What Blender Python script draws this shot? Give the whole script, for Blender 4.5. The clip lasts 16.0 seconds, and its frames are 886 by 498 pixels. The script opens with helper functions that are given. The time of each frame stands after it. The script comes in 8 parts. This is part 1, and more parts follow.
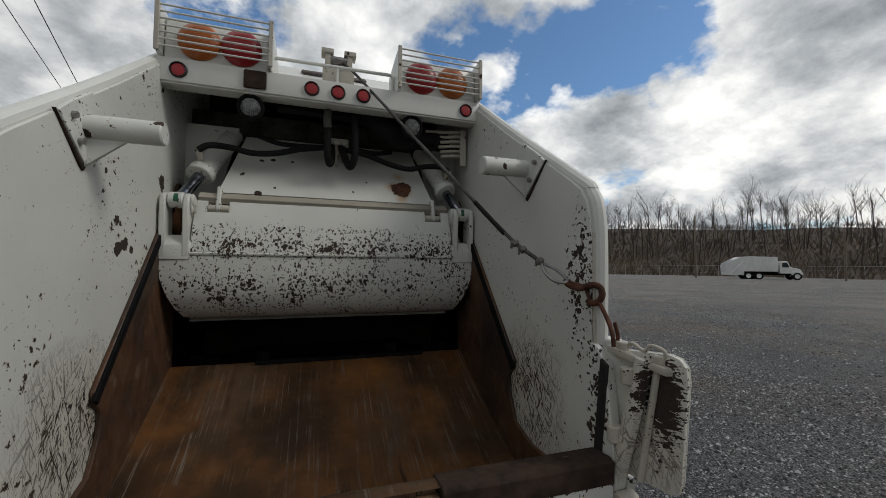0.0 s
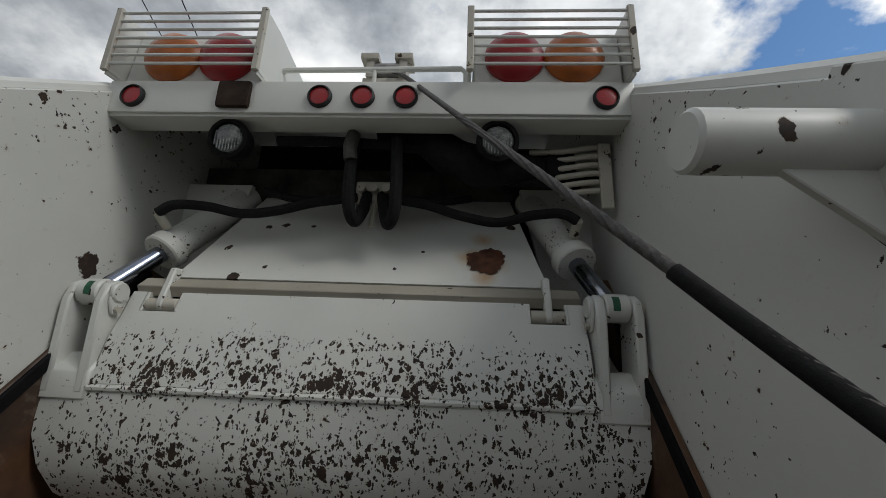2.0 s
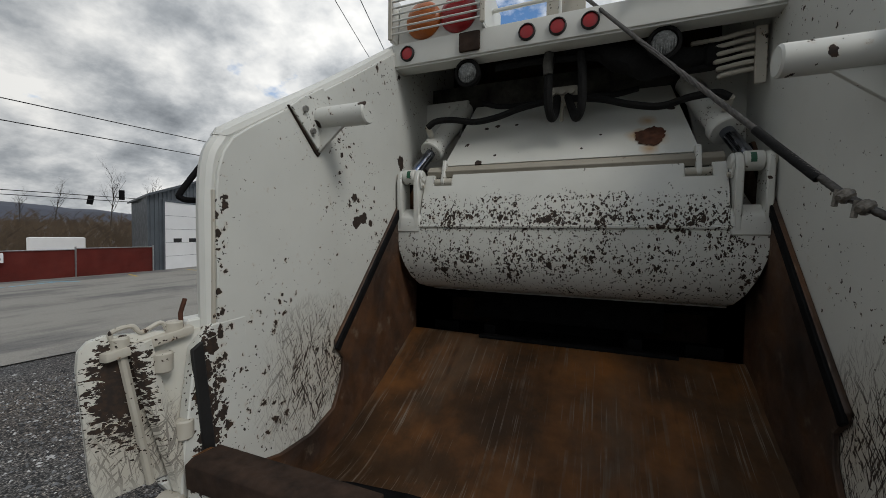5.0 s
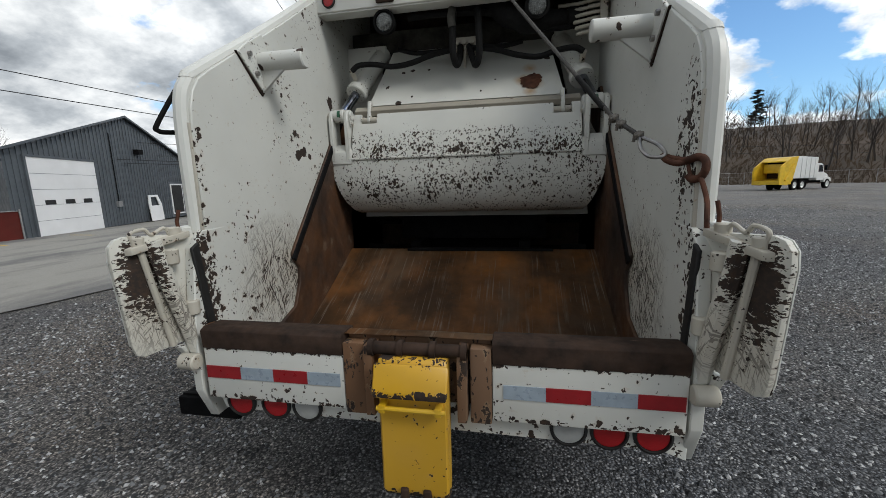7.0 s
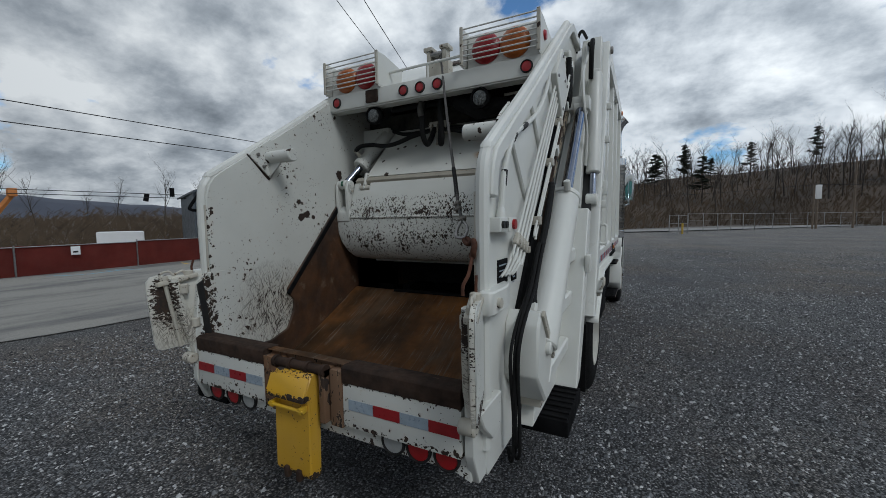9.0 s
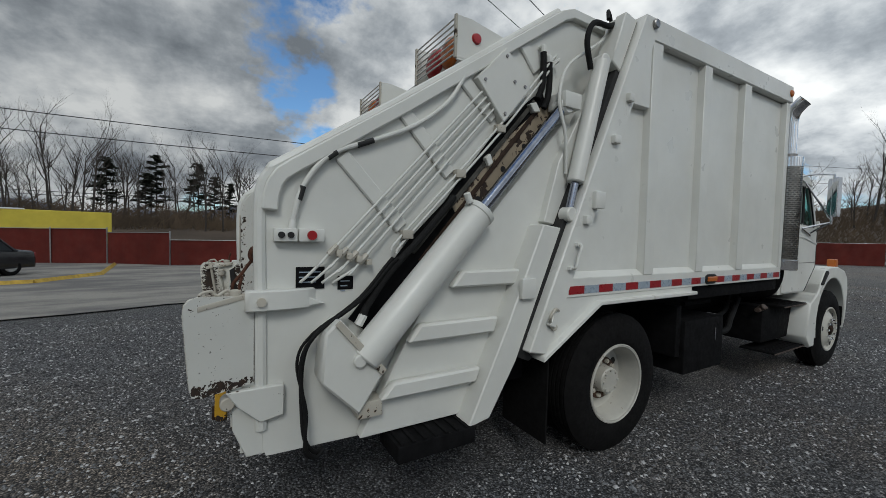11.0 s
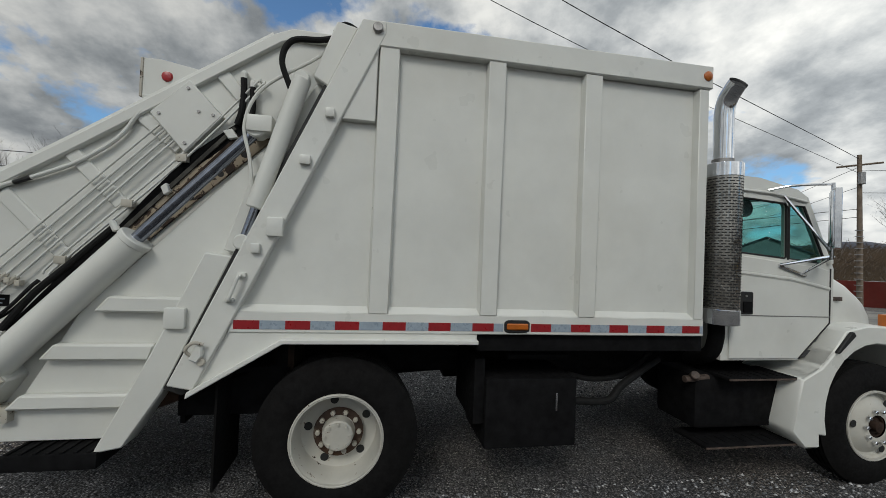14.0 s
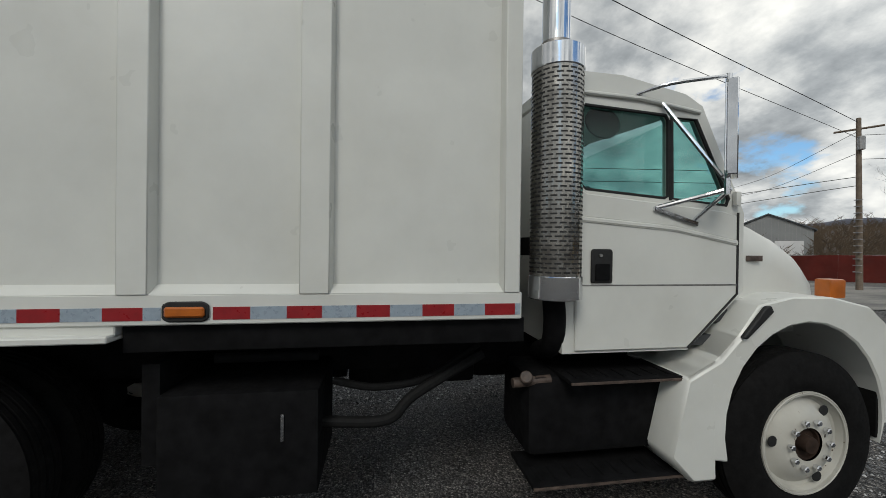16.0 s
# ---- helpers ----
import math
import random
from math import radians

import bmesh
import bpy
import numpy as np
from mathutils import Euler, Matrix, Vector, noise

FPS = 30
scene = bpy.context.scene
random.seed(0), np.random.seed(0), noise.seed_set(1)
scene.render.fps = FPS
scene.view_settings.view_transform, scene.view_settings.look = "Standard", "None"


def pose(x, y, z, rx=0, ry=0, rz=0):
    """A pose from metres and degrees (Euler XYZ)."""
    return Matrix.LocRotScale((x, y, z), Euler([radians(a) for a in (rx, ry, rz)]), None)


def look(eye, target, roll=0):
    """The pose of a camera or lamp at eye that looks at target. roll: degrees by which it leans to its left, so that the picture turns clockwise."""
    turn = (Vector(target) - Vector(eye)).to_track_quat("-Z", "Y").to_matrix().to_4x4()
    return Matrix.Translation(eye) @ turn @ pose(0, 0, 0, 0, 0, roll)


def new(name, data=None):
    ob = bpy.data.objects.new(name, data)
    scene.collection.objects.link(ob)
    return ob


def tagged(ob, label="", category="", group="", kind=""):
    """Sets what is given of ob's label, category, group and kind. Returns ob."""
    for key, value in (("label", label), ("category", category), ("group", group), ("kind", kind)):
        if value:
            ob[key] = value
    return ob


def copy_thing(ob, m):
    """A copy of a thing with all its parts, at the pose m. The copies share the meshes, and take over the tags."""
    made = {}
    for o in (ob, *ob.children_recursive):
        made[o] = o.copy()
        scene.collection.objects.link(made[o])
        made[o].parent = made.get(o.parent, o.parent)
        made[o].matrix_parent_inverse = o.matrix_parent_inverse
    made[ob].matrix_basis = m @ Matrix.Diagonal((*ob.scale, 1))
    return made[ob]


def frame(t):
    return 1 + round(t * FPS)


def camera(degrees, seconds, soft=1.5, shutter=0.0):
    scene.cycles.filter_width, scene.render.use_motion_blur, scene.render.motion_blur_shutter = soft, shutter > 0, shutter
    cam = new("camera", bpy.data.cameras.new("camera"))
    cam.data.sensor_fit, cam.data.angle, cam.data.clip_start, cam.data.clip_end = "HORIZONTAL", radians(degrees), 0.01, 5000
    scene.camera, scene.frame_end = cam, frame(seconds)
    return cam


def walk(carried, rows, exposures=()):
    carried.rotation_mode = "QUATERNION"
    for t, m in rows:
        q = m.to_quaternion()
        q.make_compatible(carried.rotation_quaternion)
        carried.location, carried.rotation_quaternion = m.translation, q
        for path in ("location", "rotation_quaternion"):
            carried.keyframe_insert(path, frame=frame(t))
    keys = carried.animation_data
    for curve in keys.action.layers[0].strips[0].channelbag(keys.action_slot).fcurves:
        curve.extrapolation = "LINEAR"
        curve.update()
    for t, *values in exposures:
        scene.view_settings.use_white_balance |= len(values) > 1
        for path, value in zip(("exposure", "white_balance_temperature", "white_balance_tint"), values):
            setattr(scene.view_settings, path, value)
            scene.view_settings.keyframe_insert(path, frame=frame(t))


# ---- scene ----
cam = camera(98, 16.0, soft=0.6)
PATH = [
    (0, (-0.102, -1.131, 1.585), (0.521, 0.768, 1.668), 0.5),
    (0.5, (-0.006, -0.713, 1.624), (0.605, 1.185, 1.781), 0.3),
    (1, (0.242, -0.350, 1.645), (0.677, 1.576, 1.967), 0.6),
    (1.5, (0.403, -0.011, 1.744), (0.558, 1.937, 2.171), 1.8),
    (2, (0.369, 0.120, 1.791), (0.267, 2.054, 2.293), 2.2),
    (2.5, (0.283, 0.127, 1.789), (-0.053, 2.033, 2.295), 2.7),
    (3, (0.158, 0.091, 1.773), (-0.345, 1.958, 2.284), 3.8),
    (3.5, (0.037, -0.011, 1.744), (-0.674, 1.804, 2.192), 4.4),
    (4, (-0.013, -0.207, 1.670), (-0.810, 1.609, 1.926), 2.8),
    (4.5, (0.124, -0.490, 1.608), (-0.739, 1.311, 1.706), 2.5),
    (5, (0.224, -0.754, 1.582), (-0.526, 1.099, 1.512), 0.8),
    (5.2, (0.190, -0.844, 1.550), (-0.466, 1.037, 1.378), -0.9),
    (7.3, (0.417, -1.387, 1.448), (0.052, 0.552, 1.115), -1.5),
    (7.5, (0.473, -1.481, 1.477), (0.082, 0.457, 1.177), -1.6),
    (8, (0.802, -1.627, 1.535), (0.312, 0.299, 1.313), -1.2),
    (8.5, (1.189, -1.605, 1.572), (0.528, 0.276, 1.408), -1.1),
    (9, (1.558, -1.393, 1.600), (0.648, 0.382, 1.452), -0.8),
    (9.2, (1.726, -1.299, 1.589), (0.718, 0.422, 1.441), -0.3),
    (11.3, (3.225, 0.214, 1.618), (1.448, 1.130, 1.540), 1.7),
    (11.5, (3.334, 0.394, 1.645), (1.532, 1.258, 1.569), 1.9),
    (12, (3.619, 0.840, 1.642), (1.745, 1.538, 1.592), 2.2),
    (12.5, (3.742, 1.328, 1.658), (1.833, 1.925, 1.641), 2.4),
    (13, (3.851, 1.818, 1.668), (1.912, 2.308, 1.684), 2.6),
    (13.5, (3.911, 2.326, 1.700), (1.950, 2.716, 1.726), 2.5),
    (14, (3.858, 2.857, 1.715), (1.889, 3.205, 1.757), 2.5),
    (14.5, (3.824, 3.376, 1.720), (1.846, 3.669, 1.770), 2.0),
    (15, (3.710, 3.883, 1.691), (1.729, 4.162, 1.727), 1.4),
    (15.5, (3.494, 4.348, 1.659), (1.514, 4.631, 1.693), 1.3),
    (16, (3.082, 4.703, 1.541), (1.109, 5.028, 1.530), 0.7),
]
EXPOSURES = [(0, -0.45, 6700, 10), (2, -0.4, 6500, 10), (3.5, -0.45, 6450, 10), (5, -0.35, 6600, 10), (7.5, 0.12, 6400, 9), (9, -0.6, 6050, 8), (12.5, -0.46, 6600, 8), (14.5, -0.38, 6650, 8), (16, -0.36, 6700, 8)]
walk(cam, exposures=EXPOSURES, rows=[(t, look(eye, target, roll)) for t, eye, target, roll in PATH])

# ---- sky and sun ----
SUN_UP, SUN_AZ = 42.0, 118.0   # degrees of height, degrees clockwise from +y
world = bpy.data.worlds.new("sky")
scene.world = world
world.use_nodes = True
wn, wl = world.node_tree.nodes, world.node_tree.links
wn.clear()
w_out = wn.new("ShaderNodeOutputWorld")
w_bg = wn.new("ShaderNodeBackground")
w_bg.inputs["Strength"].default_value = 0.10
w_sky = wn.new("ShaderNodeTexSky")
w_sky.sky_type = "NISHITA"
w_sky.sun_disc = False
w_sky.sun_elevation = radians(SUN_UP)
w_sky.sun_rotation = radians(SUN_AZ)
w_co = wn.new("ShaderNodeTexCoord")
w_sep = wn.new("ShaderNodeSeparateXYZ")
wl.new(w_co.outputs["Generated"], w_sep.inputs[0])


def w_math(op, a, c):
    n = wn.new("ShaderNodeMath")
    n.operation = op
    for i, v in enumerate((a, c)):
        if isinstance(v, (int, float)):
            n.inputs[i].default_value = v
        else:
            wl.new(v, n.inputs[i])
    return n.outputs[0]


# the cloud deck lies on a level far above: flattened towards the horizon
up = w_math("ADD", w_math("MAXIMUM", w_sep.outputs["Z"], 0.0), 0.42)
w_map = wn.new("ShaderNodeCombineXYZ")
wl.new(w_math("ADD", w_math("DIVIDE", w_sep.outputs["X"], up), 5.3), w_map.inputs[0])
wl.new(w_math("ADD", w_math("DIVIDE", w_sep.outputs["Y"], up), 1.7), w_map.inputs[1])


def w_noise(scale, detail, rough, distort=0.0):
    n = wn.new("ShaderNodeTexNoise")
    n.inputs["Scale"].default_value = scale
    n.inputs["Detail"].default_value = detail
    n.inputs["Roughness"].default_value = rough
    n.inputs["Distortion"].default_value = distort
    wl.new(w_map.outputs["Vector"], n.inputs["Vector"])
    return n.outputs["Fac"]


def w_ramp(fac, stops):
    r = wn.new("ShaderNodeValToRGB")
    while len(r.color_ramp.elements) < len(stops):
        r.color_ramp.elements.new(0.5)
    for e, (p, c) in zip(r.color_ramp.elements, stops):
        e.position, e.color = p, (*c, 1)
    wl.new(fac, r.inputs["Fac"])
    return r.outputs["Color"]


# cloud cover: large banks with frayed rims, grey bellies and bright tops
# the deck is closed but for a wide break low over the far side of the yard
w_dot = wn.new("ShaderNodeVectorMath")
w_dot.operation = "DOT_PRODUCT"
w_dot.inputs[1].default_value = (0.435, 0.819, 0.375)
wl.new(w_co.outputs["Generated"], w_dot.inputs[0])
w_gap = wn.new("ShaderNodeMapRange")
w_gap.inputs["From Min"].default_value, w_gap.inputs["From Max"].default_value = 0.86, 0.98
w_gap.inputs["To Min"].default_value, w_gap.inputs["To Max"].default_value = 0.062, -0.006
wl.new(w_dot.outputs["Value"], w_gap.inputs["Value"])
cover = w_ramp(w_math("ADD", w_noise(1.75, 12, 0.56, 0.0), w_gap.outputs["Result"]), [(0.425, (0, 0, 0)), (0.475, (1, 1, 1))])
belly = w_ramp(w_noise(3.0, 12, 0.58, 0.0), [(0.32, (3.2, 3.55, 3.95)), (0.43, (5.8, 6.25, 6.7)), (0.53, (9.6, 9.95, 10.2)), (0.64, (14.0, 14.1, 13.9))])
w_tone = wn.new("ShaderNodeMapRange")
w_tone.inputs["From Min"].default_value, w_tone.inputs["From Max"].default_value = -0.4, 1.0
w_tone.inputs["To Min"].default_value, w_tone.inputs["To Max"].default_value = 0.60, 1.16
wl.new(w_dot.outputs["Value"], w_tone.inputs["Value"])
w_shade = wn.new("ShaderNodeVectorMath")
w_shade.operation = "SCALE"
wl.new(belly, w_shade.inputs[0])
wl.new(w_tone.outputs["Result"], w_shade.inputs["Scale"])
w_mix = wn.new("ShaderNodeMixRGB")
wl.new(cover, w_mix.inputs["Fac"])
w_clear = wn.new("ShaderNodeMixRGB")
w_clear.blend_type = "MULTIPLY"
w_clear.inputs["Fac"].default_value = 1.0
w_clear.inputs["Color2"].default_value = (1.1, 1.5, 1.8, 1)
wl.new(w_sky.outputs["Color"], w_clear.inputs["Color1"])
wl.new(w_clear.outputs["Color"], w_mix.inputs["Color1"])
wl.new(w_shade.outputs[0], w_mix.inputs["Color2"])
wl.new(w_mix.outputs["Color"], w_bg.inputs["Color"])
wl.new(w_bg.outputs["Background"], w_out.inputs["Surface"])

sun = new("sun", bpy.data.lights.new("sun", "SUN"))
sun.data.energy = 1.5
sun.data.angle = radians(18)
sun.data.color = (1.0, 0.975, 0.93)
az, el = radians(SUN_AZ), radians(SUN_UP)
sun.matrix_world = look((60 * math.sin(az) * math.cos(el), 60 * math.cos(az) * math.cos(el), 60 * math.sin(el)), (0, 0, 0))
scene.view_settings.exposure = 0.0


# ---- materials ----
class Mat:
    """A node material in the making: its nodes, links and shader."""

    def __init__(self, name, color=(0.8, 0.8, 0.8), rough=0.5, metal=0.0):
        self.m = bpy.data.materials.new(name)
        self.m.use_nodes = True
        self.n, self.l = self.m.node_tree.nodes, self.m.node_tree.links
        self.b = self.n["Principled BSDF"]
        self.b.inputs["Base Color"].default_value = (*color, 1)
        self.b.inputs["Roughness"].default_value = rough
        self.b.inputs["Metallic"].default_value = metal
        self.co = self.n.new("ShaderNodeTexCoord").outputs["Object"]

    def scaled(self, sx, sy, sz):
        p = self.n.new("ShaderNodeMapping")
        p.inputs["Scale"].default_value = (sx, sy, sz)
        self.l.new(self.co, p.inputs["Vector"])
        return p.outputs["Vector"]

    def noise(self, scale, detail=4, rough=0.55, vec=None, distort=0.0):
        t = self.n.new("ShaderNodeTexNoise")
        t.inputs["Scale"].default_value = scale
        t.inputs["Detail"].default_value = detail
        t.inputs["Roughness"].default_value = rough
        t.inputs["Distortion"].default_value = distort
        self.l.new(vec or self.co, t.inputs["Vector"])
        return t.outputs["Fac"]

    def cells(self, scale, out="Distance", vec=None):
        t = self.n.new("ShaderNodeTexVoronoi")
        t.inputs["Scale"].default_value = scale
        self.l.new(vec or self.co, t.inputs["Vector"])
        return t.outputs[out]

    def ramp(self, fac, *stops):
        r = self.n.new("ShaderNodeValToRGB")
        while len(r.color_ramp.elements) < len(stops):
            r.color_ramp.elements.new(0.5)
        for e, (p, c) in zip(r.color_ramp.elements, stops):
            e.position = p
            e.color = (*c, 1) if len(c) == 3 else (c[0], c[0], c[0], 1)
        self.l.new(fac, r.inputs["Fac"])
        return r.outputs["Color"]

    def math(self, op, a, b):
        t = self.n.new("ShaderNodeMath")
        t.operation = op
        for i, v in enumerate((a, b)):
            if isinstance(v, (int, float)):
                t.inputs[i].default_value = v
            else:
                self.l.new(v, t.inputs[i])
        return t.outputs[0]

    def mix(self, fac, a, b, blend="MIX"):
        t = self.n.new("ShaderNodeMixRGB")
        t.blend_type = blend
        for key, v in (("Fac", fac), ("Color1", a), ("Color2", b)):
            if isinstance(v, (int, float)):
                t.inputs[key].default_value = v
            elif isinstance(v, tuple):
                t.inputs[key].default_value = (*v, 1)
            else:
                self.l.new(v, t.inputs[key])
        return t.outputs["Color"]

    def set(self, key, v):
        if isinstance(v, (int, float)):
            self.b.inputs[key].default_value = v
        else:
            self.l.new(v, self.b.inputs[key])
        return self

    def bump(self, fac, strength=0.3, dist=0.01):
        t = self.n.new("ShaderNodeBump")
        t.inputs["Strength"].default_value = strength
        t.inputs["Distance"].default_value = dist
        self.l.new(fac, t.inputs["Height"])
        self.l.new(t.outputs["Normal"], self.b.inputs["Normal"])
        return self


RUST = ((0.0, (0.010, 0.008, 0.007)), (0.45, (0.022, 0.014, 0.010)), (0.7, (0.046, 0.025, 0.014)), (1.0, (0.11, 0.05, 0.02)))


def near(m, y, z, ry, rz):
    """1 at a place of the truck's side view, falling to 0 at the given reach."""
    p = m.n.new("ShaderNodeMapping")
    p.inputs["Location"].default_value = (0, -(y - 3.0) / ry, -(z + 0.09) / rz)
    p.inputs["Scale"].default_value = (0, 1 / ry, 1 / rz)
    m.l.new(m.co, p.inputs["Vector"])
    d = m.n.new("ShaderNodeVectorMath")
    d.operation = "LENGTH"
    m.l.new(p.outputs["Vector"], d.inputs[0])
    return m.ramp(d.outputs["Value"], (0.15, (1.0,)), (1.0, (0.0,)))


def chipped(name, base, low, high, grain=22.0, gloss=0.42, streak=0.0, patch=1.6, worn=(), scuff=(), dirt=0.10, vary=0.42, dents=0.0, big=0.0):
    """Old paint with chips down to rust: more of them where a coarse pattern says so,
    and at the worn places (y, z, reach y, reach z, amount); scuff: places full of scratches."""
    m = Mat(name, base, gloss)
    fine = m.noise(grain, 5, 0.6, distort=0.35)
    coarse = m.noise(patch, 3, 0.5)
    tiny = m.noise(grain * 3.1, 2, 0.5)
    edge = m.math("ADD", m.math("MULTIPLY", coarse, vary), m.math("MULTIPLY", tiny, 0.10))
    lift = m.math("ADD", fine, edge)
    for y, z, ry, rz, k in worn:
        lift = m.math("ADD", lift, m.math("MULTIPLY", near(m, y, z, ry, rz), k))
    chip = m.ramp(lift, (low, (0.0,)), (high, (1.0,)))
    halo = m.ramp(lift, (low - 0.03, (0.0,)), (high, (0.35,)))
    if big:
        blot = m.math("ADD", m.noise(grain * 0.36, 5, 0.62, distort=0.5), m.math("MULTIPLY", m.noise(patch * 2.3, 3, 0.5), 0.3))
        chip = m.mix(1.0, chip, m.ramp(blot, (big, (0.0,)), (big + 0.007, (1.0,))), "LIGHTEN")
    if streak:
        long = m.noise(9.0, 4, 0.6, m.scaled(7.0, 3.0, 0.7))
        scr = m.ramp(m.math("ADD", long, m.math("MULTIPLY", coarse, 0.3)), (0.83, (0.0,)), (0.85, (streak,)))
        chip = m.mix(1.0, chip, scr, "LIGHTEN")
    paint = m.ramp(m.noise(2.3, 6, 0.6), (0.3, tuple(c * (1 - dirt) for c in base)), (0.7, base))
    paint = m.mix(m.ramp(m.noise(0.8, 4, 0.6), (0.48, (0.0,)), (0.72, (dirt * 1.6,))), paint, (0.46, 0.43, 0.36))
    paint = m.mix(halo, paint, (0.40, 0.27, 0.15))
    for y, z, ry, rz, k in scuff:
        zone = m.ramp(m.math("ADD", near(m, y, z, ry, rz), m.math("MULTIPLY", m.noise(5, 4), 0.5)), (0.45, (0.0,)), (1.0, (1.0,)))
        for i, (turn, fine_, lo) in enumerate(((24, 80.0, 0.615), (-48, 60.0, 0.63), (8, 100.0, 0.62), (-22, 90.0, 0.62))):
            p = m.n.new("ShaderNodeMapping")
            p.vector_type = "TEXTURE"
            p.inputs["Rotation"].default_value = (radians(turn), 0, 0)
            p.inputs["Scale"].default_value = (1.0, 1 / fine_, 1 / 7.0)
            m.l.new(m.co, p.inputs["Vector"])
            line = m.ramp(m.noise(1.6, 3, 0.55, p.outputs["Vector"], 0.5), (lo, (0.0,)), (lo + 0.02, (1.0,)))
            chip = m.mix(1.0, chip, m.mix(1.0, line, m.mix(1.0, zone, (k, k, k), "MULTIPLY"), "MULTIPLY"), "LIGHTEN")
        paint = m.mix(m.mix(1.0, zone, (0.3, 0.3, 0.3), "MULTIPLY"), paint, (0.42, 0.35, 0.26))
    rust = m.ramp(m.noise(60, 4, 0.6), *RUST)
    m.set("Base Color", m.mix(chip, paint, rust))
    m.set("Roughness", m.mix(chip, m.ramp(m.noise(5, 3), (0.3, (gloss - 0.08,)), (0.7, (gloss + 0.12,))), (0.85, 0.85, 0.85)))
    inv = m.math("SUBTRACT", m.math("MULTIPLY", m.noise(30, 3), 0.15), chip)
    if dents:
        inv = m.math("ADD", inv, m.math("MULTIPLY", m.noise(1.5, 2, 0.45), dents))
    m.bump(inv, 0.35, 0.002)
    return m.m


def spot(m, x, y, z, r, soft=0.02, rough=0.9):
    """1 inside a ragged patch round a place of the truck, 0 outside."""
    p = m.n.new("ShaderNodeMapping")
    p.inputs["Location"].default_value = (-x / r, -(y - 3.0) / r, -(z + 0.09) / r)
    p.inputs["Scale"].default_value = (1 / r, 1 / r, 1 / r)
    m.l.new(m.co, p.inputs["Vector"])
    d = m.n.new("ShaderNodeVectorMath")
    d.operation = "LENGTH"
    m.l.new(p.outputs["Vector"], d.inputs[0])
    out = m.math("ADD", d.outputs["Value"], m.math("MULTIPLY", m.noise(0.9 / r, 5, 0.65), 2 * rough))
    return m.ramp(m.math("MULTIPLY", out, 0.4), (0.4 * (1.0 + rough - 0.25) - soft, (1.0,)), (0.4 * (1.0 + rough - 0.25), (0.0,)))


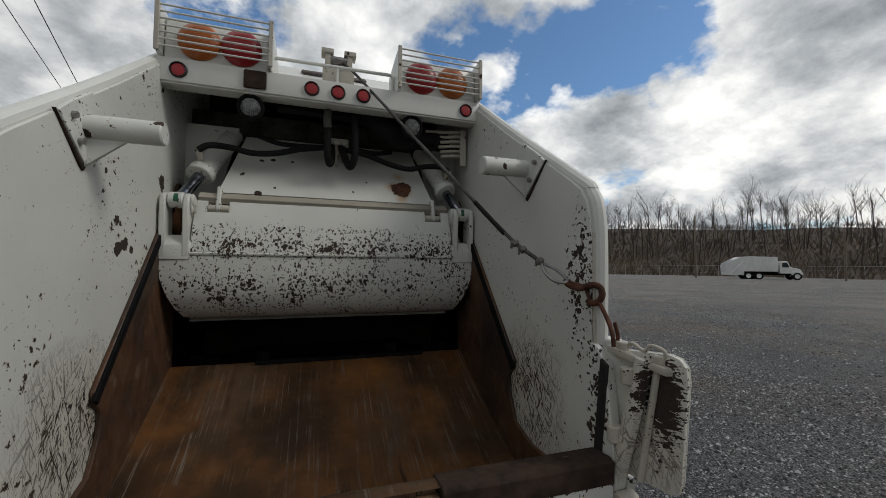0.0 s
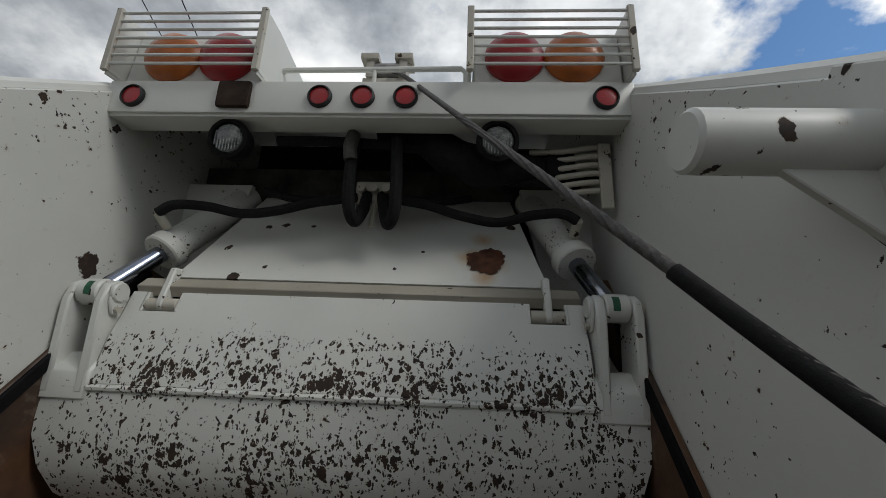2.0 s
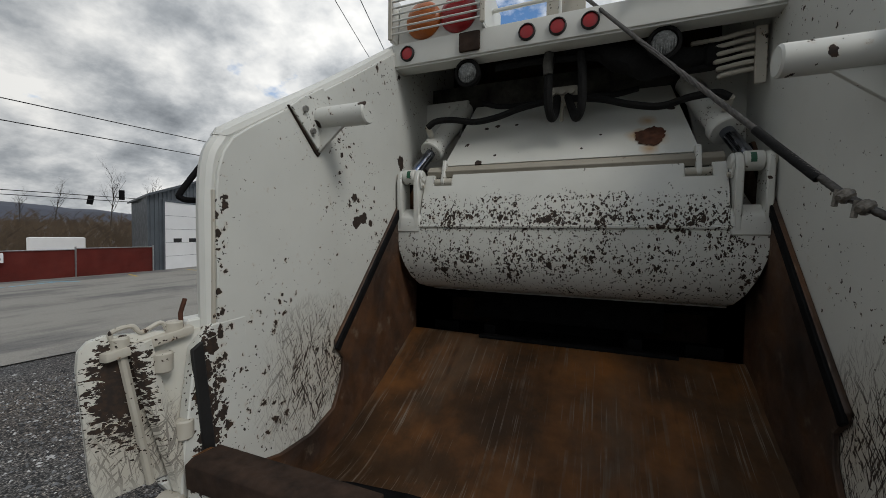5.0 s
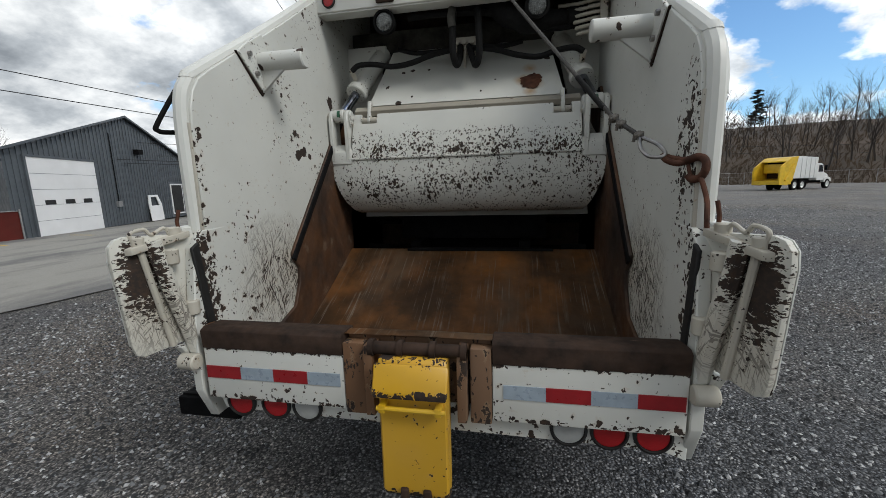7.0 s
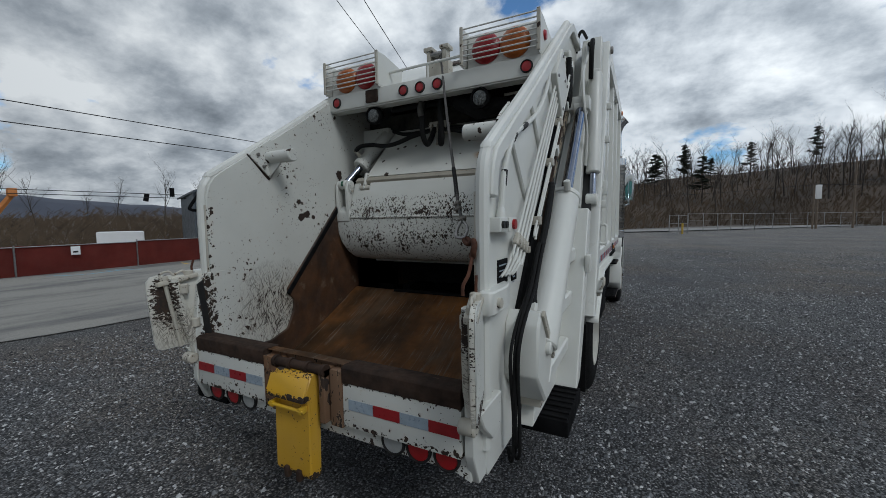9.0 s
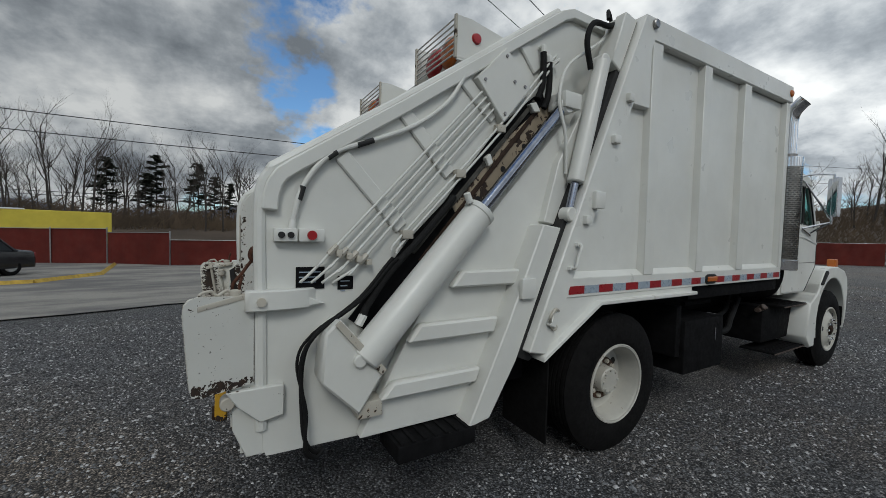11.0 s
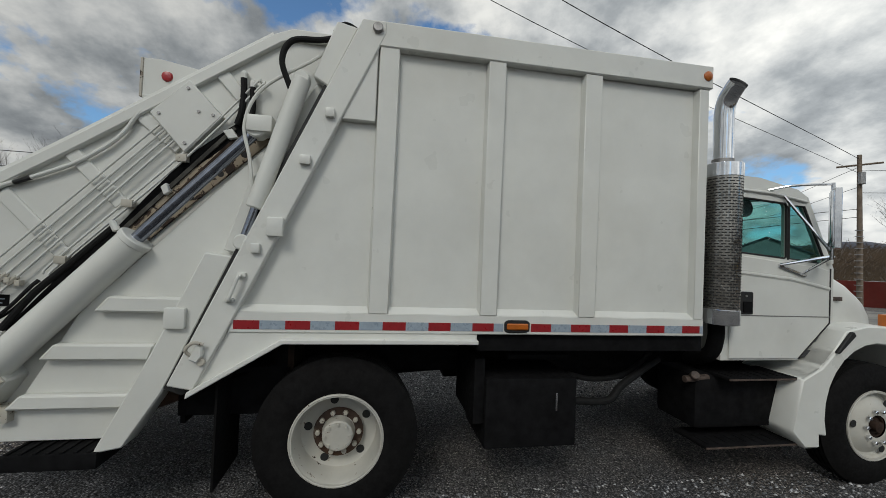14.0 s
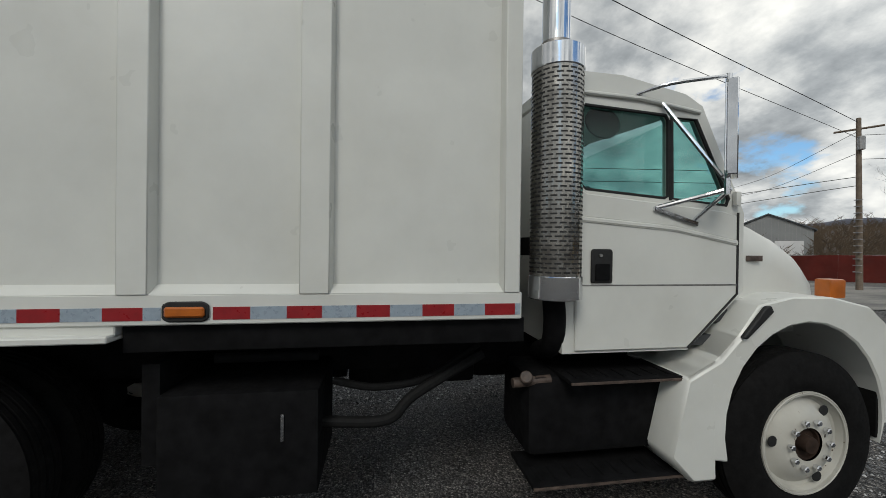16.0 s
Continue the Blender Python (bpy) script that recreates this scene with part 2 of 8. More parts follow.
def flaked(name, base, amount, size=26.0, gloss=0.42, vary=0.9, patch=2.5, zones=(), fine=0.0, tall=1.0, scuff=(), spots=(), stains=(), dirt=0.10, edge_rust=0.30):
    """Old paint off which single flakes have sprung, rounded and of many sizes, in clusters and
    at the worn zones (y, z, reach y, reach z, amount); fine: a second layer of small ones."""
    m = Mat(name, base, gloss)
    bend = m.n.new("ShaderNodeTexNoise")
    bend.inputs["Scale"].default_value, bend.inputs["Detail"].default_value = size * 1.1, 5
    m.l.new(m.scaled(1, 1, tall), bend.inputs["Vector"])
    shift = m.n.new("ShaderNodeVectorMath")
    shift.operation = "MULTIPLY_ADD"
    shift.inputs[1].default_value = (1.3 / size,) * 3
    m.l.new(bend.outputs["Color"], shift.inputs[0])
    m.l.new(m.scaled(1, 1, tall), shift.inputs[2])
    dens = m.math("MULTIPLY", m.math("SUBTRACT", m.noise(patch, 4, 0.65), 0.5), vary)
    for y, z, ry, rz, k in zones:
        dens = m.math("ADD", dens, m.math("MULTIPLY", near(m, y, z, ry, rz), k))

    def layer(scale, more):
        t = m.n.new("ShaderNodeTexVoronoi")
        t.inputs["Scale"].default_value = scale
        m.l.new(shift.outputs[0], t.inputs["Vector"])
        parts = m.n.new("ShaderNodeSeparateColor")
        m.l.new(t.outputs["Color"], parts.inputs[0])
        reach = m.math("MULTIPLY", m.math("ADD", parts.outputs[0], m.math("ADD", dens, more - 1.0)), 1.1)
        torn = m.math("MULTIPLY", m.math("SUBTRACT", m.noise(scale * 2.6, 4, 0.65), 0.5), 0.85)
        gap = m.math("SUBTRACT", m.math("ADD", m.math("MINIMUM", reach, 0.95), torn), m.math("ADD", t.outputs["Distance"], 0.06))
        return m.ramp(gap, (0.0, (0.0,)), (0.035, (1.0,))), m.ramp(m.math("ADD", gap, 0.16), (0.0, (0.0,)), (0.16, (edge_rust,)))

    chip, halo = layer(size, amount)
    if fine:
        chip = m.mix(1.0, chip, layer(size * 2.7, fine)[0], "LIGHTEN")
    for x, y, z, r in spots:
        chip = m.mix(1.0, chip, spot(m, x, y, z, r), "LIGHTEN")
    paint = m.ramp(m.noise(2.3, 6, 0.6), (0.3, tuple(c * (1 - dirt) for c in base)), (0.7, base))
    paint = m.mix(m.ramp(m.noise(0.8, 4, 0.6), (0.48, (0.0,)), (0.72, (dirt * 1.6,))), paint, (0.46, 0.43, 0.36))
    paint = m.mix(halo, paint, (0.40, 0.29, 0.18))
    for x, y, z, r in stains:
        paint = m.mix(m.mix(1.0, spot(m, x, y, z, r, 0.30, 0.45), (0.75, 0.75, 0.75), "MULTIPLY"), paint, (0.44, 0.25, 0.09))
    for y, z, ry, rz, k in scuff:
        zone = m.ramp(m.math("ADD", near(m, y, z, ry, rz), m.math("MULTIPLY", m.noise(5, 4), 0.5)), (0.45, (0.0,)), (1.0, (1.0,)))
        for turn, fine_, lo in ((24, 80.0, 0.590), (-48, 60.0, 0.595), (6, 100.0, 0.60), (-20, 90.0, 0.590)):
            p = m.n.new("ShaderNodeMapping")
            p.vector_type = "TEXTURE"
            p.inputs["Rotation"].default_value = (radians(turn), 0, 0)
            p.inputs["Scale"].default_value = (1.0, 1 / fine_, 1 / 7.0)
            m.l.new(m.co, p.inputs["Vector"])
            line = m.ramp(m.noise(1.6, 3, 0.55, p.outputs["Vector"], 0.5), (lo, (0.0,)), (lo + 0.02, (1.0,)))
            chip = m.mix(1.0, chip, m.mix(1.0, line, m.mix(1.0, zone, (k, k, k), "MULTIPLY"), "MULTIPLY"), "LIGHTEN")
        paint = m.mix(m.mix(1.0, zone, (0.3, 0.3, 0.3), "MULTIPLY"), paint, (0.42, 0.35, 0.26))
    m.set("Base Color", m.mix(chip, paint, m.ramp(m.noise(60, 4, 0.6), *RUST)))
    m.set("Roughness", m.mix(chip, m.ramp(m.noise(5, 3), (0.3, (gloss - 0.08,)), (0.7, (gloss + 0.12,))), (0.85, 0.85, 0.85)))
    m.bump(m.math("SUBTRACT", m.math("MULTIPLY", m.noise(30, 3), 0.15), chip), 0.45, 0.002)
    return m.m


WHITE = (0.61, 0.615, 0.575)
M_body = chipped("white_body_paint", (0.67, 0.675, 0.635), 1.12, 1.15, 18, 0.34, dirt=0.12, dents=14.0)
M_tail = flaked("chipped_white_paint", WHITE, 0.22, 34, vary=1.3, patch=5.0, fine=0.32)
WALL_WEAR = ((0.10, 1.02, 0.075, 0.5, 0.75), (0.13, 1.55, 0.06, 0.4, 0.45), (0.70, 1.00, 0.16, 0.18, 0.30), (0.30, 0.86, 0.25, 0.12, 0.22))
WALL_SCUFF = ((0.62, 0.96, 0.44, 0.46, 1.0), (0.76, 1.02, 0.16, 0.20, 1.0))
M_wall_left = flaked("hopper_wall_paint", WHITE, 0.30, 28, vary=1.4, patch=2.6, fine=0.28, zones=WALL_WEAR, scuff=WALL_SCUFF, spots=((-0.928, 1.376, 2.025, 0.055), (-0.928, 0.887, 1.768, 0.028), (-0.928, 0.914, 1.643, 0.048), (-0.928, 0.971, 1.666, 0.042), (-0.928, 1.038, 1.643, 0.024), (-0.928, 0.837, 2.174, 0.02), (-0.928, 1.338, 2.538, 0.022), (-0.928, 0.783, 1.961, 0.016)))
M_wall_right = flaked("clean_hopper_wall_paint", WHITE, 0.12, 24, vary=1.1, patch=2.2, fine=0.24, zones=WALL_WEAR + ((0.22, 1.50, 0.10, 0.45, 0.55),), scuff=WALL_SCUFF)
M_side = chipped("white_tail_paint", (0.65, 0.655, 0.615), 1.06, 1.075, 30, 0.38, dirt=0.10, dents=6.0)
M_pack = flaked("heavily_chipped_paint", WHITE, 0.27, 38, 0.45, vary=1.5, patch=5.0, fine=0.52, tall=0.7, zones=((1.32, 1.685, 0.3, 0.09, 0.30), (1.345, 1.79, 0.3, 0.03, 0.16), (1.34, 1.46, 0.4, 0.24, 0.17), (1.42, 1.90, 0.5, 0.10, -0.42)))
M_slide = flaked("slide_panel_paint", WHITE, 0.02, 28, fine=0.12, spots=((-0.449, 1.45, 2.016, 0.03), (-0.561, 1.562, 2.15, 0.022), (-0.361, 1.486, 2.06, 0.012), (-0.461, 1.663, 2.271, 0.02), (-0.395, 1.674, 2.284, 0.022), (-0.274, 1.67, 2.279, 0.014), (0.569, 1.685, 2.297, 0.024), (0.217, 1.563, 2.152, 0.01), (0.122, 1.493, 2.068, 0.01)), stains=((0.455, 1.53, 2.09, 0.13), (0.45, 1.47, 2.035, 0.07), (0.45, 1.62, 2.22, 0.07), (0.39, 1.55, 2.13, 0.08)))
M_worn = flaked("badly_rusted_paint", (0.50, 0.47, 0.40), 0.28, 30, 0.5, vary=1.4, patch=9.0, fine=0.34, edge_rust=0.6, dirt=0.3)
M_yellow = chipped("chipped_yellow_paint", (0.62, 0.37, 0.010), 0.90, 0.91, 26, 0.42, 0.6)


def plain(name, c, rough, metal=0.0, var=0.25, scale=8.0, bump=0.15, gleam=0.5):
    m = Mat(name, c, rough, metal)
    m.b.inputs["Specular IOR Level"].default_value = gleam
    f = m.noise(scale, 6, 0.6)
    m.set("Base Color", m.ramp(f, (0.3, tuple(v * (1 - var) for v in c)), (0.7, tuple(min(1, v * (1 + var)) for v in c))))
    m.set("Roughness", m.ramp(m.noise(scale * 2.3, 4), (0.3, (max(0.03, rough - 0.1),)), (0.7, (min(1, rough + 0.1),))))
    if bump:
        m.bump(m.noise(scale * 9, 4), bump, 0.002)
    return m.m


def rust_mat():
    m = Mat("rusty_steel", (0.1, 0.05, 0.03), 0.75)
    big = m.noise(2.2, 6, 0.65)
    col = m.ramp(big, (0.30, (0.014, 0.009, 0.007)), (0.46, (0.040, 0.020, 0.011)), (0.60, (0.085, 0.037, 0.015)), (0.74, (0.15, 0.062, 0.02)))
    scr = m.ramp(m.noise(26, 5, 0.65, m.scaled(5.0, 0.35, 0.35)), (0.60, (0.0,)), (0.70, (0.65,)))
    m.set("Base Color", m.mix(scr, col, (0.16, 0.125, 0.09)))
    m.set("Roughness", m.ramp(m.noise(11, 4), (0.3, (0.45,)), (0.7, (0.85,))))
    m.bump(m.noise(40, 6, 0.65), 0.4, 0.003)
    return m.m


def hopper_floor_mat():
    """Bare hopper steel: brown and orange rust, rubbed grey with long bright scratches down the middle."""
    m = Mat("scratched_hopper_steel", (0.15, 0.09, 0.05), 0.6)
    base = m.ramp(m.noise(1.5, 6, 0.62), (0.30, (0.040, 0.023, 0.012)), (0.44, (0.105, 0.052, 0.021)), (0.56, (0.26, 0.110, 0.034)), (0.68, (0.46, 0.18, 0.042)))
    rub = m.ramp(m.noise(2.0, 5, 0.65, m.scaled(1.3, 0.5, 0.5)), (0.50, (0.0,)), (0.68, (0.55,)))
    col = m.mix(rub, base, (0.17, 0.125, 0.085))
    for k, (sx, lo, hi, tone) in enumerate(((14.0, 0.58, 0.66, (0.035, 0.020, 0.012)), (40.0, 0.56, 0.66, (0.25, 0.20, 0.15)), (95.0, 0.57, 0.64, (0.36, 0.31, 0.25)))):
        line = m.ramp(m.noise(1.0, 3, 0.6, m.scaled(sx, 1.6, 1.6), 0.1), (lo, (0.0,)), (hi, (0.75,)))
        some = m.ramp(m.noise(1.6 + k, 4, 0.6), (0.47, (0.0,)), (0.62, (1.0,)))
        col = m.mix(m.mix(1.0, line, some, "MULTIPLY"), col, tone)
    m.set("Base Color", col)
    m.set("Roughness", m.ramp(m.noise(9, 4), (0.3, (0.42,)), (0.7, (0.75,))))
    m.bump(m.noise(30, 6, 0.65, m.scaled(3.0, 0.6, 0.6)), 0.35, 0.003)
    return m.m


M_floor = hopper_floor_mat()
M_rust = rust_mat()
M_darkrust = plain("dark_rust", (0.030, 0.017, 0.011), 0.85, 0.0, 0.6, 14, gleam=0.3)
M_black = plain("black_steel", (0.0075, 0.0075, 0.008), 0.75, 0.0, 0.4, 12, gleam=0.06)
M_rubber = plain("black_rubber", (0.0065, 0.0063, 0.0063), 0.85, 0.0, 0.4, 18, 0.25, gleam=0.12)
M_hose = plain("black_hose", (0.008, 0.008, 0.008), 0.75, 0.0, 0.3, 40, 0.4, gleam=0.2)
M_chrome = plain("chrome", (0.72, 0.73, 0.75), 0.10, 1.0, 0.06, 6, 0.0)
M_shield = plain("heat_stained_steel", (0.34, 0.325, 0.30), 0.22, 1.0, 0.35, 7, 0.0)
M_rod = plain("polished_rod", (0.26, 0.28, 0.33), 0.16, 1.0, 0.15, 12, 0.0)
M_steel = plain("worn_steel", (0.30, 0.29, 0.28), 0.42, 0.9, 0.3, 25)
M_cable = plain("wire_rope", (0.075, 0.07, 0.065), 0.55, 0.6, 0.4, 70)
M_rim = chipped("white_rim", (0.54, 0.53, 0.48), 0.96, 0.98, 24, 0.42, dirt=0.35)
M_seal = plain("black_seal", (0.01, 0.01, 0.01), 0.7, 0.0, 0.2)


def lens_mat(name, c):
    m = Mat(name, c, 0.3)
    m.set("Base Color", m.ramp(m.noise(12, 3), (0.3, tuple(v * 0.7 for v in c)), (0.7, c)))
    m.bump(m.cells(190), 0.25, 0.002)
    m.b.inputs["Coat Weight"].default_value = 0.15
    return m.m


M_redlens = lens_mat("red_lens", (0.36, 0.010, 0.014))
M_amber = lens_mat("amber_lens", (0.50, 0.13, 0.015))
M_clear = lens_mat("clear_lens", (0.40, 0.41, 0.40))
M_workglass = plain("work_lamp_glass", (0.13, 0.135, 0.13), 0.25, 0.3, 0.7, 45, 0.4)
M_redtape = plain("red_reflective_tape", (0.26, 0.012, 0.016), 0.35, 0.0, 0.15, 20, 0)
M_silvertape = plain("silver_reflective_tape", (0.30, 0.36, 0.42), 0.32, 0.1, 0.12, 20, 0)


def glass_mat(name, c):
    """Thin tinted sheet glass: what lies behind shows through, the sky mirrors on it."""
    m = Mat(name, c, 0.02)
    see, shine, both, edge = (m.n.new("ShaderNode" + k) for k in ("BsdfTransparent", "BsdfGlossy", "MixShader", "LayerWeight"))
    see.inputs["Color"].default_value = (*c, 1)
    shine.inputs["Roughness"].default_value = 0.02
    m.l.new(m.math("ADD", m.math("MULTIPLY", m.math("POWER", edge.outputs["Facing"], 4.0), 0.5), 0.02), both.inputs["Fac"])
    m.l.new(see.outputs["BSDF"], both.inputs[1])
    m.l.new(shine.outputs["BSDF"], both.inputs[2])
    m.l.new(both.outputs["Shader"], m.n["Material Output"].inputs["Surface"])
    return m.m


M_glass = glass_mat("tinted_glass", (0.60, 0.80, 0.78))


def gravel_mat():
    """Crushed stone: single stones of two sizes in greys, brown fines, shade painted into the gaps, and a paler far
    tone for the grazing view.
    """
    m = Mat("crushed_stone", (0.17, 0.17, 0.175), 0.9)
    tones = ((0.08, (0.020, 0.021, 0.023)), (0.40, (0.090, 0.093, 0.098)), (0.72, (0.22, 0.225, 0.235)), (0.95, (0.60, 0.60, 0.60)))
    d, d2 = m.cells(62, "Distance"), m.cells(125, "Distance")
    stone = m.ramp(m.cells(62, "Color"), *tones)
    small = m.ramp(m.cells(125, "Color"), *tones)
    stone = m.mix(m.ramp(m.noise(14, 3), (0.47, (0.0,)), (0.53, (1.0,))), stone, small)
    big = m.ramp(m.noise(0.35, 6, 0.6), (0.35, (0.72, 0.72, 0.74)), (0.65, (1.10, 1.08, 1.03)))
    brown = m.mix(m.ramp(m.noise(0.22, 5, 0.6), (0.45, (0.0,)), (0.66, (0.70,))), stone, m.mix(1.0, stone, (1.25, 0.98, 0.72), "MULTIPLY"))
    # brightening at grazing angles put into the colour: paler with distance
    away = m.n.new("ShaderNodeVectorMath")
    away.operation = "LENGTH"
    m.l.new(m.scaled(1.0, 0.75, 0.0), away.inputs[0])
    grazing_pale = m.ramp(m.math("MULTIPLY", m.math("ADD", away.outputs["Value"], m.math("MULTIPLY", m.noise(0.3, 5, 0.6), 8.0)), 0.03), (0.36, (0.0,)), (0.80, (1.0,)))
    brown = m.mix(m.mix(1.0, grazing_pale, (0.55, 0.55, 0.55), "MULTIPLY"), brown, (0.235, 0.225, 0.21))
    # shade between the stones multiplied into the colour, fading with distance
    gap = m.mix(m.mix(1.0, grazing_pale, (0.6, 0.6, 0.6), "MULTIPLY"), m.ramp(d, (0.32, (1.0, 1.0, 1.0)), (0.72, (0.16, 0.16, 0.17))), (1.0, 1.0, 1.0))
    m.set("Base Color", m.mix(1.0, m.mix(1.0, brown, big, "MULTIPLY"), gap, "MULTIPLY"))
    m.bump(m.math("SUBTRACT", 1.0, m.math("ADD", d, m.math("MULTIPLY", d2, 0.4))), 1.0, 0.02)
    return m.m


M_gravel = gravel_mat()


def asphalt_mat():
    m = Mat("old_asphalt", (0.1, 0.1, 0.1), 0.9)
    f = m.ramp(m.noise(60, 3), (0.3, (0.19, 0.183, 0.170)), (0.7, (0.30, 0.29, 0.27)))
    tone = m.ramp(m.noise(0.5, 7, 0.68, m.scaled(0.9, 0.35, 1)), (0.40, (0.48, 0.48, 0.50)), (0.54, (1.0, 0.99, 0.95)))
    m.set("Base Color", m.mix(1.0, f, tone, "MULTIPLY"))
    m.bump(m.noise(120, 3), 0.3, 0.004)
    return m.m


M_asphalt = asphalt_mat()
M_stone = []
for nm, c in (("grey_stone", (0.145, 0.149, 0.155)), ("dark_stone", (0.026, 0.027, 0.029)), ("pale_stone", (0.44, 0.44, 0.44))):
    M_stone.append(plain(nm, c, 0.85, 0, 0.35, 30, 0.3))
M_siding = plain("dark_grey_siding", (0.075, 0.086, 0.098), 0.45, 0, 0.15, 1.5, 0)
M_garage = plain("white_garage_door", (0.72, 0.72, 0.72), 0.4, 0, 0.05, 1.0, 0)
M_fence = plain("red_fence_fabric", (0.17, 0.028, 0.02), 0.85, 0, 0.22, 0.9, 0)
M_galv = plain("galvanised_steel", (0.34, 0.34, 0.34), 0.5, 0.7, 0.2, 10, 0)
M_bark = plain("bark", (0.0413, 0.0341, 0.0286), 0.9, 0, 0.4, 9, 0)
M_twig = plain("twigs", (0.0468, 0.0363, 0.0297), 0.95, 0, 0.35, 5, 0)
M_brush = plain("brown_brush", (0.085, 0.060, 0.038), 0.95, 0, 0.6, 0.12, 0)
M_hill = plain("wooded_hillside", (0.050, 0.036, 0.025), 1.0, 0, 0.6, 0.08, 0)
# distance haze put into the ridge's colour as a bluish tint
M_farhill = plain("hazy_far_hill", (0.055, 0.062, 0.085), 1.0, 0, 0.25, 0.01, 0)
M_needle = plain("pine_needles", (0.0165, 0.0231, 0.0121), 0.9, 0, 0.4, 4, 0)
M_wood = plain("weathered_pole", (0.16, 0.125, 0.095), 0.85, 0, 0.3, 6, 0)
M_wire = plain("black_wire", (0.015, 0.015, 0.016), 0.7, 0, 0.1, 2, 0)
M_bluepaint = plain("blue_marking", (0.10, 0.38, 0.55), 0.8, 0, 0.3, 9, 0)
M_curb = plain("yellow_kerb_paint", (0.45, 0.30, 0.05), 0.8, 0, 0.3, 6, 0)
M_interior = plain("cab_interior", (0.045, 0.047, 0.05), 0.7, 0, 0.3, 5, 0)
M_plate = plain("chipped_dark_plate", (0.07, 0.05, 0.04), 0.6, 0, 0.6, 20)


# ---- mesh helpers ----
ORIGIN = {}


def thing(name, at, label, category, group="", kind=""):
    """An empty at the foot of a thing; its parts are built in world places."""
    ob = new(name)
    ob.location = at
    ORIGIN[ob] = Vector(at)
    return tagged(ob, label, category, group, kind)


def smooth_faces(bm, angle=35):
    for f in bm.faces:
        f.smooth = True
    for e in bm.edges:
        if len(e.link_faces) == 2 and e.calc_face_angle(0) > radians(angle):
            e.smooth = False


def part(name, bm, material, parent=None, label="", smooth=True):
    """One mesh object from a bmesh, under a thing or under a part."""
    root = parent
    while root is not None and root.parent is not None:
        root = root.parent
    if root is not None:
        bmesh.ops.translate(bm, verts=bm.verts, vec=-ORIGIN[root])
    bmesh.ops.recalc_face_normals(bm, faces=bm.faces)
    if smooth:
        smooth_faces(bm)
    me = bpy.data.meshes.new(name)
    bm.to_mesh(me)
    bm.free()
    for m in material if isinstance(material, (list, tuple)) else [material]:
        me.materials.append(m)
    ob = new(name, me)
    ob.parent = parent
    if label:
        ob["label"] = label
    return ob


def setting(name, bm, material, label, category):
    ob = part(name, bm, material)
    return tagged(ob, label, category, kind="structure")


def into(bm, other):
    me = bpy.data.meshes.new("join")
    other.to_mesh(me)
    other.free()
    bm.from_mesh(me)
    bpy.data.meshes.remove(me)
    return bm


def bevelled(bm, width, segs=2):
    if width > 0:
        bmesh.ops.bevel(bm, geom=bm.edges[:], offset=width, segments=segs, affect="EDGES", profile=0.6)
    return bm


def box(x0, x1, y0, y1, z0, z1, bev=0.006, bm=None):
    b = bmesh.new()
    bmesh.ops.create_cube(b, size=1, matrix=Matrix.Translation(((x0 + x1) / 2, (y0 + y1) / 2, (z0 + z1) / 2)) @ Matrix.Diagonal((abs(x1 - x0), abs(y1 - y0), abs(z1 - z0), 1)))
    bevelled(b, bev)
    return into(bm, b) if bm else b


def prism(pts, a0, a1, axis="x", bev=0.005, bm=None):
    """A flat outline drawn out along an axis. pts: (y, z) for x, (x, z) for y, (x, y) for z."""
    b = bmesh.new()

    def at(p, a):
        return {"x": (a, p[0], p[1]), "y": (p[0], a, p[1]), "z": (p[0], p[1], a)}[axis]

    low = [b.verts.new(at(p, a0)) for p in pts]
    high = [b.verts.new(at(p, a1)) for p in pts]
    n = len(pts)
    b.faces.new(low)
    b.faces.new(high[::-1])
    for i in range(n):
        b.faces.new((low[i], low[(i + 1) % n], high[(i + 1) % n], high[i]))
    bmesh.ops.recalc_face_normals(b, faces=b.faces)
    bevelled(b, bev, 1)
    return into(bm, b) if bm else b


def tube(pts, r, segs=10, bm=None, taper=None, cap=True):
    """A round bar along a chain of places."""
    b = bmesh.new()
    pts = [Vector(p) for p in pts]
    rings, up = [], Vector((0.31, 0.17, 0.94))
    for i, p in enumerate(pts):
        d = (pts[min(i + 1, len(pts) - 1)] - pts[max(i - 1, 0)]).normalized()
        side = d.cross(up)
        if side.length < 0.05:
            side = d.cross(Vector((1, 0, 0)))
        side.normalize()
        over = side.cross(d)
        up = over
        rr = r if taper is None else r + (taper - r) * i / (len(pts) - 1)
        rings.append([b.verts.new(p + rr * (math.cos(2 * math.pi * k / segs) * side + math.sin(2 * math.pi * k / segs) * over)) for k in range(segs)])
    for a, c in zip(rings, rings[1:]):
        for k in range(segs):
            b.faces.new((a[k], a[(k + 1) % segs], c[(k + 1) % segs], c[k]))
    if cap:
        b.faces.new(rings[0][::-1])
        b.faces.new(rings[-1])
    return into(bm, b) if bm else b


def curve(pts, steps=8):
    """A smooth chain through the given places."""
    p = [Vector(v) for v in pts]
    p = [2 * p[0] - p[1], *p, 2 * p[-1] - p[-2]]
    out = []
    for i in range(1, len(p) - 2):
        for k in range(steps):
            t = k / steps
            out.append(0.5 * (2 * p[i] + (p[i + 1] - p[i - 1]) * t + (2 * p[i - 1] - 5 * p[i] + 4 * p[i + 1] - p[i + 2]) * t * t + (3 * p[i] - p[i - 1] - 3 * p[i + 1] + p[i + 2]) * t ** 3))
    out.append(p[-2])
    return out


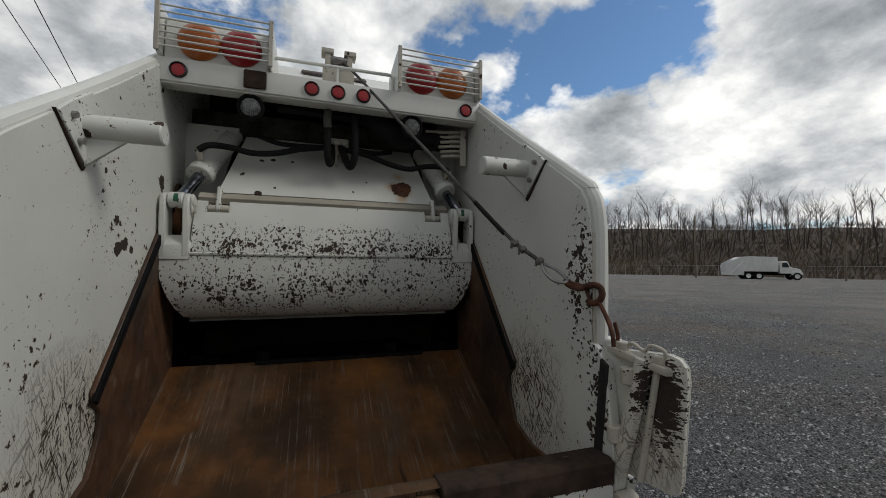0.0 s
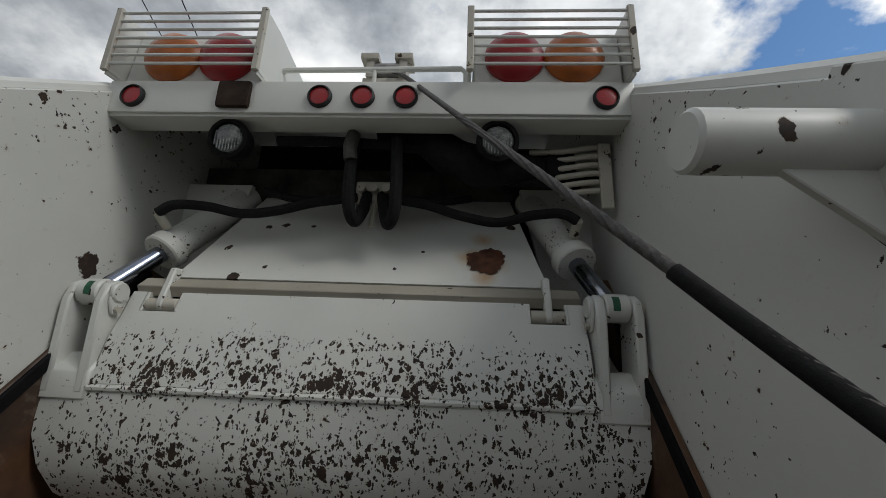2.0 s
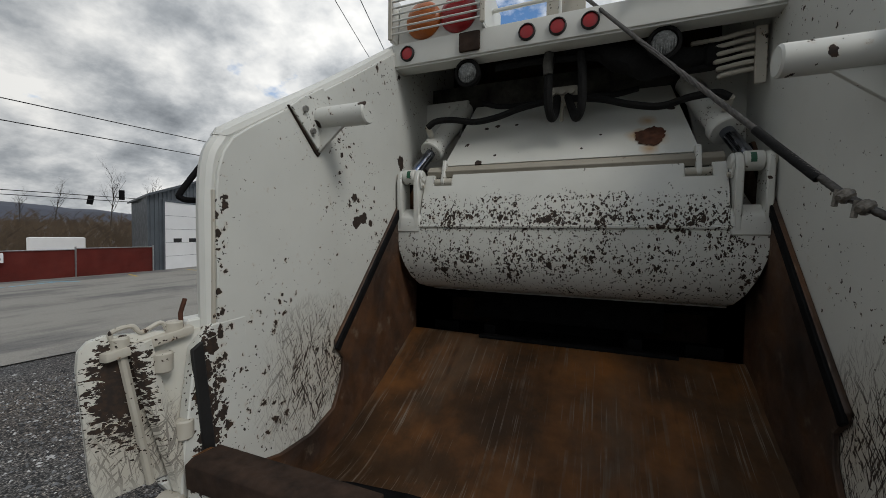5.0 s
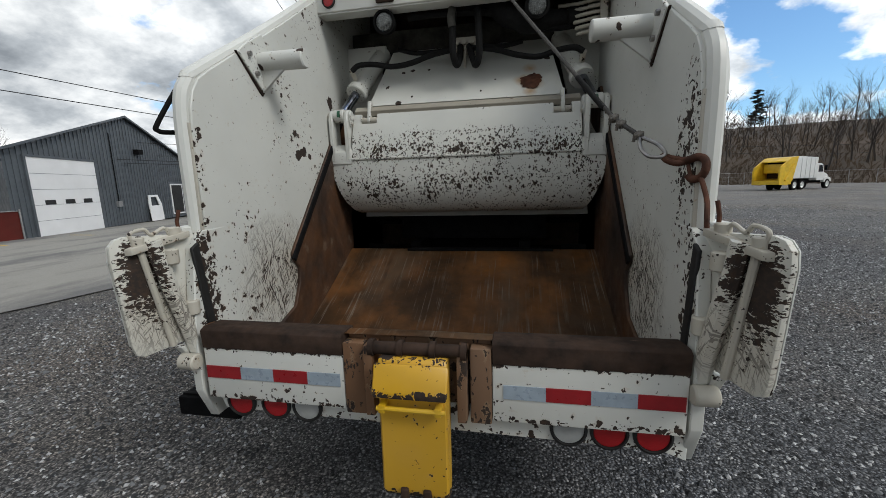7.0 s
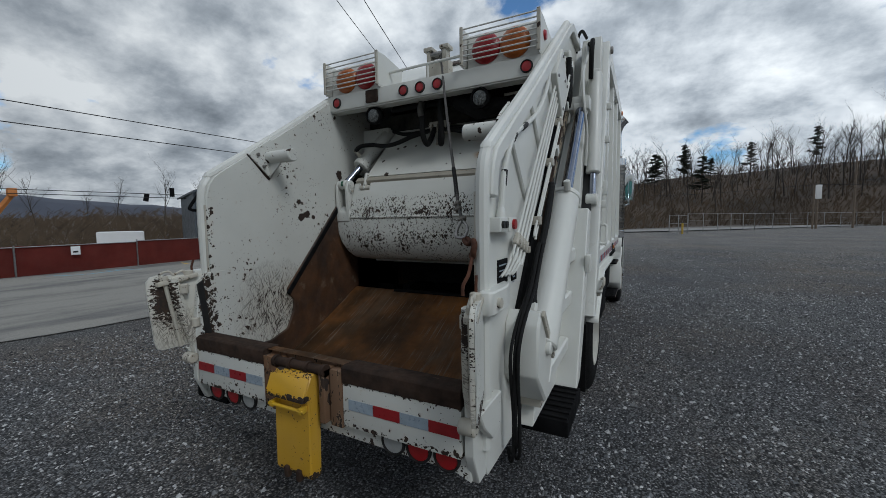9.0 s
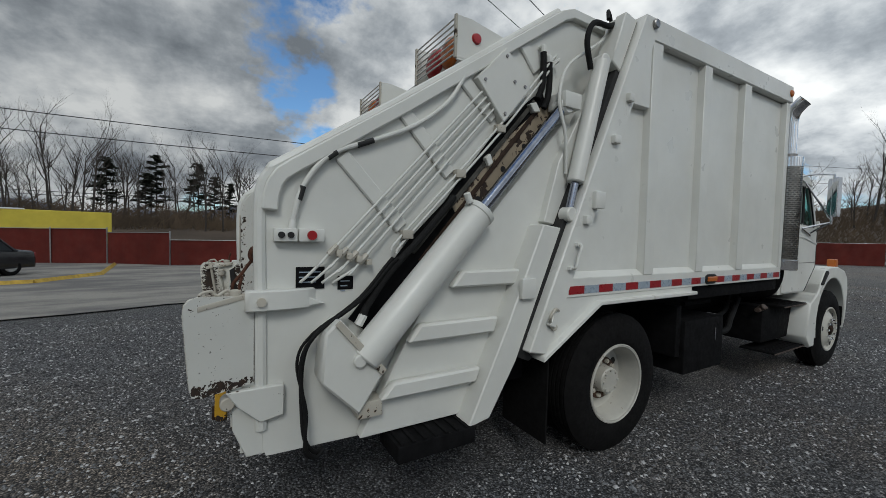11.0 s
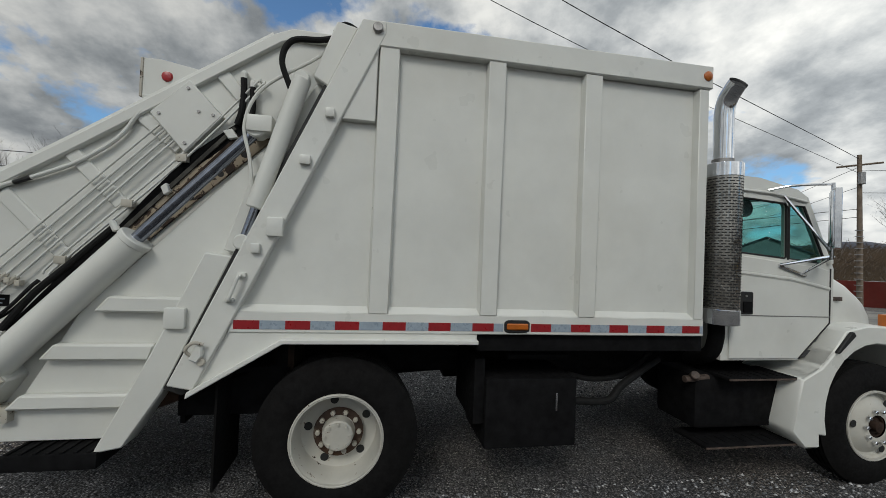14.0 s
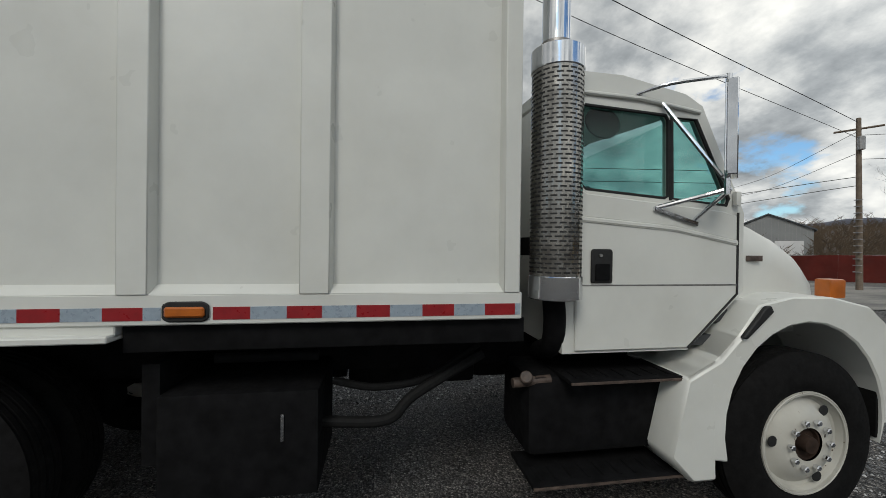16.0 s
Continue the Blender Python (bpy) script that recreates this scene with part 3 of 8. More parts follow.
def turned(profile, centre, axis=(1, 0, 0), segs=32, bm=None):
    """A turned body: profile of (distance along the axis, radius)."""
    b = bmesh.new()
    a = Vector(axis).normalized()
    s = a.cross(Vector((0, 0, 1)))
    if s.length < 0.05:
        s = Vector((1, 0, 0))
    s.normalize()
    t = s.cross(a)
    c = Vector(centre)
    rings = []
    for d, r in profile:
        if r < 1e-5:
            rings.append([b.verts.new(c + a * d)])
        else:
            rings.append([b.verts.new(c + a * d + r * (math.cos(2 * math.pi * k / segs) * s + math.sin(2 * math.pi * k / segs) * t)) for k in range(segs)])
    for p, q in zip(rings, rings[1:]):
        for k in range(segs):
            k2 = (k + 1) % segs
            face = [p[k % len(p)], p[k2 % len(p)], q[k2 % len(q)], q[k % len(q)]]
            face = list(dict.fromkeys(face))
            if len(face) > 2:
                b.faces.new(face)
    return into(bm, b) if bm else b


def rod(p0, p1, r, segs=16, bm=None, bev=0.0):
    p0, p1 = Vector(p0), Vector(p1)
    d = (p1 - p0).length
    c = min(bev, r * 0.5)
    return turned([(0, 0), (0, r - c), (c, r), (d - c, r), (d, r - c), (d, 0)], p0, p1 - p0, segs, bm)


def mirrored(bm):
    b = bm.copy()
    bmesh.ops.scale(b, vec=(-1, 1, 1), verts=b.verts)
    bmesh.ops.reverse_faces(b, faces=b.faces)
    return b


# ---- ground ----
def ground_sheet():
    """Gravel yard out to the horizon, rolling a little."""
    b = bmesh.new()
    rings = [0.0, 2, 4, 7, 11, 17, 26, 40, 60, 95, 160, 300, 700, 2500]
    segs = 96
    rows = [[b.verts.new((0, 2, -0.09))]]
    for r in rings[1:]:
        row = []
        for k in range(segs):
            a = 2 * math.pi * k / segs
            x, y = r * math.cos(a), 2 + r * math.sin(a)
            h = 0.0 if r < 20 else 0.12 * noise.noise((x * 0.03, y * 0.03, 1.0)) * min(1, (r - 20) / 30)
            row.append(b.verts.new((x, y, h - 0.09 - 0.03 * max(0.0, -x - 7.0) * (1 if r < 60 else 0) - (1.5 if r >= 160 else 1.5 * min(1.0, max(0.0, -x / 30)) if r >= 60 else 0))))
        rows.append(row)
    for p, q in zip(rows, rows[1:]):
        for k in range(segs):
            k2 = (k + 1) % segs
            b.faces.new(list(dict.fromkeys([p[k % len(p)], q[k % len(q)], q[k2 % len(q)], p[k2 % len(p)]])))
    return b


setting("ground", ground_sheet(), M_gravel, "grey crushed-stone yard reaching out to the fences", "ground")
ASPHALT = [(-5.4, 30), (-5.7, 7), (-6.0, 4.2), (-6.35, 2.4), (-6.6, 1.0), (-7.1, -0.8), (-6.3, -3.4), (-5.2, -6), (-4.5, -14), (-4, -40), (-60, -40), (-60, 30)]
b = bmesh.new()
rim = sorted(ASPHALT[:10], key=lambda p: p[1])
rows = []
for y in np.linspace(-40, 30, 141):
    x0 = float(np.interp(y, [p[1] for p in rim], [p[0] for p in rim])) + 0.15 * noise.noise((0.7 * y, 3.1, 0.3)) + 0.05 * noise.noise((4.0 * y, 1.1, 0.3))
    rows.append([b.verts.new((x, y, -0.072 - 0.03 * max(0.0, -x - 7.0))) for x in (x0, min(x0 - 0.05, -7.3), -10, -16, -26, -40, -60)])
for p, q in zip(rows, rows[1:]):
    for k in range(6):
        b.faces.new((p[k], q[k], q[k + 1], p[k + 1]))
setting("pavement", b, M_asphalt, "cracked old asphalt lot beside the gravel", "pavement")

# ---- the refuse truck ----
truck = thing("garbage_truck", (0, 3, -0.09), "white rear-loading garbage truck with rusty hopper and chipped paint", "garbage truck")

M_peg = flaked("chipped_peg_paint", WHITE, 0.50, 26, 0.45, vary=1.2, patch=7.0, fine=0.2)
# tail: two side walls, each an outline in the y-z plane
TAIL = [(0.145, 0.50), (0.13, 1.70), (0.137, 1.78), (0.158, 1.85), (0.195, 1.905), (0.26, 1.955), (0.87, 2.365), (2.10, 3.235), (2.22, 3.285), (2.64, 3.28), (2.30, 2.42), (1.98, 1.70), (1.64, 0.90), (1.30, 0.47), (0.78, 0.44), (0.16, 0.455)]


def strip(line, width, x0, x1, bev=0.006):
    """A flat bar that follows a chain of (y, z) places, inside of it."""
    inner = []
    for i, p in enumerate(line):
        a, c = Vector(line[max(i - 1, 0)]), Vector(line[min(i + 1, len(line) - 1)])
        d = (c - a).normalized()
        inner.append((p[0] + d.y * width, p[1] - d.x * width))
    return prism(list(line) + inner[::-1], x0, x1, "x", bev)


for s in (-1, 1):
    wall = prism(TAIL, 0.928, 0.966, "x", 0.004)
    rim = strip(TAIL[1:10], 0.075, 0.966, 1.012, 0.008)
    side = part("tail_side_wall", wall if s > 0 else mirrored(wall), M_wall_right if s > 0 else M_wall_left, truck, "chipped white steel side wall of the hopper")
    part("edge_rim", rim if s > 0 else mirrored(rim), M_side, side)
    skin = prism(TAIL, 0.966, 0.972, "x", 0.001)
    part("outer_skin", skin if s > 0 else mirrored(skin), M_side, side, "clean white outer face")
    edge = box(0.930, 0.97, 0.119, 0.128, 0.60, 1.72, 0.002)
    part("rusty_edge", edge if s > 0 else mirrored(edge), M_worn, side, "rust-streaked rear edge")
    # rounded outer lip along the rear edge
    lip = tube(curve([(0.968, 0.138, 0.60), (0.968, 0.132, 1.2), (0.968, 0.128, 1.74), (0.968, 0.175, 1.89), (0.968, 0.25, 1.955), (0.968, 0.87, 2.37), (0.968, 2.09, 3.232)], 5), 0.03, 10)
    part("edge_lip", lip if s > 0 else mirrored(lip), M_side, side)
    # bump peg on its bracket
    peg = rod((0.932, 0.62, 2.085), (0.673, 0.62, 2.085), 0.046, 24, bev=0.006)
    plate = prism([(0.440, 2.085), (0.50, 2.135), (0.635, 2.225), (0.735, 2.08), (0.60, 1.945)], 0.914, 0.930, "x", 0.003)
    gus = prism([(0.928, 1.93), (0.928, 2.05), (0.78, 2.05)], 0.61, 0.625, "y", 0.002)
    pg = part("bump_peg", peg if s > 0 else mirrored(peg), M_peg, side, "chipped round steel peg")
    back = prism([(0.434, 2.088), (0.448, 2.09), (0.604, 1.953), (0.655, 1.99), (0.648, 1.965), (0.612, 1.918), (0.592, 1.932)], 0.920, 0.9305, "x", 0.001)
    part("rusted_edge", back if s > 0 else mirrored(back), M_darkrust, pg)
    part("bracket", plate if s > 0 else mirrored(plate), M_tail, pg)
    part("gusset", gus if s > 0 else mirrored(gus), M_tail, pg)
    for py, pz in ((0.515, 2.095), (0.56, 2.015)):
        bolt = rod((0.913, py, pz), (0.898, py, pz), 0.012, 6)
        part("bolt", bolt if s > 0 else mirrored(bolt), M_steel, pg)

# rust liners that line the lower hopper walls
LINER = [(1.60, 2.07), (1.372, 1.812), (1.0, 1.39), (0.725, 1.08), (0.735, 1.035), (0.785, 0.985), (0.775, 0.89), (0.71, 0.765), (0.56, 0.715), (0.39, 0.715), (0.25, 0.75), (0.13, 0.80), (0.10, 0.60), (0.6, 0.44), (1.2, 0.5), (2.2, 0.9), (2.3, 1.9)]
for s in (-1, 1):
    b = prism(LINER, 0.908, 0.927, "x", 0.004)
    part("hopper_liner", b if s > 0 else mirrored(b), M_rust, truck, "rusted brown wear plate")
    b = strip([(0.71, 1.05), (0.735, 1.085), (1.0, 1.385), (1.372, 1.807), (1.60, 2.065)], 0.040, 0.898, 0.913, 0.004)
    part("wear_strip", b if s > 0 else mirrored(b), M_black, truck)

# hopper trough
TROUGH = [(0.03, 0.897), (0.11, 0.885), (0.15, 0.77), (0.26, 0.63), (0.42, 0.555), (0.62, 0.55), (0.80, 0.60), (1.02, 0.70), (1.28, 0.83), (1.50, 0.945), (1.56, 0.965), (1.58, 0.93), (1.60, 0.80)]
b = bmesh.new()
rows = []
fine = [(p.x, p.y) for p in curve([(y, z, 0) for y, z in TROUGH], 4)]
for y, z in fine:
    rows.append([b.verts.new((x, y, z + 0.006 * noise.noise((x * 2, y * 3, 4)))) for x in np.linspace(-0.912, 0.912, 13)])
for p, q in zip(rows, rows[1:]):
    for k in range(12):
        b.faces.new((p[k], p[k + 1], q[k + 1], q[k]))
bmesh.ops.solidify(b, geom=b.faces[:], thickness=0.02)
part("hopper_floor", b, M_floor, truck, "scratched rust-brown hopper floor")
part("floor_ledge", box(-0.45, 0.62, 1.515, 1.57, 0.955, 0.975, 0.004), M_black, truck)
# inner floor coloured black in place of the deep shade behind the packer
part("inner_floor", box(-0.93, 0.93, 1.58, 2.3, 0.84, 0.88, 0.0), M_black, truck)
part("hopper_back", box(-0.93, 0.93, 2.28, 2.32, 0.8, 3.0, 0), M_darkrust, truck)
# added black closers: keep daylight out, their colour stands in for shade
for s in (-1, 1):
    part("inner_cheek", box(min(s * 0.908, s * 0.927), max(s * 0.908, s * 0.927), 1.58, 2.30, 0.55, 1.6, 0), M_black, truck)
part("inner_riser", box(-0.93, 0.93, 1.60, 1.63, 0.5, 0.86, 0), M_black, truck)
# side closures and underside
part("tail_underside", prism([(0.2, 0.5), (0.75, 0.46), (1.3, 0.49), (1.3, 0.54), (0.2, 0.55)], -0.94, 0.94, "x", 0.002), M_black, truck)

# roof plate of the tail and the light bar
roof_plate = prism([(1.34, 2.66), (2.15, 3.17), (2.66, 3.22), (2.66, 3.18), (2.17, 3.13), (1.36, 2.62)], -0.945, 0.945, "x", 0.002)
part("tail_roof", roof_plate, M_side, truck, "white sheet roof of the tailgate")
bar = box(-0.945, 0.945, 1.288, 1.348, 2.577, 2.707, 0.006)
lightbar = part("light_bar", bar, M_side, truck, "white steel crossbar with round red lamps")
part("bar_lip", box(-0.94, 0.94, 1.30, 1.40, 2.567, 2.58, 0.002), M_side, lightbar)


def round_lamp(x, z, r, lens, parent, y=1.288, axis=(0, -1, 0)):
    ring = turned([(0, 0), (0, r * 1.22), (0.012, r * 1.20), (0.016, r * 1.04), (0.004, r)], (x, y, z), axis, 28)
    ob = part("round_lamp", ring, M_seal, parent)
    part("lens", turned([(0.002, r * 1.02), (0.009, r * 0.97), (0.012, r * 0.6), (0.013, 0)], (x, y, z), axis, 28), lens, ob)


for x in (-0.842, -0.15, 0.003, 0.156, 0.845):
    round_lamp(x, 2.64, 0.036, M_redlens, lightbar)
part("rusty_cover", box(-0.52, -0.40, 1.266, 1.289, 2.59, 2.695, 0.012), M_darkrust, lightbar, "rusty brown lamp cover")

# light boxes with slatted guards
for s in (-1, 1):
    xi, xo = 0.392, 0.925
    bx = prism([(1.315, 2.700), (1.335, 2.95), (1.36, 2.965), (1.60, 2.93), (1.60, 2.86), (1.45, 2.72)], xi, xo, "x", 0.008)
    housing = part("light_box", bx if s > 0 else mirrored(bx), M_side, truck, "white lamp box with a slatted guard")
    for cx, lens in ((0.54, M_redlens), (0.755, M_amber)):
        dome = turned([(-0.01, 0.108), (0.008, 0.108), (0.03, 0.092), (0.045, 0.055), (0.05, 0)], (s * cx, 1.318, 2.83), (0, -1, 0.05), 36)
        part("warning_lamp", dome, lens, housing)
    for k in range(7):
        z = 2.745 + 0.037 * k
        part("guard_bar", rod((s * (xi - 0.015), 1.245, z), (s * (xo + 0.01), 1.245, z), 0.0055, 8), M_side, housing)
    for x in (xi - 0.014, xo + 0.010):
        b = prism([(1.25, 2.705), (1.25, 2.985), (1.36, 2.985), (1.62, 2.94), (1.62, 2.80), (1.46, 2.72)], x - 0.004, x + 0.004, "x", 0.002)
        part("side_plate", b if s > 0 else mirrored(b), M_side, housing)
        b = prism([(1.235, 2.715), (1.252, 2.715), (1.252, 2.985), (1.235, 2.985)], x - 0.012, x + 0.012, "x", 0.003)
        part("guard_post", b if s > 0 else mirrored(b), M_worn, housing)
        b = box(x - 0.006, x + 0.006, 1.245, 1.33, 2.72, 2.735, 0.002)
        part("guard_arm", b if s > 0 else mirrored(b), M_side, housing)
    ring = turned([(0, 0), (0, 0.036), (0.014, 0.03), (0.02, 0)], (s * (xo + 0.014), 1.40, 2.87), (s, 0, 0), 24)
    part("side_marker", ring, M_redlens, housing)

# rail and cable fairlead on the tail roof
rail = tube([(-0.385, 1.42, 2.70), (-0.385, 1.42, 2.84), (-0.365, 1.42, 2.86), (0.345, 1.42, 2.868), (0.365, 1.42, 2.85), (0.365, 1.42, 2.70)], 0.011, 8)
tube([(0.0, 1.42, 2.70), (0.0, 1.42, 2.865)], 0.009, 8, rail)
part("roof_rail", rail, M_side, truck)
fair = box(-0.09, 0.12, 1.55, 1.64, 2.80, 2.93, 0.004)
box(-0.075, -0.04, 1.54, 1.62, 2.93, 3.02, 0.004, fair)
box(0.07, 0.105, 1.54, 1.62, 2.93, 3.02, 0.004, fair)
box(-0.10, -0.02, 1.53, 1.63, 3.015, 3.045, 0.004, fair)
box(0.05, 0.13, 1.53, 1.63, 3.015, 3.045, 0.004, fair)
roller = part("cable_fairlead", fair, M_worn, truck, "rusty roller guide for the winch cable")
part("roller", rod((-0.04, 1.56, 2.985), (0.07, 1.56, 2.985), 0.022, 14), M_steel, roller)
part("roller", rod((-0.04, 1.60, 2.985), (0.07, 1.60, 2.985), 0.022, 14), M_steel, roller)
part("hatch_frame", prism([(1.86, 3.0), (1.98, 3.07), (1.98, 3.085), (1.86, 3.015)], -0.24, 0.24, "x", 0.003), M_plate, truck)

# work lamps under the bar: a thick rubber shell round a ribbed lens
for x in (-0.488, 0.482):
    c, d = (x, 1.34, 2.50), (0, -1, -0.15)
    lamp = part("work_lamp", turned([(-0.085, 0), (-0.085, 0.035), (-0.05, 0.066), (0.0, 0.076), (0.014, 0.074), (0.016, 0.060), (0.004, 0.056)], c, d, 28), M_rubber, truck, "black rubber round work lamp with a ribbed lens")
    lens = part("lens", turned([(0.002, 0.058), (0.010, 0.052), (0.016, 0.03), (0.018, 0)], c, d, 28), M_workglass, lamp)
    for k in range(-4, 5):
        h = math.sqrt(0.052 ** 2 - (0.011 * k) ** 2)
        part("lens_rib", rod((x + 0.011 * k, 1.325, 2.498 - h), (x + 0.011 * k, 1.325, 2.498 + h), 0.0022, 6), M_workglass, lens)
    part("stem", rod((x, 1.36, 2.55), (x, 1.36, 2.60), 0.012, 8), M_steel, lamp)
    part("bracket", box(x - 0.03, x + 0.03, 1.335, 1.365, 2.562, 2.578, 0.003), M_worn, lamp)

M_hookrust = plain("red_brown_rust", (0.075, 0.030, 0.017), 0.8, 0, 0.6, 20, 0.3, gleam=0.3)
M_channel = chipped("dirty_channel_paint", (0.36, 0.33, 0.27), 0.95, 0.957, 30, 0.5, dirt=0.4)
M_green = plain("old_green_paint", (0.012, 0.085, 0.045), 0.5, 0, 0.4, 40, 0)
M_grime_shade = plain("grease_and_shade_paint", (0.05, 0.048, 0.042), 0.7, 0, 0.8, 9, 0.3, gleam=0.25)
# slide panel above the packer blade
panel = bmesh.new()
corners = [(-0.665, 1.44, 2.005), (0.665, 1.44, 2.005), (0.585, 1.83, 2.47), (-0.585, 1.83, 2.47)]
lo = [panel.verts.new(c) for c in corners]
hi = [panel.verts.new((c[0], c[1] + 0.03, c[2] - 0.02)) for c in corners]
panel.faces.new(lo)
panel.faces.new(hi[::-1])
for i in range(4):
    panel.faces.new((lo[i], lo[(i + 1) % 4], hi[(i + 1) % 4], hi[i]))
slide = part("slide_panel", panel, M_slide, truck, "white slide panel with a rusted-through spot")
# the rusted-through spot: a ragged dark plate
b = bmesh.new()
c0, n = Vector((0.457, 1.532, 2.115)), 48
u, v = Vector((1, 0, 0)), Vector((0, 0.643, 0.766))
ragged = []
for k in range(n):
    a = 2 * math.pi * k / n
    r = 1.0 + 0.34 * noise.noise((math.cos(a) * 1.3, math.sin(a) * 1.3, 3.3)) + 0.26 * noise.noise((math.cos(a) * 5, math.sin(a) * 5, 8.1))
    ragged.append(b.verts.new(c0 + u * (0.074 * math.cos(a) * r) + v * (0.076 * math.sin(a) * r) + Vector((0, -0.004, 0.003))))
b.faces.new(ragged)
part("rust_spot", b, M_hookrust, slide, "dark rusted hole in the paint")
for s in (-1, 1):
    b = prism([(0.735, 1.99), (0.94, 1.99), (0.94, 2.5), (0.62, 2.5)], 1.75, 1.78, "y", 0.002)
    part("guide_plate", b if s > 0 else mirrored(b), M_tail, truck)
# beam coloured near black: the shade under the light bar, put into its paint
part("upper_beam", box(-0.94, 0.94, 1.86, 1.95, 2.44, 2.64, 0.01), M_grime_shade, truck, "beam behind the hoses, coloured near black for the shade there")
part("cross_channel", prism([(1.40, 1.965), (1.44, 2.0), (1.47, 1.96), (1.42, 1.93)], -0.76, 0.76, "x", 0.003), M_channel, truck)

# packer blade
PROF = [(1.455, 1.945), (1.405, 1.945), (1.388, 1.90), (1.346, 1.79), (1.325, 1.685), (1.318, 1.65), (1.33, 1.635), (1.318, 1.62), (1.318, 1.50), (1.335, 1.41), (1.375, 1.33), (1.44, 1.275), (1.53, 1.25), (1.62, 1.26), (1.62, 1.9)]


def blade_half(z):
    if z > 1.66:
        return 0.765
    if z > 1.625:
        return 0.90
    return 0.915 - 0.11 * max(0, (1.60 - z) / 0.35) ** 1.8


b = bmesh.new()
rows = []
COLS = [-1.0, -0.967, -0.935, -0.765, -0.60, -0.45, -0.30, -0.15, 0.0, 0.15, 0.30, 0.45, 0.60, 0.765, 0.935, 0.967, 1.0]
PROF.insert(3, (1.381, 1.878))
for y, z in PROF:
    w = blade_half(z)
    rows.append([b.verts.new((w * k, y + 0.003 * noise.noise((k * 7.0, z * 9, 2)), z)) for k in COLS])
for i, (p, q) in enumerate(zip(rows, rows[1:] + rows[:1])):
    for k in range(len(COLS) - 1):
        if i < 3 and k in (2, 13):      # notches for the hinge arms
            continue
        b.faces.new((p[k], p[k + 1], q[k + 1], q[k]))
b.faces.new([r[0] for r in rows])
b.faces.new([r[-1] for r in rows][::-1])
blade = part("packer_blade", b, M_pack, truck, "white packer blade peppered with rust chips")
b = tube([(-0.9, 1.322, 1.637), (-0.45, 1.32, 1.637), (0, 1.318, 1.637), (0.45, 1.32, 1.637), (0.9, 1.322, 1.637)], 0.011, 8)
part("weld_ridge", b, M_pack, blade)
for s in (-1, 1):
    for xa, xb in ((0.775, 0.805), (0.885, 0.915)):
        ear = prism([(1.31, 1.62), (1.30, 1.90), (1.315, 1.955), (1.35, 1.975), (1.39, 1.955), (1.42, 1.90), (1.44, 1.62)], xa, xb, "x", 0.006)
        part("pivot_ear", ear if s > 0 else mirrored(ear), M_tail, blade)
    foot = prism([(1.312, 1.60), (1.31, 1.685), (1.36, 1.74), (1.44, 1.74), (1.44, 1.60)], 0.765, 0.925, "x", 0.006)
    part("ear_foot", foot if s > 0 else mirrored(foot), M_tail, blade)
    part("pivot_pin", rod((s * 0.765, 1.35, 1.93), (s * 0.93, 1.35, 1.93), 0.028, 18, bev=0.004), M_worn, blade)
    # hinge arm of the slide panel, its pin lying in a notch of the blade
    for xa, xb in ((0.583, 0.594), (0.706, 0.716)):
        cheek = prism([(1.381, 1.878), (1.405, 1.945), (1.47, 1.945), (1.47, 1.878)], xa, xb, "x", 0.002)
        part("notch_cheek", cheek if s > 0 else mirrored(cheek), M_tail, blade)
    part("notch_back", box(min(s * 0.588, s * 0.712), max(s * 0.588, s * 0.712), 1.462, 1.47, 1.87, 1.944, 0.001), M_grime_shade, blade)
    part("notch_floor", box(min(s * 0.588, s * 0.712), max(s * 0.588, s * 0.712), 1.385, 1.468, 1.868, 1.876, 0.001), M_tail, blade)
    arm = prism([(1.415, 2.035), (1.455, 2.035), (1.425, 1.905), (1.41, 1.882), (1.385, 1.885), (1.378, 1.905)], 0.640, 0.664, "x", 0.005)
    part("hinge_arm", arm if s > 0 else mirrored(arm), M_tail, blade)
    part("hinge_pin", rod((s * 0.595, 1.405, 1.902), (s * 0.705, 1.405, 1.902), 0.022, 16, bev=0.003), M_worn, blade)
    # boss on the pin and its keeper plate
    part("pivot_boss", rod((s * 0.807, 1.35, 1.932), (s * 0.883, 1.35, 1.932), 0.045, 24, bev=0.006), M_peg, blade)
    part("pin_head", rod((s * 0.774, 1.35, 1.932), (s * 0.757, 1.35, 1.932), 0.034, 20, bev=0.005), M_tail, blade)
    keep = prism([(1.318, 1.95), (1.35, 1.972), (1.382, 1.95), (1.375, 1.90), (1.355, 1.855), (1.335, 1.86), (1.32, 1.90)], 0.764, 0.775, "x", 0.003)
    part("keeper_plate", keep if s > 0 else mirrored(keep), M_tail, blade)
    part("keeper_bolt", rod((s * 0.765, 1.348, 1.875), (s * 0.752, 1.348, 1.875), 0.012, 6), M_worn, blade)
    patch = turned([(-0.012, 0.0462), (0.010, 0.0462)], (s * 0.838, 1.35, 1.932), (1, 0, 0), 24)
    bmesh.ops.delete(patch, geom=[v for v in patch.verts if v.co.y > 1.325 or v.co.z < 1.915], context="VERTS")
    part("old_paint", patch, M_green, blade, "remnant of old green paint")
    # ram: barrel above, polished rod below
    p0, p1 = Vector((s * 0.835, 1.35, 1.935)), Vector((s * 0.665, 1.83, 2.47))
    pm = p0.lerp(p1, 0.36)
    ram = part("hydraulic_ram", rod(pm, p1, 0.062, 24, bev=0.005), M_tail, truck, "white packer ram with polished rod")
    part("gland", rod(pm - (p1 - p0).normalized() * 0.035, pm + (p1 - p0).normalized() * 0.02, 0.076, 24, bev=0.006), M_tail, ram)
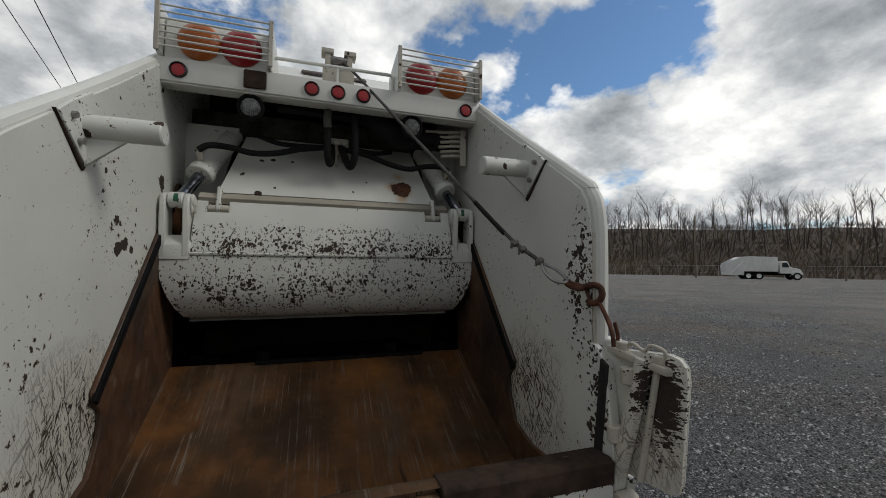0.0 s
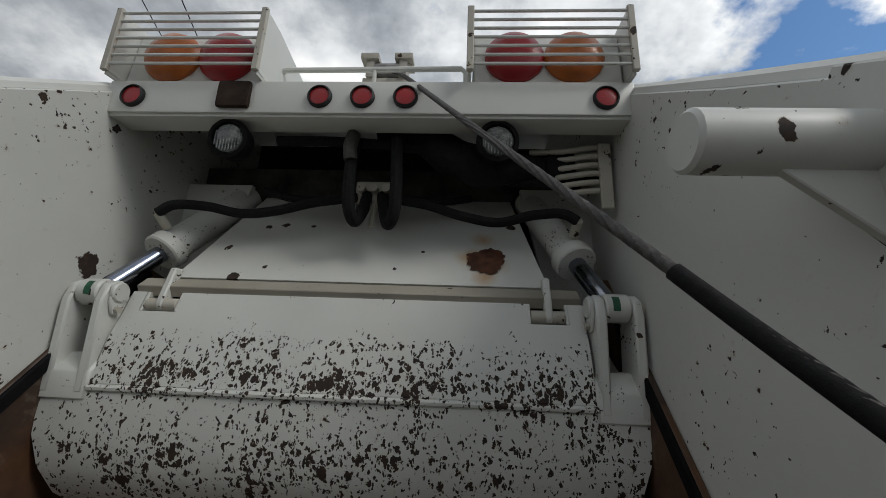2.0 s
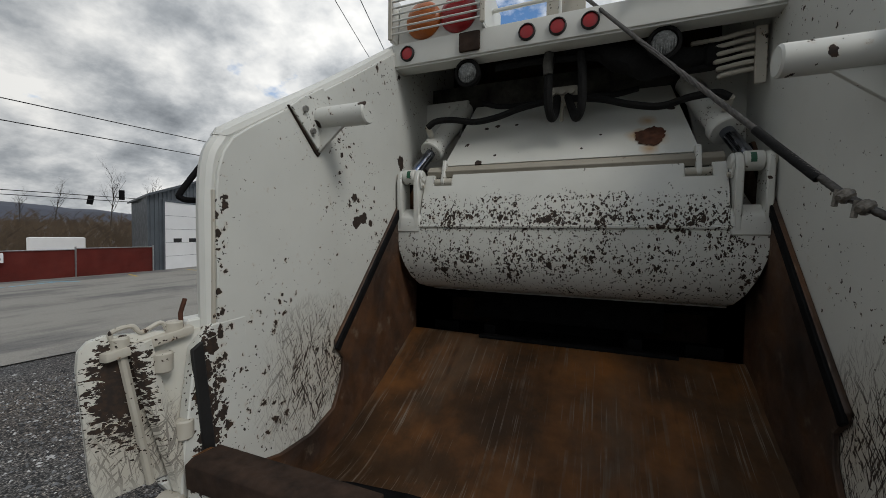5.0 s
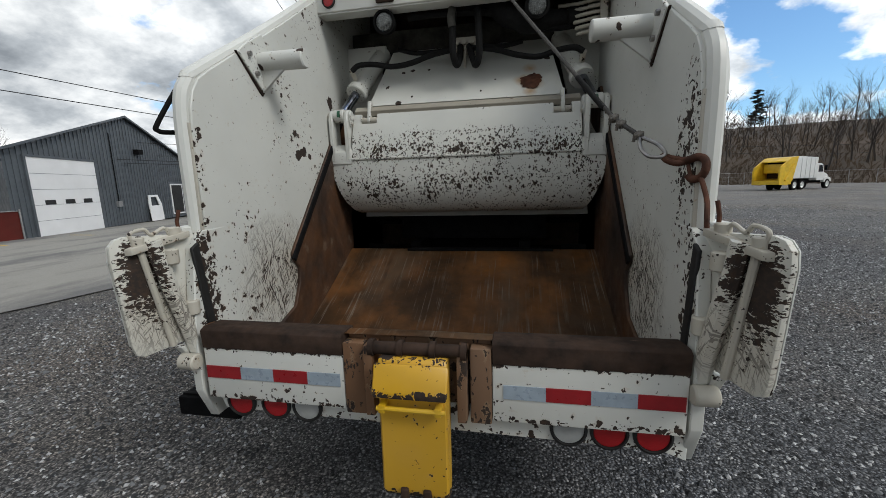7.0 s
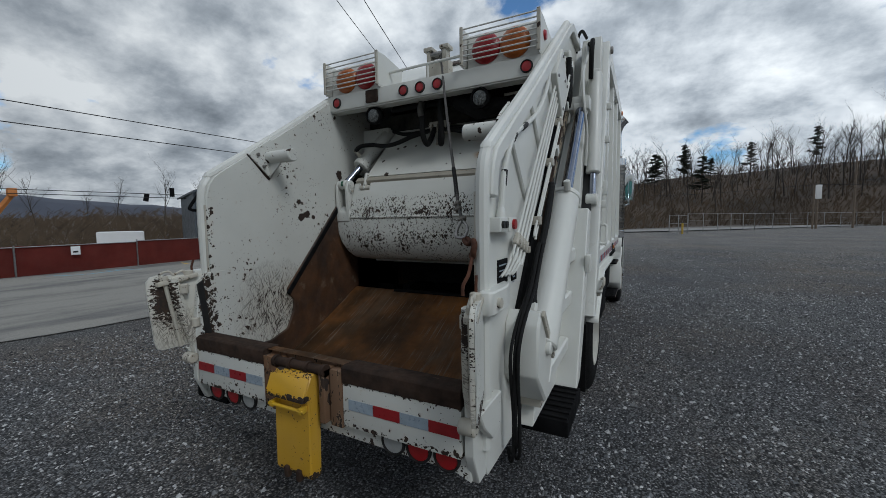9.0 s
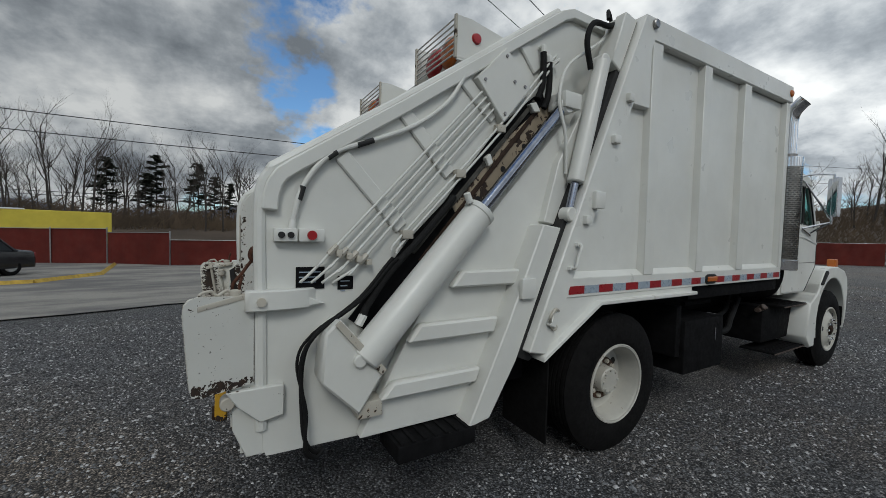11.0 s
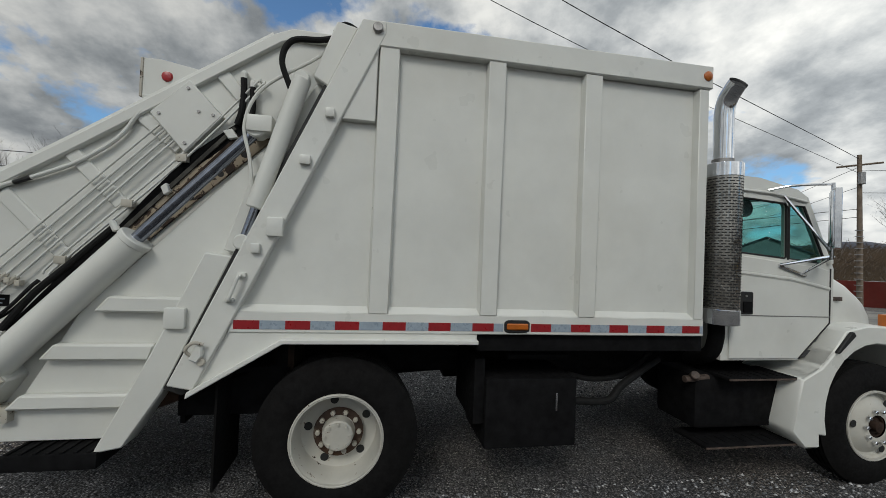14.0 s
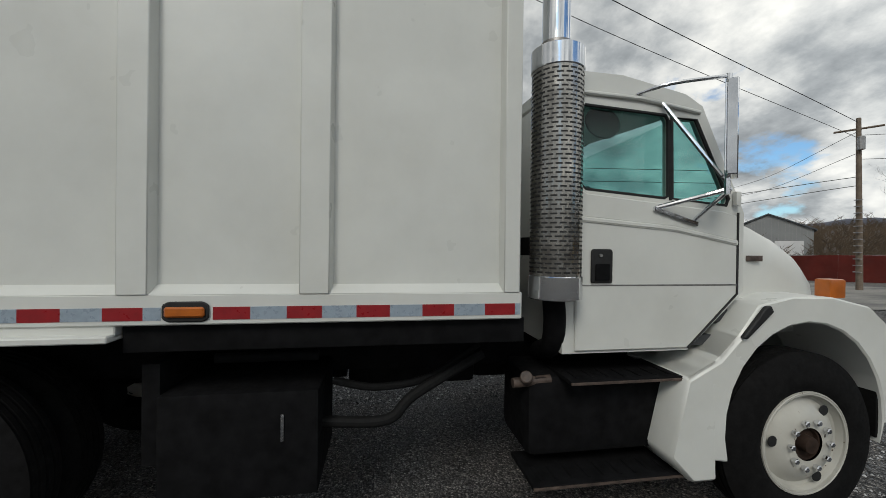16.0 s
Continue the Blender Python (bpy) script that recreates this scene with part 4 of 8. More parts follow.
    part("piston_rod", rod(p0, pm, 0.032, 20), M_rod, ram, "polished dark steel rod")
    part("port", rod(pm + Vector((0, -0.03, 0.08)), pm + Vector((0, -0.09, 0.12)), 0.018, 12), M_worn, ram)

# hoses above the blade
HOSES = [
    ([(-0.775, 1.435, 2.245), (-0.72, 1.44, 2.28), (-0.62, 1.48, 2.29), (-0.50, 1.51, 2.275), (-0.36, 1.50, 2.285), (-0.22, 1.52, 2.33), (-0.06, 1.56, 2.37)], 0.019),
    ([(0.775, 1.435, 2.245), (0.72, 1.44, 2.275), (0.62, 1.48, 2.28), (0.50, 1.51, 2.26), (0.36, 1.50, 2.28), (0.22, 1.52, 2.33), (0.05, 1.56, 2.37)], 0.019),
    ([(-0.48, 1.62, 2.42), (-0.36, 1.60, 2.38), (-0.22, 1.60, 2.375), (-0.06, 1.62, 2.39)], 0.016),
    ([(0.40, 1.62, 2.40), (0.28, 1.60, 2.375), (0.14, 1.60, 2.385), (0.04, 1.62, 2.39)], 0.016),
    ([(-0.045, 1.42, 2.55), (-0.05, 1.40, 2.44), (-0.05, 1.41, 2.30), (-0.035, 1.45, 2.235), (-0.02, 1.49, 2.28), (-0.02, 1.56, 2.38)], 0.023),
    ([(0.11, 1.42, 2.55), (0.12, 1.40, 2.44), (0.12, 1.42, 2.28), (0.095, 1.45, 2.225), (0.07, 1.49, 2.28), (0.04, 1.56, 2.38)], 0.023),
    ([(-0.35, 1.42, 2.54), (-0.1, 1.44, 2.55), (0.2, 1.46, 2.53), (0.42, 1.48, 2.44), (0.62, 1.50, 2.42), (0.9, 1.55, 2.46)], 0.020),
]
for pts, r in HOSES:
    part("hydraulic_hose", tube(curve(pts, 8), r, 10), M_hose, truck, "black wrapped hydraulic hose")
# sagging bundle of hoses in a black cloth wrap
wrap = bmesh.new()
spine = curve([(0.02, 1.50, 2.63), (0.16, 1.49, 2.61), (0.27, 1.48, 2.545), (0.38, 1.47, 2.485), (0.50, 1.47, 2.465), (0.62, 1.48, 2.47), (0.72, 1.50, 2.485), (0.80, 1.52, 2.50)], 7)
rings = []
for i, p in enumerate(spine):
    f = i / (len(spine) - 1)
    h = 0.035 + 0.055 * math.sin(math.pi * min(1, f * 1.25) ** 0.8) if f < 0.8 else 0.055
    ring = []
    for k in range(14):
        a = 2 * math.pi * k / 14
        fold = 1.0 + 0.22 * noise.noise((f * 9, math.cos(a) * 1.4, math.sin(a) * 1.4))
        ring.append(wrap.verts.new(p + Vector((0.2 * h * math.cos(a), 0.7 * h * fold * math.cos(a), h * fold * math.sin(a)))))
    rings.append(ring)
for p, q in zip(rings, rings[1:]):
    for k in range(14):
        wrap.faces.new((p[k], p[(k + 1) % 14], q[(k + 1) % 14], q[k]))
wrap.faces.new(rings[0][::-1])
wrap.faces.new(rings[-1])
part("cloth_wrap", wrap, M_hose, truck, "sagging black cloth wrap round the hoses")
block = box(-0.07, 0.09, 1.55, 1.66, 2.35, 2.44, 0.012)
for x in (-0.04, 0.01, 0.06):
    rod((x, 1.52, 2.40), (x, 1.58, 2.40), 0.017, 8, block)
rod((0.01, 1.54, 2.24), (0.01, 1.56, 2.37), 0.01, 8, block)
part("valve_block", block, M_channel, truck, "grimy hydraulic valve block")
for k in range(6):
    z = 2.545 - 0.035 * k
    part("valve_pipe", tube(curve([(0.62 + 0.03 * k, 1.50, z), (0.74, 1.47, z - 0.008), (0.86, 1.46, z + 0.004), (0.93, 1.50, z)], 4), 0.011, 8), M_worn, truck, "chipped white hydraulic pipe")
bk = prism([(0.865, 2.30), (0.91, 2.30), (0.91, 2.56), (0.865, 2.56)], 1.44, 1.455, "y", 0.003)
part("pipe_clamp", bk, M_worn, truck)
part("hook_stem", tube(curve([(-0.05, 1.40, 2.56), (-0.055, 1.385, 2.50), (-0.05, 1.39, 2.45)], 4), 0.026, 10), M_grime_shade, truck)

M_sill = flaked("rusty_sill_paint", WHITE, 0.28, 24, 0.45, patch=3.0, fine=0.34, zones=((0.02, 0.60, 0.5, 0.035, 0.45), (0.02, 0.825, 0.5, 0.03, 0.55), (0.06, 0.52, 0.5, 0.04, 0.35)))
M_hookpaint = flaked("worn_yellow_paint", (0.60, 0.33, 0.008), 0.18, 26, 0.42, patch=3.0, fine=0.28, zones=((-0.10, 0.735, 0.06, 0.028, 1.3), (-0.03, 0.30, 0.2, 0.05, 1.1), (-0.03, 0.845, 0.2, 0.03, 0.6)))
M_frame = flaked("rust_streaked_frame_paint", (0.15, 0.075, 0.035), 0.66, 24, 0.7, vary=1.4, patch=5.0, fine=0.5, tall=0.5, dirt=0.06, edge_rust=0.3)
# sill: painted panels, rusty lip, bumper plate
for xa, xb, cuts in ((-0.895, -0.285, (-0.888, -0.732, -0.587, -0.439, -0.302)), (0.278, 0.915, (0.317, 0.463, 0.612, 0.760, 0.907))):
    pan = part("sill_panel", box(xa, xb, 0.004, 0.05, 0.598, 0.825, 0.008), M_sill, truck, "chipped white sill panel with reflective tape")
    lipb = prism([(0.0, 0.817), (-0.004, 0.893), (0.02, 0.905), (0.115, 0.897), (0.105, 0.85), (0.035, 0.817)], xa, xb, "x", 0.003)
    part("sill_lip", lipb, M_darkrust, pan, "rusted steel lip of the hopper")
    for k, (x0, x1) in enumerate(zip(cuts, cuts[1:])):
        red = (k % 2 == 0) if xa < 0 else (k % 2 == 1)
        part("tape_strip", box(x0, x1, 0.0005, 0.0035, 0.690, 0.742, 0), M_redtape if red else M_silvertape, pan)
bump = prism([(-0.90, 0.63), (-0.86, 0.53), (0.86, 0.51), (0.94, 0.48), (0.94, 0.63)], 0.045, 0.07, "y", 0.003)
bumper = part("bumper_plate", bump, M_sill, truck, "chipped white bumper plate with round lamps")
for x, lens in ((-0.775, M_redlens), (-0.615, M_redlens), (-0.475, M_clear), (0.547, M_clear), (0.685, M_redlens), (0.828, M_redlens)):
    round_lamp(x, 0.568, 0.054, lens, bumper, 0.045)
cen = box(-0.28, 0.272, 0.055, 0.115, 0.55, 0.885, 0.006)
box(-0.283, -0.20, 0.0, 0.06, 0.585, 0.872, 0.006, cen)
box(0.20, 0.276, 0.0, 0.06, 0.585, 0.872, 0.006, cen)
for x0, x1 in ((-0.19, -0.155), (0.155, 0.19)):
    box(x0, x1, -0.03, 0.06, 0.60, 0.875, 0.006, cen)
tipper = part("container_latch_frame", cen, M_frame, truck, "rust-brown frame round the container hook")
b = rod((-0.15, -0.01, 0.865), (0.17, -0.01, 0.865), 0.024, 16)
for x in (-0.17, -0.06, 0.06, 0.17):
    rod((x, -0.01, 0.865), (x + 0.02, -0.01, 0.865), 0.032, 12, b)
part("hinge_tube", b, M_darkrust, tipper)
arm = prism([(-0.05, 0.845), (-0.095, 0.745), (-0.095, 0.715), (-0.065, 0.71), (-0.07, 0.33), (-0.055, 0.30), (0.005, 0.30), (0.015, 0.73), (0.015, 0.845)], -0.125, 0.125, "x", 0.008)
hookarm = part("container_hook", arm, M_hookpaint, truck, "chipped yellow steel container hook arm")
part("cap_plate", prism([(-0.075, 0.835), (-0.115, 0.745), (-0.11, 0.72), (-0.065, 0.835)], -0.132, 0.134, "x", 0.006), M_hookpaint, hookarm)
part("cross_rod", rod((-0.12, -0.100, 0.68), (0.125, -0.100, 0.68), 0.009, 10), M_yellow, hookarm)
for x in (-0.055, 0.03):
    part("latch_tooth", box(x, x + 0.03, -0.085, -0.055, 0.29, 0.35, 0.008), M_darkrust, hookarm)
for x in (-0.10, 0.10):
    part("tab", box(x - 0.012, x + 0.012, -0.108, -0.065, 0.665, 0.695, 0.003), M_yellow, hookarm)

M_wing = flaked("rust_eaten_wing_paint", (0.60, 0.59, 0.53), 0.14, 30, 0.45, vary=0.9, patch=4.0, fine=0.22, tall=2.2, zones=((-0.115, 1.14, 0.095, 0.20, 1.5), (-0.09, 0.96, 0.12, 0.10, 0.45)), scuff=((-0.06, 0.95, 0.2, 0.2, 0.6),))
M_wingout = flaked("wing_outer_paint", WHITE, 0.14, 26, 0.45, fine=0.26, patch=2.2, zones=((-0.04, 0.86, 0.4, 0.055, 0.95), (-0.15, 1.25, 0.06, 0.06, 0.3)))
# corner posts and folding wings
for s in (-1, 1):
    post = prism([(0.07, 0.47), (0.01, 0.62), (0.01, 0.86), (0.055, 1.22), (0.11, 1.285), (0.24, 1.29), (0.26, 0.47)], 0.926, 0.968, "x", 0.004)
    cp = part("corner_post", post if s > 0 else mirrored(post), M_wall_right if s > 0 else M_wall_left, truck, "rusty white corner post")
    hx = s * 0.955
    # wing plate hinged on the post, folded out steeply to the rear
    ang = radians(-74.0)
    ca, sa = math.cos(ang), math.sin(ang)
    W = [(0.0, 0.845), (0.0, 1.275), (0.24, 1.292), (0.272, 1.283), (0.292, 1.258), (0.296, 1.21), (0.272, 0.885), (0.262, 0.845), (0.235, 0.832), (0.15, 0.836)]

    def at_wing(u, o, z):
        """A place on the wing: u from the hinge, o out of its inner face."""
        return (s * (0.955 + u * ca + o * sa), 0.095 + u * sa - o * ca, z)

    b = bmesh.new()
    lo = [b.verts.new(at_wing(u, 0.0, z)) for u, z in W]
    hi = [b.verts.new(at_wing(u, -0.02, z)) for u, z in W]
    b.faces.new(lo)
    b.faces.new(hi[::-1])
    for i in range(len(W)):
        b.faces.new((lo[i], lo[(i + 1) % len(W)], hi[(i + 1) % len(W)], hi[i]))
    bmesh.ops.recalc_face_normals(b, faces=b.faces)
    bevelled(b, 0.005, 2)
    wing = part("folding_wing", b, M_wing, truck, "rust-eaten white folding side wing")
    b = bmesh.new()
    lo = [b.verts.new(at_wing(u, -0.0205, z)) for u, z in W]
    hi = [b.verts.new(at_wing(u, -0.025, z)) for u, z in W]
    b.faces.new(lo)
    b.faces.new(hi[::-1])
    for i in range(len(W)):
        b.faces.new((lo[i], lo[(i + 1) % len(W)], hi[(i + 1) % len(W)], hi[i]))
    part("outer_face", b, M_wingout, wing, "white outer face with a rusty lower edge")
    # black strip painted for the shade in the gap, and long hinge bar along the wall
    gap = prism([(0.085, 0.80), (0.04, 1.22), (0.075, 1.24), (0.125, 0.80)], 0.918, 0.932, "x", 0.002)
    part("hinge_gap", gap if s > 0 else mirrored(gap), M_seal, wing)
    bar = [at_wing(0.165, 0.016, 1.265), at_wing(0.13, 0.024, 1.08), at_wing(0.085, 0.026, 0.90), at_wing(0.06, 0.016, 0.80)]
    part("hinge_bar", tube(bar, 0.030, 8), M_wing, wing)
    part("hinge_bar", tube([at_wing(0.205, 0.006, 1.25), at_wing(0.14, 0.008, 0.84)], 0.012, 8), M_worn, wing)
    for z in (1.20, 0.98, 0.85):
        part("hinge_knuckle", rod(at_wing(0.03 + 0.24 * (z - 0.85), 0.034, z - 0.03), at_wing(0.03 + 0.24 * (z - 0.85), 0.034, z + 0.03), 0.026, 14, bev=0.005), M_worn, wing)
    link = bmesh.new()
    q = [at_wing(u, o, 1.272 - 0.2 * u) for u, o in ((0.03, -0.03), (0.24, -0.028), (0.25, 0.0), (0.24, 0.028), (0.03, 0.03))]
    lv = [link.verts.new(p) for p in q]
    hv = [link.verts.new((p[0], p[1], p[2] + 0.026)) for p in q]
    link.faces.new(lv)
    link.faces.new(hv[::-1])
    for i in range(5):
        link.faces.new((lv[i], lv[(i + 1) % 5], hv[(i + 1) % 5], hv[i]))
    bmesh.ops.recalc_face_normals(link, faces=link.faces)
    bevelled(link, 0.005, 2)
    part("top_link", link, M_worn, wing)
    part("link_pin", rod(at_wing(0.075, 0, 1.26), at_wing(0.075, 0, 1.31), 0.024, 14, bev=0.004), M_worn, wing)
    part("link_pin", rod(at_wing(0.205, 0, 1.235), at_wing(0.205, 0, 1.285), 0.022, 14, bev=0.004), M_worn, wing)
    part("rusty_shackle", tube(curve([at_wing(0.22, 0.0, 1.27), at_wing(0.225, 0.0, 1.30), at_wing(0.18, 0.0, 1.312), at_wing(0.155, 0.0, 1.29), at_wing(0.11, 0.0, 1.31), at_wing(0.09, 0.0, 1.28)], 5), 0.007, 8), M_worn, wing, "bent rusty shackle")
    part("hinge_spike", tube([at_wing(0.055, 0, 1.28), at_wing(0.058, 0, 1.33), at_wing(0.045, 0, 1.375)], 0.007, 8), M_hookrust, wing)
    foot = prism([(-0.02, 0.825), (0.24, 0.825), (0.24, 0.67), (0.13, 0.65), (0.03, 0.745)], 0.972, 1.01, "x", 0.005)
    part("hinge_foot", foot if s > 0 else mirrored(foot), M_wingout, truck)
    part("hinge_eye", rod((s * 0.915, -0.01, 0.76), (s * 0.99, -0.01, 0.76), 0.034, 16, bev=0.006), M_worn, wing)
    stop = prism([(0.968, 0.06), (1.02, 0.06), (1.035, 0.09), (1.035, 0.25), (1.015, 0.35), (0.968, 0.40)], 1.205, 1.305, "z", 0.006)
    part("wing_stop", stop if s > 0 else mirrored(stop), M_side, truck)
    gs = prism([(0.25, 1.305), (0.44, 1.222), (0.25, 1.205)], 0.972, 1.01, "x", 0.004)
    part("stop_gusset", gs if s > 0 else mirrored(gs), M_side, truck)
    part("stop_bolt", rod((s * 1.03, 0.13, 1.252), (s * 1.05, 0.13, 1.252), 0.022, 14), M_worn, truck)

# grab handle on the far wall
part("grab_handle", tube(curve([(-0.99, 0.40, 2.03), (-1.05, 0.43, 2.02), (-1.085, 0.39, 2.01), (-1.085, 0.29, 1.94), (-1.085, 0.13, 1.73), (-1.08, 0.12, 1.695), (-1.05, 0.15, 1.69), (-0.99, 0.22, 1.70)], 5), 0.010, 10), M_black, truck, "bent dark steel grab handle")

M_clamp = plain("weathered_clamp_steel", (0.16, 0.145, 0.125), 0.6, 0.5, 0.6, 60, 0.4)
# winch cable with hook: six strands laid round each other
def rope(pts, r, pitch, strands=6, segs=24):
    """A wire rope: one lobed round whose lobes wind along it."""
    b = bmesh.new()
    run, rings = 0.0, []
    for i, p in enumerate(pts):
        d = (pts[min(i + 1, len(pts) - 1)] - pts[max(i - 1, 0)]).normalized()
        side = d.cross(Vector((0, 0, 1))).normalized()
        over = side.cross(d)
        row = []
        for k in range(segs):
            a = 2 * math.pi * k / segs
            rr = r * (0.72 + 0.36 * abs(math.cos(strands / 2 * (a - 2 * math.pi * run / pitch))))
            row.append(b.verts.new(p + rr * (math.cos(a) * side + math.sin(a) * over)))
        rings.append(row)
        if i + 1 < len(pts):
            run += (pts[i + 1] - p).length
    for p, q in zip(rings, rings[1:]):
        for k in range(segs):
            b.faces.new((p[k], p[(k + 1) % segs], q[(k + 1) % segs], q[k]))
    b.faces.new(rings[0][::-1])
    b.faces.new(rings[-1])
    return b


cable_pts = curve([(0.03, 1.575, 2.985), (0.12, 1.43, 2.84), (0.37, 1.0, 2.36), (0.53, 0.73, 2.06), (0.65, 0.53, 1.835), (0.73, 0.395, 1.69)], 34)
cable = part("winch_cable", rope(cable_pts, 0.0085, 0.085), M_cable, truck, "twisted steel winch cable with a hook")
part("cable_sleeve", tube(curve([(0.62, 0.58, 1.89), (0.66, 0.515, 1.815), (0.705, 0.437, 1.73)], 6), 0.0115, 12), M_hose, cable)
part("cable_end", rope(curve([(0.73, 0.395, 1.69), (0.75, 0.36, 1.66), (0.785, 0.31, 1.62), (0.81, 0.28, 1.59)], 14), 0.0085, 0.085), M_cable, cable)
for t in ((0.733, 0.388, 1.683), (0.752, 0.355, 1.655), (0.80, 0.295, 1.605)):
    clamp = turned([(-0.012, 0), (-0.013, 0.012), (-0.008, 0.0165), (0.008, 0.0165), (0.013, 0.012), (0.012, 0)], t, (0.5, -0.45, -0.7), 18)
    rod((t[0] - 0.020, t[1] - 0.016, t[2] - 0.006), (t[0] + 0.016, t[1] + 0.008, t[2] + 0.010), 0.0065, 8, clamp)
    rod((t[0] - 0.015, t[1] + 0.008, t[2] - 0.022), (t[0] - 0.009, t[1] + 0.010, t[2] + 0.016), 0.006, 8, clamp)
    part("cable_clamp", clamp, M_clamp, cable, "weathered cable clamp")
part("thimble", tube(curve([(0.80, 0.29, 1.60), (0.795, 0.245, 1.555), (0.81, 0.205, 1.525), (0.845, 0.185, 1.52), (0.86, 0.20, 1.535), (0.845, 0.245, 1.57), (0.80, 0.29, 1.60)], 6), 0.007, 8), M_steel, cable)
part("chain_link", tube(curve([(0.85, 0.20, 1.525), (0.875, 0.185, 1.515), (0.895, 0.165, 1.508), (0.905, 0.15, 1.50), (0.885, 0.155, 1.495), (0.86, 0.178, 1.507), (0.85, 0.20, 1.525)], 5), 0.010, 10), M_hookrust, cable)
hook = tube(curve([(0.895, 0.165, 1.50), (0.912, 0.14, 1.505), (0.930, 0.115, 1.512), (0.942, 0.095, 1.500), (0.942, 0.088, 1.472), (0.934, 0.10, 1.448), (0.920, 0.122, 1.442), (0.912, 0.135, 1.455)], 7), 0.0125, 12)
part("hook", hook, M_hookrust, cable, "rusty forged steel hook")
part("hook_latch", rod((0.913, 0.148, 1.497), (0.914, 0.128, 1.458), 0.006, 8), M_hookrust, cable)
part("short_chain", tube(curve([(0.932, 0.098, 1.452), (0.935, 0.075, 1.42), (0.935, 0.045, 1.375), (0.925, 0.015, 1.335), (0.925, 0.01, 1.295)], 6), 0.008, 8), M_hookrust, cable)

M_tanplate = chipped("grimy_tan_plate", (0.34, 0.28, 0.20), 0.80, 0.82, 16, 0.55, 0.5, 4.0, dirt=0.3)
# ---- right and left tail flanks ----
SETTLED = ("lower_skin", "flank_rib", "tail_post", "post_upper", "post_head", "latch_box", "rear_step", "tread_bar")
for s in (-1, 1):
    def side_part(name, b, m, parent=truck, label=""):
        if name not in SETTLED:
            bmesh.ops.translate(b, verts=b.verts[:], vec=(-0.02, -0.05, 0))
        return part(name, b if s > 0 else mirrored(b), m, parent, label)

    def flank_part(name, b, m, parent=truck, label=""):
        return part(name, b if s > 0 else mirrored(b), m, parent, label)

    # lower outer skin, horizontal ribs and the tail post
    skin = side_part("lower_skin", prism([(0.62, 0.47), (1.30, 0.47), (1.60, 0.80), (2.02, 1.70), (2.28, 2.42), (2.10, 2.42), (1.05, 1.28)], 0.985, 1.06, "x", 0.004), M_side, label="white ribbed lower flank of the tailgate")
    for ya, yb, za, zb in ((1.15, 1.66, 1.28, 1.38), (0.87, 1.49, 0.98, 1.08), (0.71, 1.36, 0.68, 0.77)):
        side_part("flank_rib", prism([(ya + 0.08, zb), (yb + 0.02, zb), (yb - 0.01, za), (ya, za)], 1.06, 1.125, "x", 0.012), M_side, skin)
    post = prism([(1.24, 0.44), (1.40, 0.47), (1.60, 0.80), (1.962, 1.66), (1.80, 1.68), (1.52, 1.03)], 1.04, 1.20, "x", 0.008)
    tp = side_part("tail_post", post, M_side, label="white slanted tailgate post")
    side_part("post_upper", prism([(1.88, 1.70), (1.972, 1.68), (2.68, 3.24), (2.55, 3.26), (2.42, 2.88), (2.00, 2.12)], 1.04, 1.12, "x", 0.006), M_side, tp)
    side_part("post_head", prism([(2.40, 2.88), (2.50, 2.82), (2.68, 3.24), (2.54, 3.27)], 1.12, 1.21, "x", 0.008), M_side, tp)
    side_part("latch_box", box(1.20, 1.235, 1.60, 1.72, 1.20, 1.33, 0.01), M_side, tp)
    # slanted ribs on the upper flank
    for pa, pb in (((0.57, 2.01), (0.93, 1.63)), ((0.92, 2.31), (1.25, 1.97)), ((1.32, 2.585), (1.58, 2.37)), ((1.79, 2.94), (1.95, 2.765))):
        d = Vector((pb[0] - pa[0], pb[1] - pa[1])).normalized() * 0.045
        q = Vector((-d.y, d.x))
        side_part("slanted_rib", prism([(pa[0] - q.x, pa[1] - q.y), (pb[0] - q.x, pb[1] - q.y), (pb[0] + q.x, pb[1] + q.y), (pa[0] + q.x, pa[1] + q.y)], 0.984, 1.012, "x", 0.008), M_side)
    # slot and dark slide track behind the ram
    track = prism([(0.62, 1.12), (0.968, 1.55), (1.215, 1.80), (1.40, 2.045), (1.629, 2.328), (1.916, 2.575), (2.00, 2.63), (2.03, 2.56), (1.969, 2.479), (1.65, 2.12), (1.41, 1.83), (1.15, 1.53), (0.71, 1.05)], 0.992, 1.008, "x", 0.002)
    side_part("slide_track", track, M_black, label="greasy black slide track")
    side_part("rod_plate", prism([(1.34, 1.66), (1.74, 2.07), (2.17, 2.49), (2.08, 2.60), (1.62, 2.20), (1.26, 1.78)], 0.986, 1.012, "x", 0.003), M_tanplate, label="grimy tan plate with lightening holes")
    for y, z in ((1.46, 1.83), (1.66, 2.045), (1.84, 2.22), (1.99, 2.365)):
        part("plate_hole", turned([(0, 0), (0, 0.022), (0.002, 0.022), (0.002, 0)], (s * 0.992, y - 0.05, z), (s, 0, 0), 14), M_seal, truck)
    # greasy slide bars that run in the track
    for o, m in ((0.0, M_grime_shade), (0.055, M_darkrust)):
        flank_part("slide_bar", prism([(0.93 + o, 1.49 - o * 0.9), (0.955 + o, 1.475 - o * 0.9), (1.88 + o * 0.5, 2.535 - o), (1.86 + o * 0.5, 2.555 - o)], 0.988, 1.004, "x", 0.003), m)
    flank_part("slide_lug", prism([(1.44, 2.10), (1.475, 2.13), (1.50, 2.07), (1.465, 2.045)], 0.985, 1.03, "x", 0.005), M_side)
